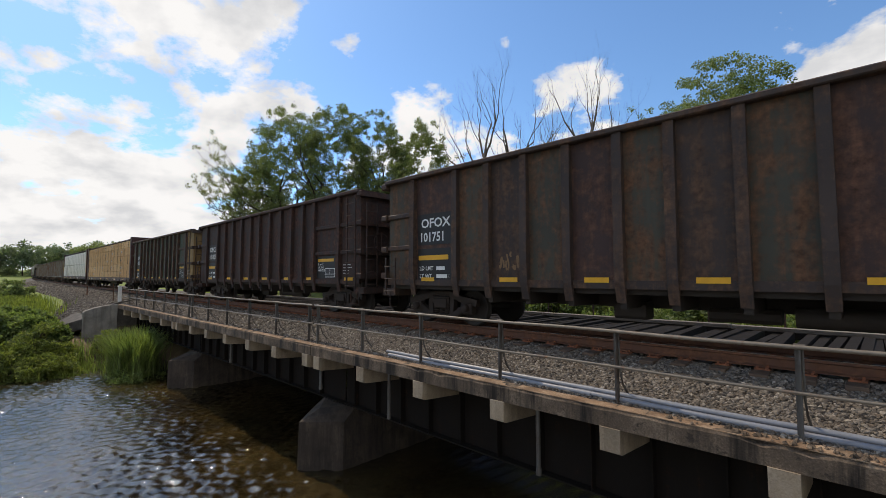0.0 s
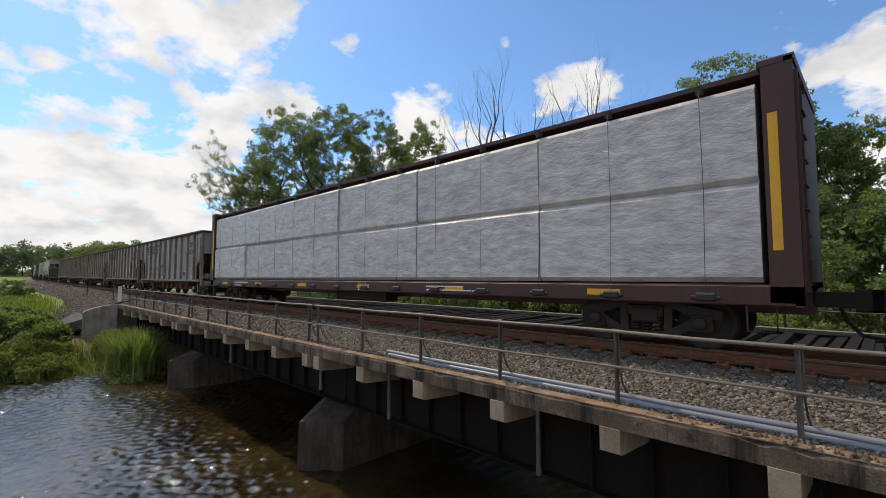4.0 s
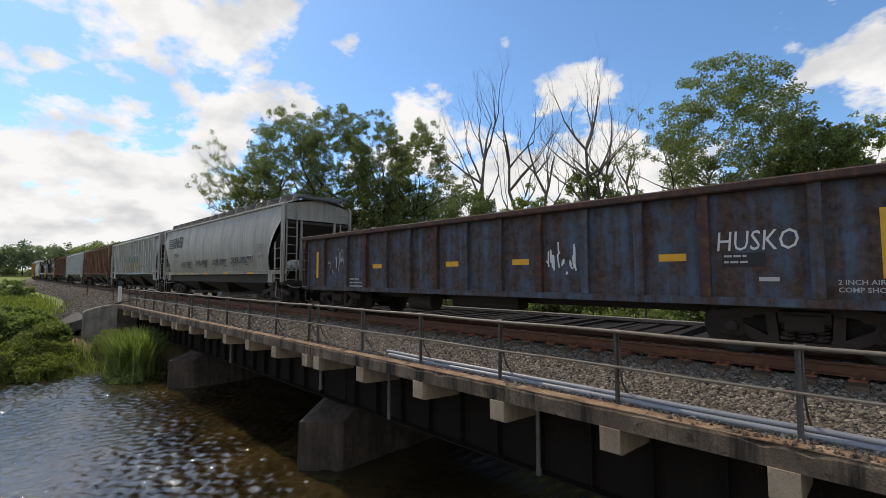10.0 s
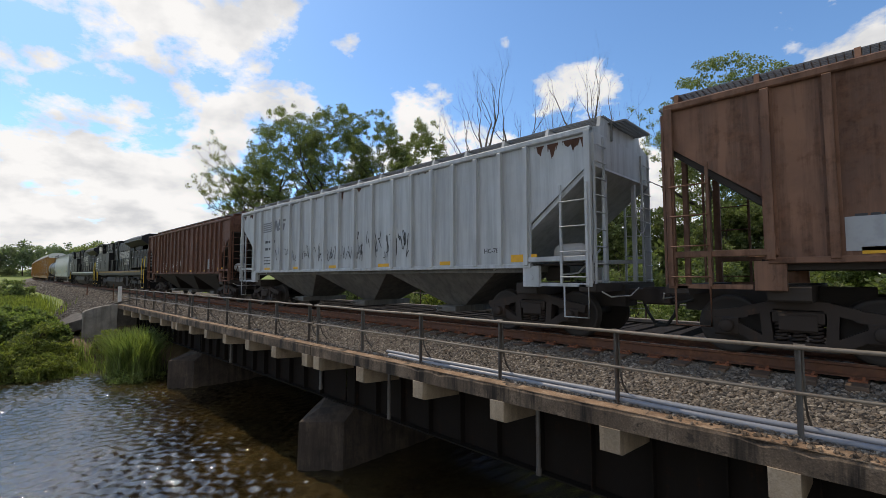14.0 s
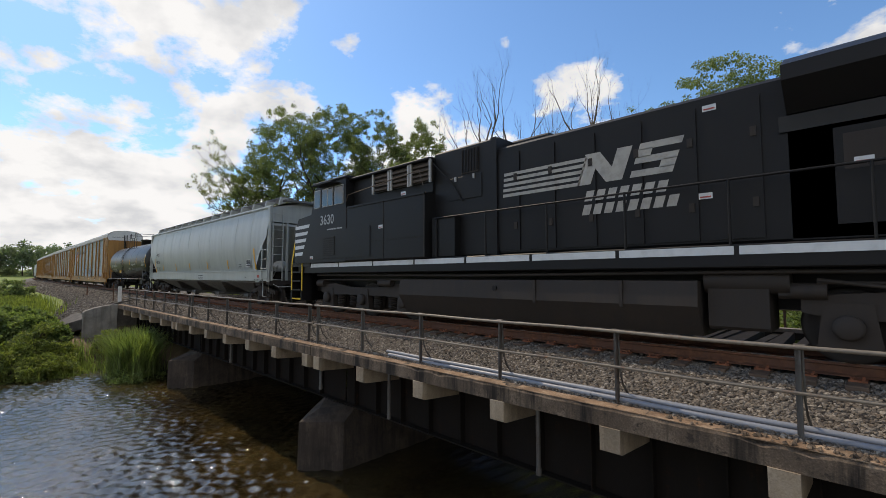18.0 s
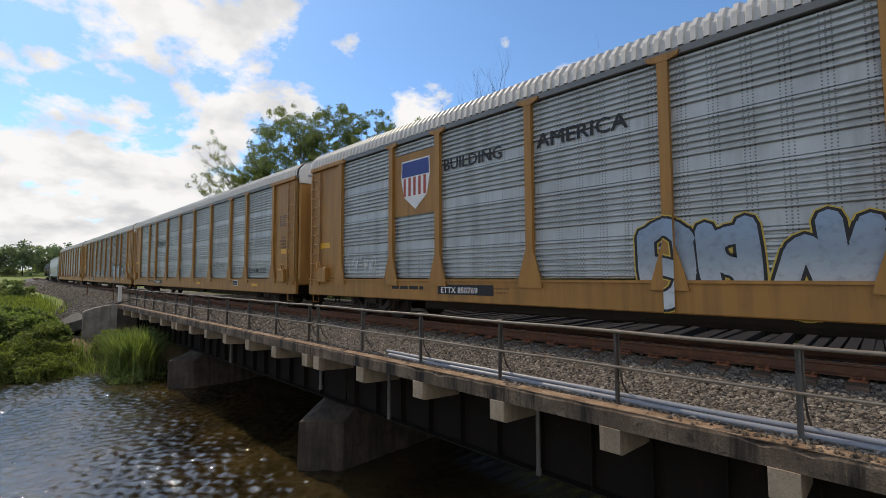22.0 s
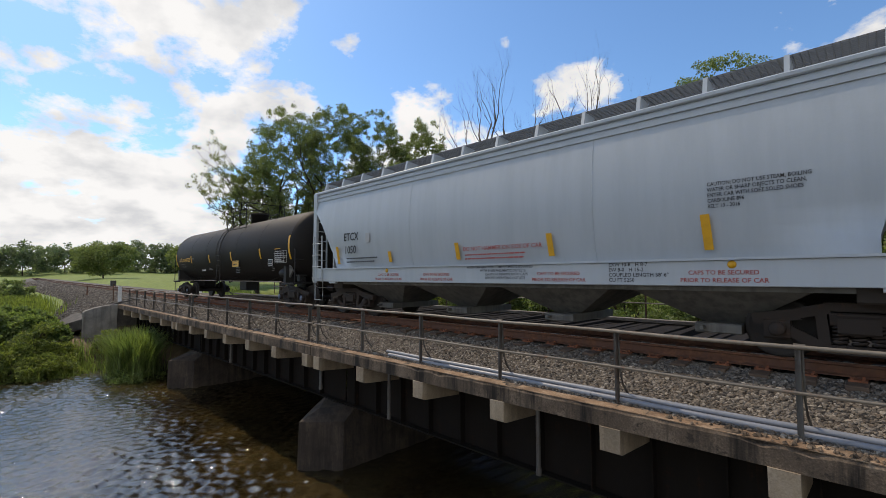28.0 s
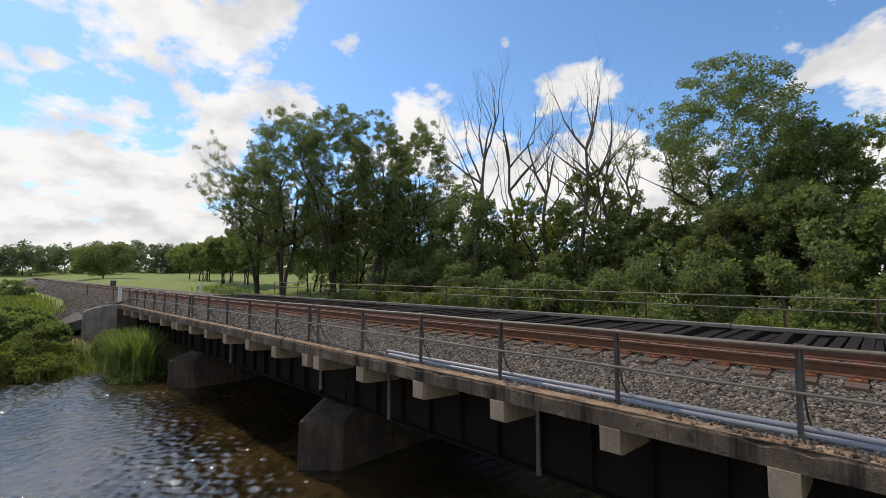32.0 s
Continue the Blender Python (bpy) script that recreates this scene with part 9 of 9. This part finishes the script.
def pale_marks(root, h, low):
    y = -1.61
    lettering("FPAX", -low + 0.62, 2.55, 0.30, DARK_MARK, root, y)
    lettering("980126", -low + 0.62, 2.08, 0.30, DARK_MARK, root, y)
    lettering("LD LMT  219800 LBS", -low + 0.60, 1.78, 0.13, DARK_MARK, root, y + 0.02, 0.86)
    lettering("LT WT     66200 LBS", -low + 0.60, 1.65, 0.13, DARK_MARK, root, y + 0.035, 0.86)
    for x in (-low + 2.1, -low + 4.9, -low + 7.5, -low + 10.4, -low + 13.2):
        f = Form()
        for k in range(4):
            za, zb = 1.62 + 0.1 * k, 1.62 + 0.1 * (k + 1)
            f.add([(x, -1.53 - 0.17 * (za - 1.75) / 0.45 * 0.45 - 0.015, za), (x + 0.11, -1.53 - 0.17 * (za - 1.75) / 0.45 * 0.45 - 0.015, za), (x + 0.11, -1.53 - 0.17 * (zb - 1.75) - 0.015, zb), (x, -1.53 - 0.17 * (zb - 1.75) - 0.015, zb)], [(0, 1, 2, 3)])
        part("reflector", f, YELLOW, root, "slanted yellow reflective strip")
    for x in (-low + 0.12, low - 0.16):
        f = Form()
        for (ya, za), (yb, zb) in (((1.455, 1.55), (1.485, 1.66)), ((1.485, 1.66), (1.54, 1.97)), ((1.54, 1.97), (1.575, 2.2)), ((1.575, 2.2), (1.592, 2.45))):
            f.add([(x, -ya - 0.004, za), (x + 0.12, -ya - 0.004, za), (x + 0.11, -yb - 0.004, zb), (x - 0.01, -yb - 0.004, zb)], [(0, 1, 2, 3)])
        part("reflector", f, YELLOW, root, "tall yellow reflective strip")
    data_panel(root, low - 0.92, 1.68, 0.42, 0.31, -1.56)
    lines(root, low - 1.85, 1.78, 0.35, 3, 0.04, DARK_MARK, -1.53, 5)
    lettering("3 INCH HF COMP BRAKE SHOES", low - 0.22, 1.10, 0.075, DARK_MARK, root, -1.525, 0.85)
    lines(root, -low + 9.0, 1.3, 0.8, 3, 0.05, DARK_MARK, -1.525, 6)
    lines(root, low - 1.15, 1.22, 0.2, 1, 0.06, DARK_MARK, -1.525, 7)
    patch(root, "red_plate", low + 0.10, 1.22, low + 0.32, 1.33, RED_MARK, -1.523)


def white_marks(root, h, low):
    y = -1.615
    lettering("ETCX", -low + 0.75, 2.35, 0.34, BLACK_MARK, root, y, 0.92)
    lettering("1050", -low + 0.80, 1.95, 0.34, BLACK_MARK, root, y, 0.92)
    lines(root, -low + 0.85, 1.78, 1.6, 2, 0.06, DARK_MARK, -1.56, 2)
    for i, (x, t) in enumerate(((-low + 0.35, 0.55), (-low + 2.95, 0.3), (-low + 5.5, 0.4), (-low + 8.0, 0.45), (-low + 10.75, 0.55))):
        f = Form().add([(x, -1.545, 1.64), (x + 0.13, -1.545, 1.64), (x + 0.10, -1.545 - 0.15 * t, 1.64 + t), (x - 0.03, -1.545 - 0.15 * t, 1.64 + t)], [(0, 1, 2, 3)])
        part("reflector", f, YELLOW, root, "slanted yellow reflective strip")
    for k, w in enumerate(("CAUTION: DO NOT USE STEAM, BOILING", "WATER OR SHARP OBJECTS TO CLEAN,", "ENTER CAR WITH SOFT SOLED SHOES", "CARBOLINE 896", "RELT 10 - 2016")):
        lettering(w, -low + 10.83, 2.62 - 0.085 * k, 0.082, BLACK_MARK, root, y, 0.82)
    lettering("DO NOT HAMMER ON SIDE OF CAR", -low + 5.75, 1.83, 0.13, RED_MARK, root, -1.60)
    lines(root, -low + 5.8, 1.72, 2.4, 2, 0.05, RED_MARK, -1.58, 4)
    y = -1.526
    for k, w in enumerate(("NOTE: CAR HAS FOUR COMPARTMENTS EQUIPPED", "WITH 3105B PNEUMATIC OUTLETS.", "CAUTION: REMOVE BOTH CAPS", "BEFORE OPERATING OUTLETS")):
        lettering(w, -low + (5.8, 6.2, 6.35, 6.35)[k], 1.42 - 0.08 * k, 0.078, DARK_MARK, root, y)
    for x in (-low + 2.4, -low + 4.3, -low + 7.7, -low + 10.5):
        lettering("CAPS TO BE SECURED", x, 1.26, 0.095, RED_MARK, root, y)
        lettering("PRIOR TO RELEASE OF CAR", x - 0.12, 1.14, 0.095, RED_MARK, root, y)
    for k, w in enumerate(("EXW 10-8   H 8-7", "EW 8-0   H 15-2", "COUPLED LENGTH 58' 6\"", "CU FT 5250")):
        lettering(w, -low + 9.2, 1.41 - 0.09 * k, 0.09, BLACK_MARK, root, y)
    for x in (-low + 2.8, -low + 11.1):
        part("round_mark", Form().lathe([(0, 0), (0.06, 0), (0.06, 0.004), (0, 0.004)], (x, y - 0.002, 1.41), "y", 16), YELLOW, root)
    part("stencil_box", boxes((-low + 1.9, -1.615, 2.25, -low + 2.1, -1.61, 2.52)), GREY_MARK, root)


def rack_shield(root, xs, h):
    for k, i in ((0, 1),):
        x = (xs[i] + xs[i + 1]) / 2 - 0.5
        fld = part("emblem_field", boxes((xs[i] + 0.1, -1.43, 2.9, xs[i + 1] - 0.1, -1.41, 4.6)), MUSTARD, root, "mustard emblem plate")
        sh = Form().prism([(x - 0.0, 4.4), (x + 1.1, 4.4), (x + 1.12, 3.9), (x + 1.0, 3.4), (x + 0.55, 3.05), (x + 0.1, 3.4), (x - 0.02, 3.9)], "y", -1.44, -1.43)
        s = part("shield", sh, WHITE, fld, "blue, red and white shield emblem")
        part("blue_field", Form().prism([(x + 0.03, 4.36), (x + 1.07, 4.36), (x + 1.09, 3.95), (x + 0.01, 3.95)], "y", -1.446, -1.44), BLUE_MARK, fld)
        part("red_bar", boxes(*[(x + 0.08 + 0.2 * k2, -1.446, 3.42, x + 0.17 + 0.2 * k2, -1.44, 3.92) for k2 in range(5)]), RED_MARK, fld)
    heavy_lettering("BUILDING", xs[2] + 0.14, 3.90, 0.40, BLACK_MARK, root, -1.4045, 1.02)
    heavy_lettering("AMERICA", xs[3] + 0.16, 3.92, 0.42, BLACK_MARK, root, -1.4045, 1.08)
    rim = [(1.9, SPRAY_GOLD), (1.7, BLACK_MARK), (1.3, FADE_BLUE)]
    bubbles(root, xs[4] - 0.55, 0.62, 6.4, 1.62, 7, rim, 81, -1.402, (xs, 0.085, -1.509), "pale blue bubble graffiti")
    lettering("ETTX 850769", xs[2] + 0.1, 0.84, 0.20, WHITE, patch(root, "number_plate", xs[2], 0.80, xs[2] + 1.75, 1.04, BLACK_MARK, -1.463, "black plate with white car number"), -1.469, 1.05)
    scrawl(root, xs[0] + 0.2, 1.25, 1.6, 0.7, SPRAY_WHITE, 82, -1.402, 9, 0.014)
    scrawl(root, xs[7] + 0.3, 1.6, 1.2, 0.7, DARK_MARK, 83, -1.404, 4, 0.012)


def rack_scribble(root, xs, h):
    lettering("TTGX 965671", xs[2] + 0.1, 0.84, 0.20, WHITE, patch(root, "number_plate", xs[2], 0.80, xs[2] + 1.75, 1.04, BLACK_MARK, -1.463, "black plate with white car number"), -1.469, 1.05)
    lettering("CHAMUCO", xs[8] + 0.25, 1.42, 0.30, BLACK_MARK, root, -1.404, 1.1, 0.1)
    scrawl(root, xs[6] + 0.3, 1.5, 1.6, 0.5, BLACK_MARK, 91, -1.404, 4, 0.014, label="thin black scribbles")
    for i in (1, 2, 3, 4, 5, 7):
        scrawl(root, xs[i] + 0.3, 1.35, 1.1, 0.4, BLACK_MARK, 92 + i, -1.404, 2, 0.011)
    name_bars = Form()
    for q in range(8):
        u = xs[2] + 0.16 + 0.29 * q
        name_bars.add([(u, -1.404, 3.28), (u + 0.19, -1.404, 3.28), (u + 0.25, -1.404, 3.58 + 0.09 * (q == 0)), (u + 0.06, -1.404, 3.58 + 0.09 * (q == 0))], [(0, 1, 2, 3)])
    part("lettering_bar", name_bars, GREEN_MARK, root, "dark green slanted bars in place of a company name")


def rack_blocks(root, xs, h):
    bubbles(root, 5.15, 0.74, 4.3, 1.45, 4, [(1.7, BLACK_MARK), (1.15, FADE_WHITE)], 101, -1.402, (xs, 0.085, -1.509), "white bubble graffiti with black rims", 0.17)
    bubbles(root, 0.55, 0.95, 3.5, 1.05, 5, [(1.35, SPRAY_WHITE), (1.15, DARK_MARK), (0.85, RACK_GREY)], 102, -1.402, (xs, 0.085, -1.509), "grey outlined bubble graffiti")
    bubbles(root, -4.2, 0.95, 4.5, 0.85, 9, [(1.2, SPRAY_TEAL), (0.8, FADE_BLUE)], 103, -1.402, (xs, 0.085, -1.509), "faded teal bubble graffiti", 0.08)
    lettering("TTGX 988022", xs[2] + 0.1, 0.84, 0.18, WHITE, patch(root, "number_plate", xs[2], 0.80, xs[2] + 1.6, 1.02, BLACK_MARK, -1.463, "black plate with white car number"), -1.469, 1.05)
    f = Form()
    for k in range(3):
        x = xs[2] + 0.55 + 0.42 * k
        f.box(x, -1.408, 3.55, x + 0.30, -1.402, 3.62)
        f.box(x, -1.408, 3.78, x + 0.30, -1.402, 3.85)
        f.box(x, -1.408, 3.62, x + 0.08, -1.402, 3.78)
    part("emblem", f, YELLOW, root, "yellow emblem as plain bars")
    scrawl(root, h - 0.8, 1.25, 0.5, 0.8, SPRAY_WHITE, 103, -1.545, 4, 0.014)
    scrawl(root, xs[8] + 1.6, 0.75, 0.6, 0.7, SPRAY_WHITE, 104, -1.508, 5, 0.016)


def rack_plain(root, xs, h):
    scrawl(root, -h + 0.5, 2.2, 0.8, 0.9, DARK_MARK, 111, -1.427, 5, 0.016, label="dark chalk scribble")


gondola(5.5, -10.5, (OLIVE_RUST, RUST_RED, OLIVE_RUST, RUST_DARK), RUST_DARK, "high-sided rusty brown steel gondola", True, number=("OFOX", "101751"), seed=1)
gondola(-10.5, -26.5, (DEEP_MAROON,), DEEP_MAROON, "high-sided dark maroon-brown rusted steel gondola", False, number=("OFOX", "101821"), seed=2)
gondola(-26.5, -42.5, (GREEN_RUST,), RUST_DARK, "high-sided faded green steel gondola with ochre end panels", False, end_mat=OCHRE, number=("OFOX", "101588"), seed=3, strip=GREEN_STRIP)
lumber_car(-42.5, -66.0, False, 1, "centre-beam flat car stacked with fresh pine boards")
lumber_car(-66.0, -90.9, True, 2, "centre-beam flat car with plastic-wrapped lumber")
open_hopper(-90.97, -105.44, (TOP_GREY, TOP_CREAM), 1, "pale grey open hopper with rusty posts", "42225", ("227400", "58600"), extra="ties")
open_hopper(-105.44, -119.81, (TOP_CREAM, TOP_GREY), 2, "pale grey open hopper with orange rust streaks", "28283", ("228500", "57500"), corner=0.5)
open_hopper(-119.81, -134.3, (TOP_CREAM,), 3, "cream grey open hopper with rust stains", "29789", ("227400", "58600"), extra="mw", corner=1.1)
open_hopper(-134.3, -148.8, (TOP_CREAM, TOP_GREY), 4, "cream grey open hopper, top edge badly rusted", "35121", ("227400", "58600"))
open_hopper(-148.8, -163.28, (TOP_GREY,), 5, "blue-grey open hopper with rust scratches", "34390", ("227400", "58600"), extra="mw")
low_gondola(-163.28, -180.5, "low gondola in faded blue paint and brown rust")
smooth_hopper(-180.5, -198.5, HOPPER_GREY, 1, "warm grey smooth-sided covered hopper with scribbles", GRIME, grey_marks, 3, weld=13, sill=1.36)
ribbed_hopper(-198.5, -216.3, HOPPER_PALE, PALE_RIB, 2, "pale grey ribbed covered hopper with colourful graffiti", 3, GRIME, second_marks("grafitti_grey"))
ribbed_hopper(-216.3, -234.1, HOPPER_BROWN, HOPPER_BROWN, 3, "brown rusted ribbed covered hopper", 3, GRIME, second_marks("brown"))
ribbed_hopper(-234.1, -251.95, HOPPER_WHITE, HOPPER_WHITE, 4, "white ribbed covered hopper with black scribbles", 3, GRIME_PALE, second_marks("white"))
ribbed_hopper(-251.95, -268.68, HOPPER_RED, HOPPER_RED, 5, "red-brown ribbed covered hopper", 3, GRIME, second_marks("red"))
locomotive(-268.68, -290.78, "4131", "black diesel locomotive with white nose stripes, dusty", DUSTY_GOLD, -0.45, 2.84)
locomotive(-290.7, -313.1, "3630", "black diesel locomotive with white sill stripes", SPRAY_WHITE, -1.15, 3.04)
smooth_hopper(-313.7, -333.95, SMOOTH_GREEN, 6, "clean pale greenish-white smooth covered hopper", GRIME_PALE, pale_marks, 4, weld=11, cut=(2.92, 1.22, 1.0))
tank_car(-334.45, -349.75, TANK_BLACK, WHITE, "TILX 264673", 1, "glossy black tank car with white lettering")
autorack(-350.4, -377.7, RACK_BLUE, 1, "mustard autorack with grey panels and shield emblem", rack_shield)
autorack(-377.85, -405.15, RACK_BLUE, 2, "mustard autorack with clean blue-grey panels", rack_scribble)
autorack(-405.2, -432.5, RACK_BROWN, 3, "mustard autorack with dull brownish panels and graffiti", rack_blocks)
autorack(-432.8, -460.1, RACK_BLUE, 4, "mustard autorack with pale grey panels", rack_plain)
smooth_hopper(-459.9, -476.6, SMOOTH_WHITE, 7, "clean bluish-white smooth covered hopper with stencils", GRIME_PALE, white_marks, 4, steps=True, weld=3)
last = tank_car(-476.9, -493.3, TANK_BROWN, YELLOW, "UTLX 640722", 2, "dull brownish black tank car with yellow lettering", True, 1.15, -0.26, 1.35, (-0.5, 1.85))
# marker on the last coupler
part("end_marker", boxes((-8.0, -0.75, 1.08, -7.8, -0.5, 1.55, 0.02)), LAMP_RED, last, "red end-of-train marker box")


def motions():
    """Every car rolls along the line; wheels turn while their car is near."""
    for root, x0 in TRAIN:
        walk(root, [(t, on_line(x0 + SPEED * t)) for t in range(33)])
    for wheel, s, r in WHEELS:
        at = Vector(wheel.location)
        turn = 360 * SPEED / (2 * math.pi * r) / FPS     # degrees from picture to picture
        first = max(0, int((-30 - s) / SPEED * FPS))
        last_ = min(32 * FPS, int((4 - s) / SPEED * FPS))
        rows = [(0, pose(at.x, at.y, at.z))] if first > 0 else []
        if last_ > first:
            rows += [(k / FPS, pose(at.x, at.y, at.z, 0, turn * (k - first), 0)) for k in range(first, last_ + 1)]
            end = turn * (last_ - first)
        else:
            end = 0
            rows = [(0, pose(at.x, at.y, at.z))]
        if not rows or rows[-1][0] < 32:
            rows.append((32, pose(at.x, at.y, at.z, 0, end, 0)))
        walk(wheel, rows)


motions()
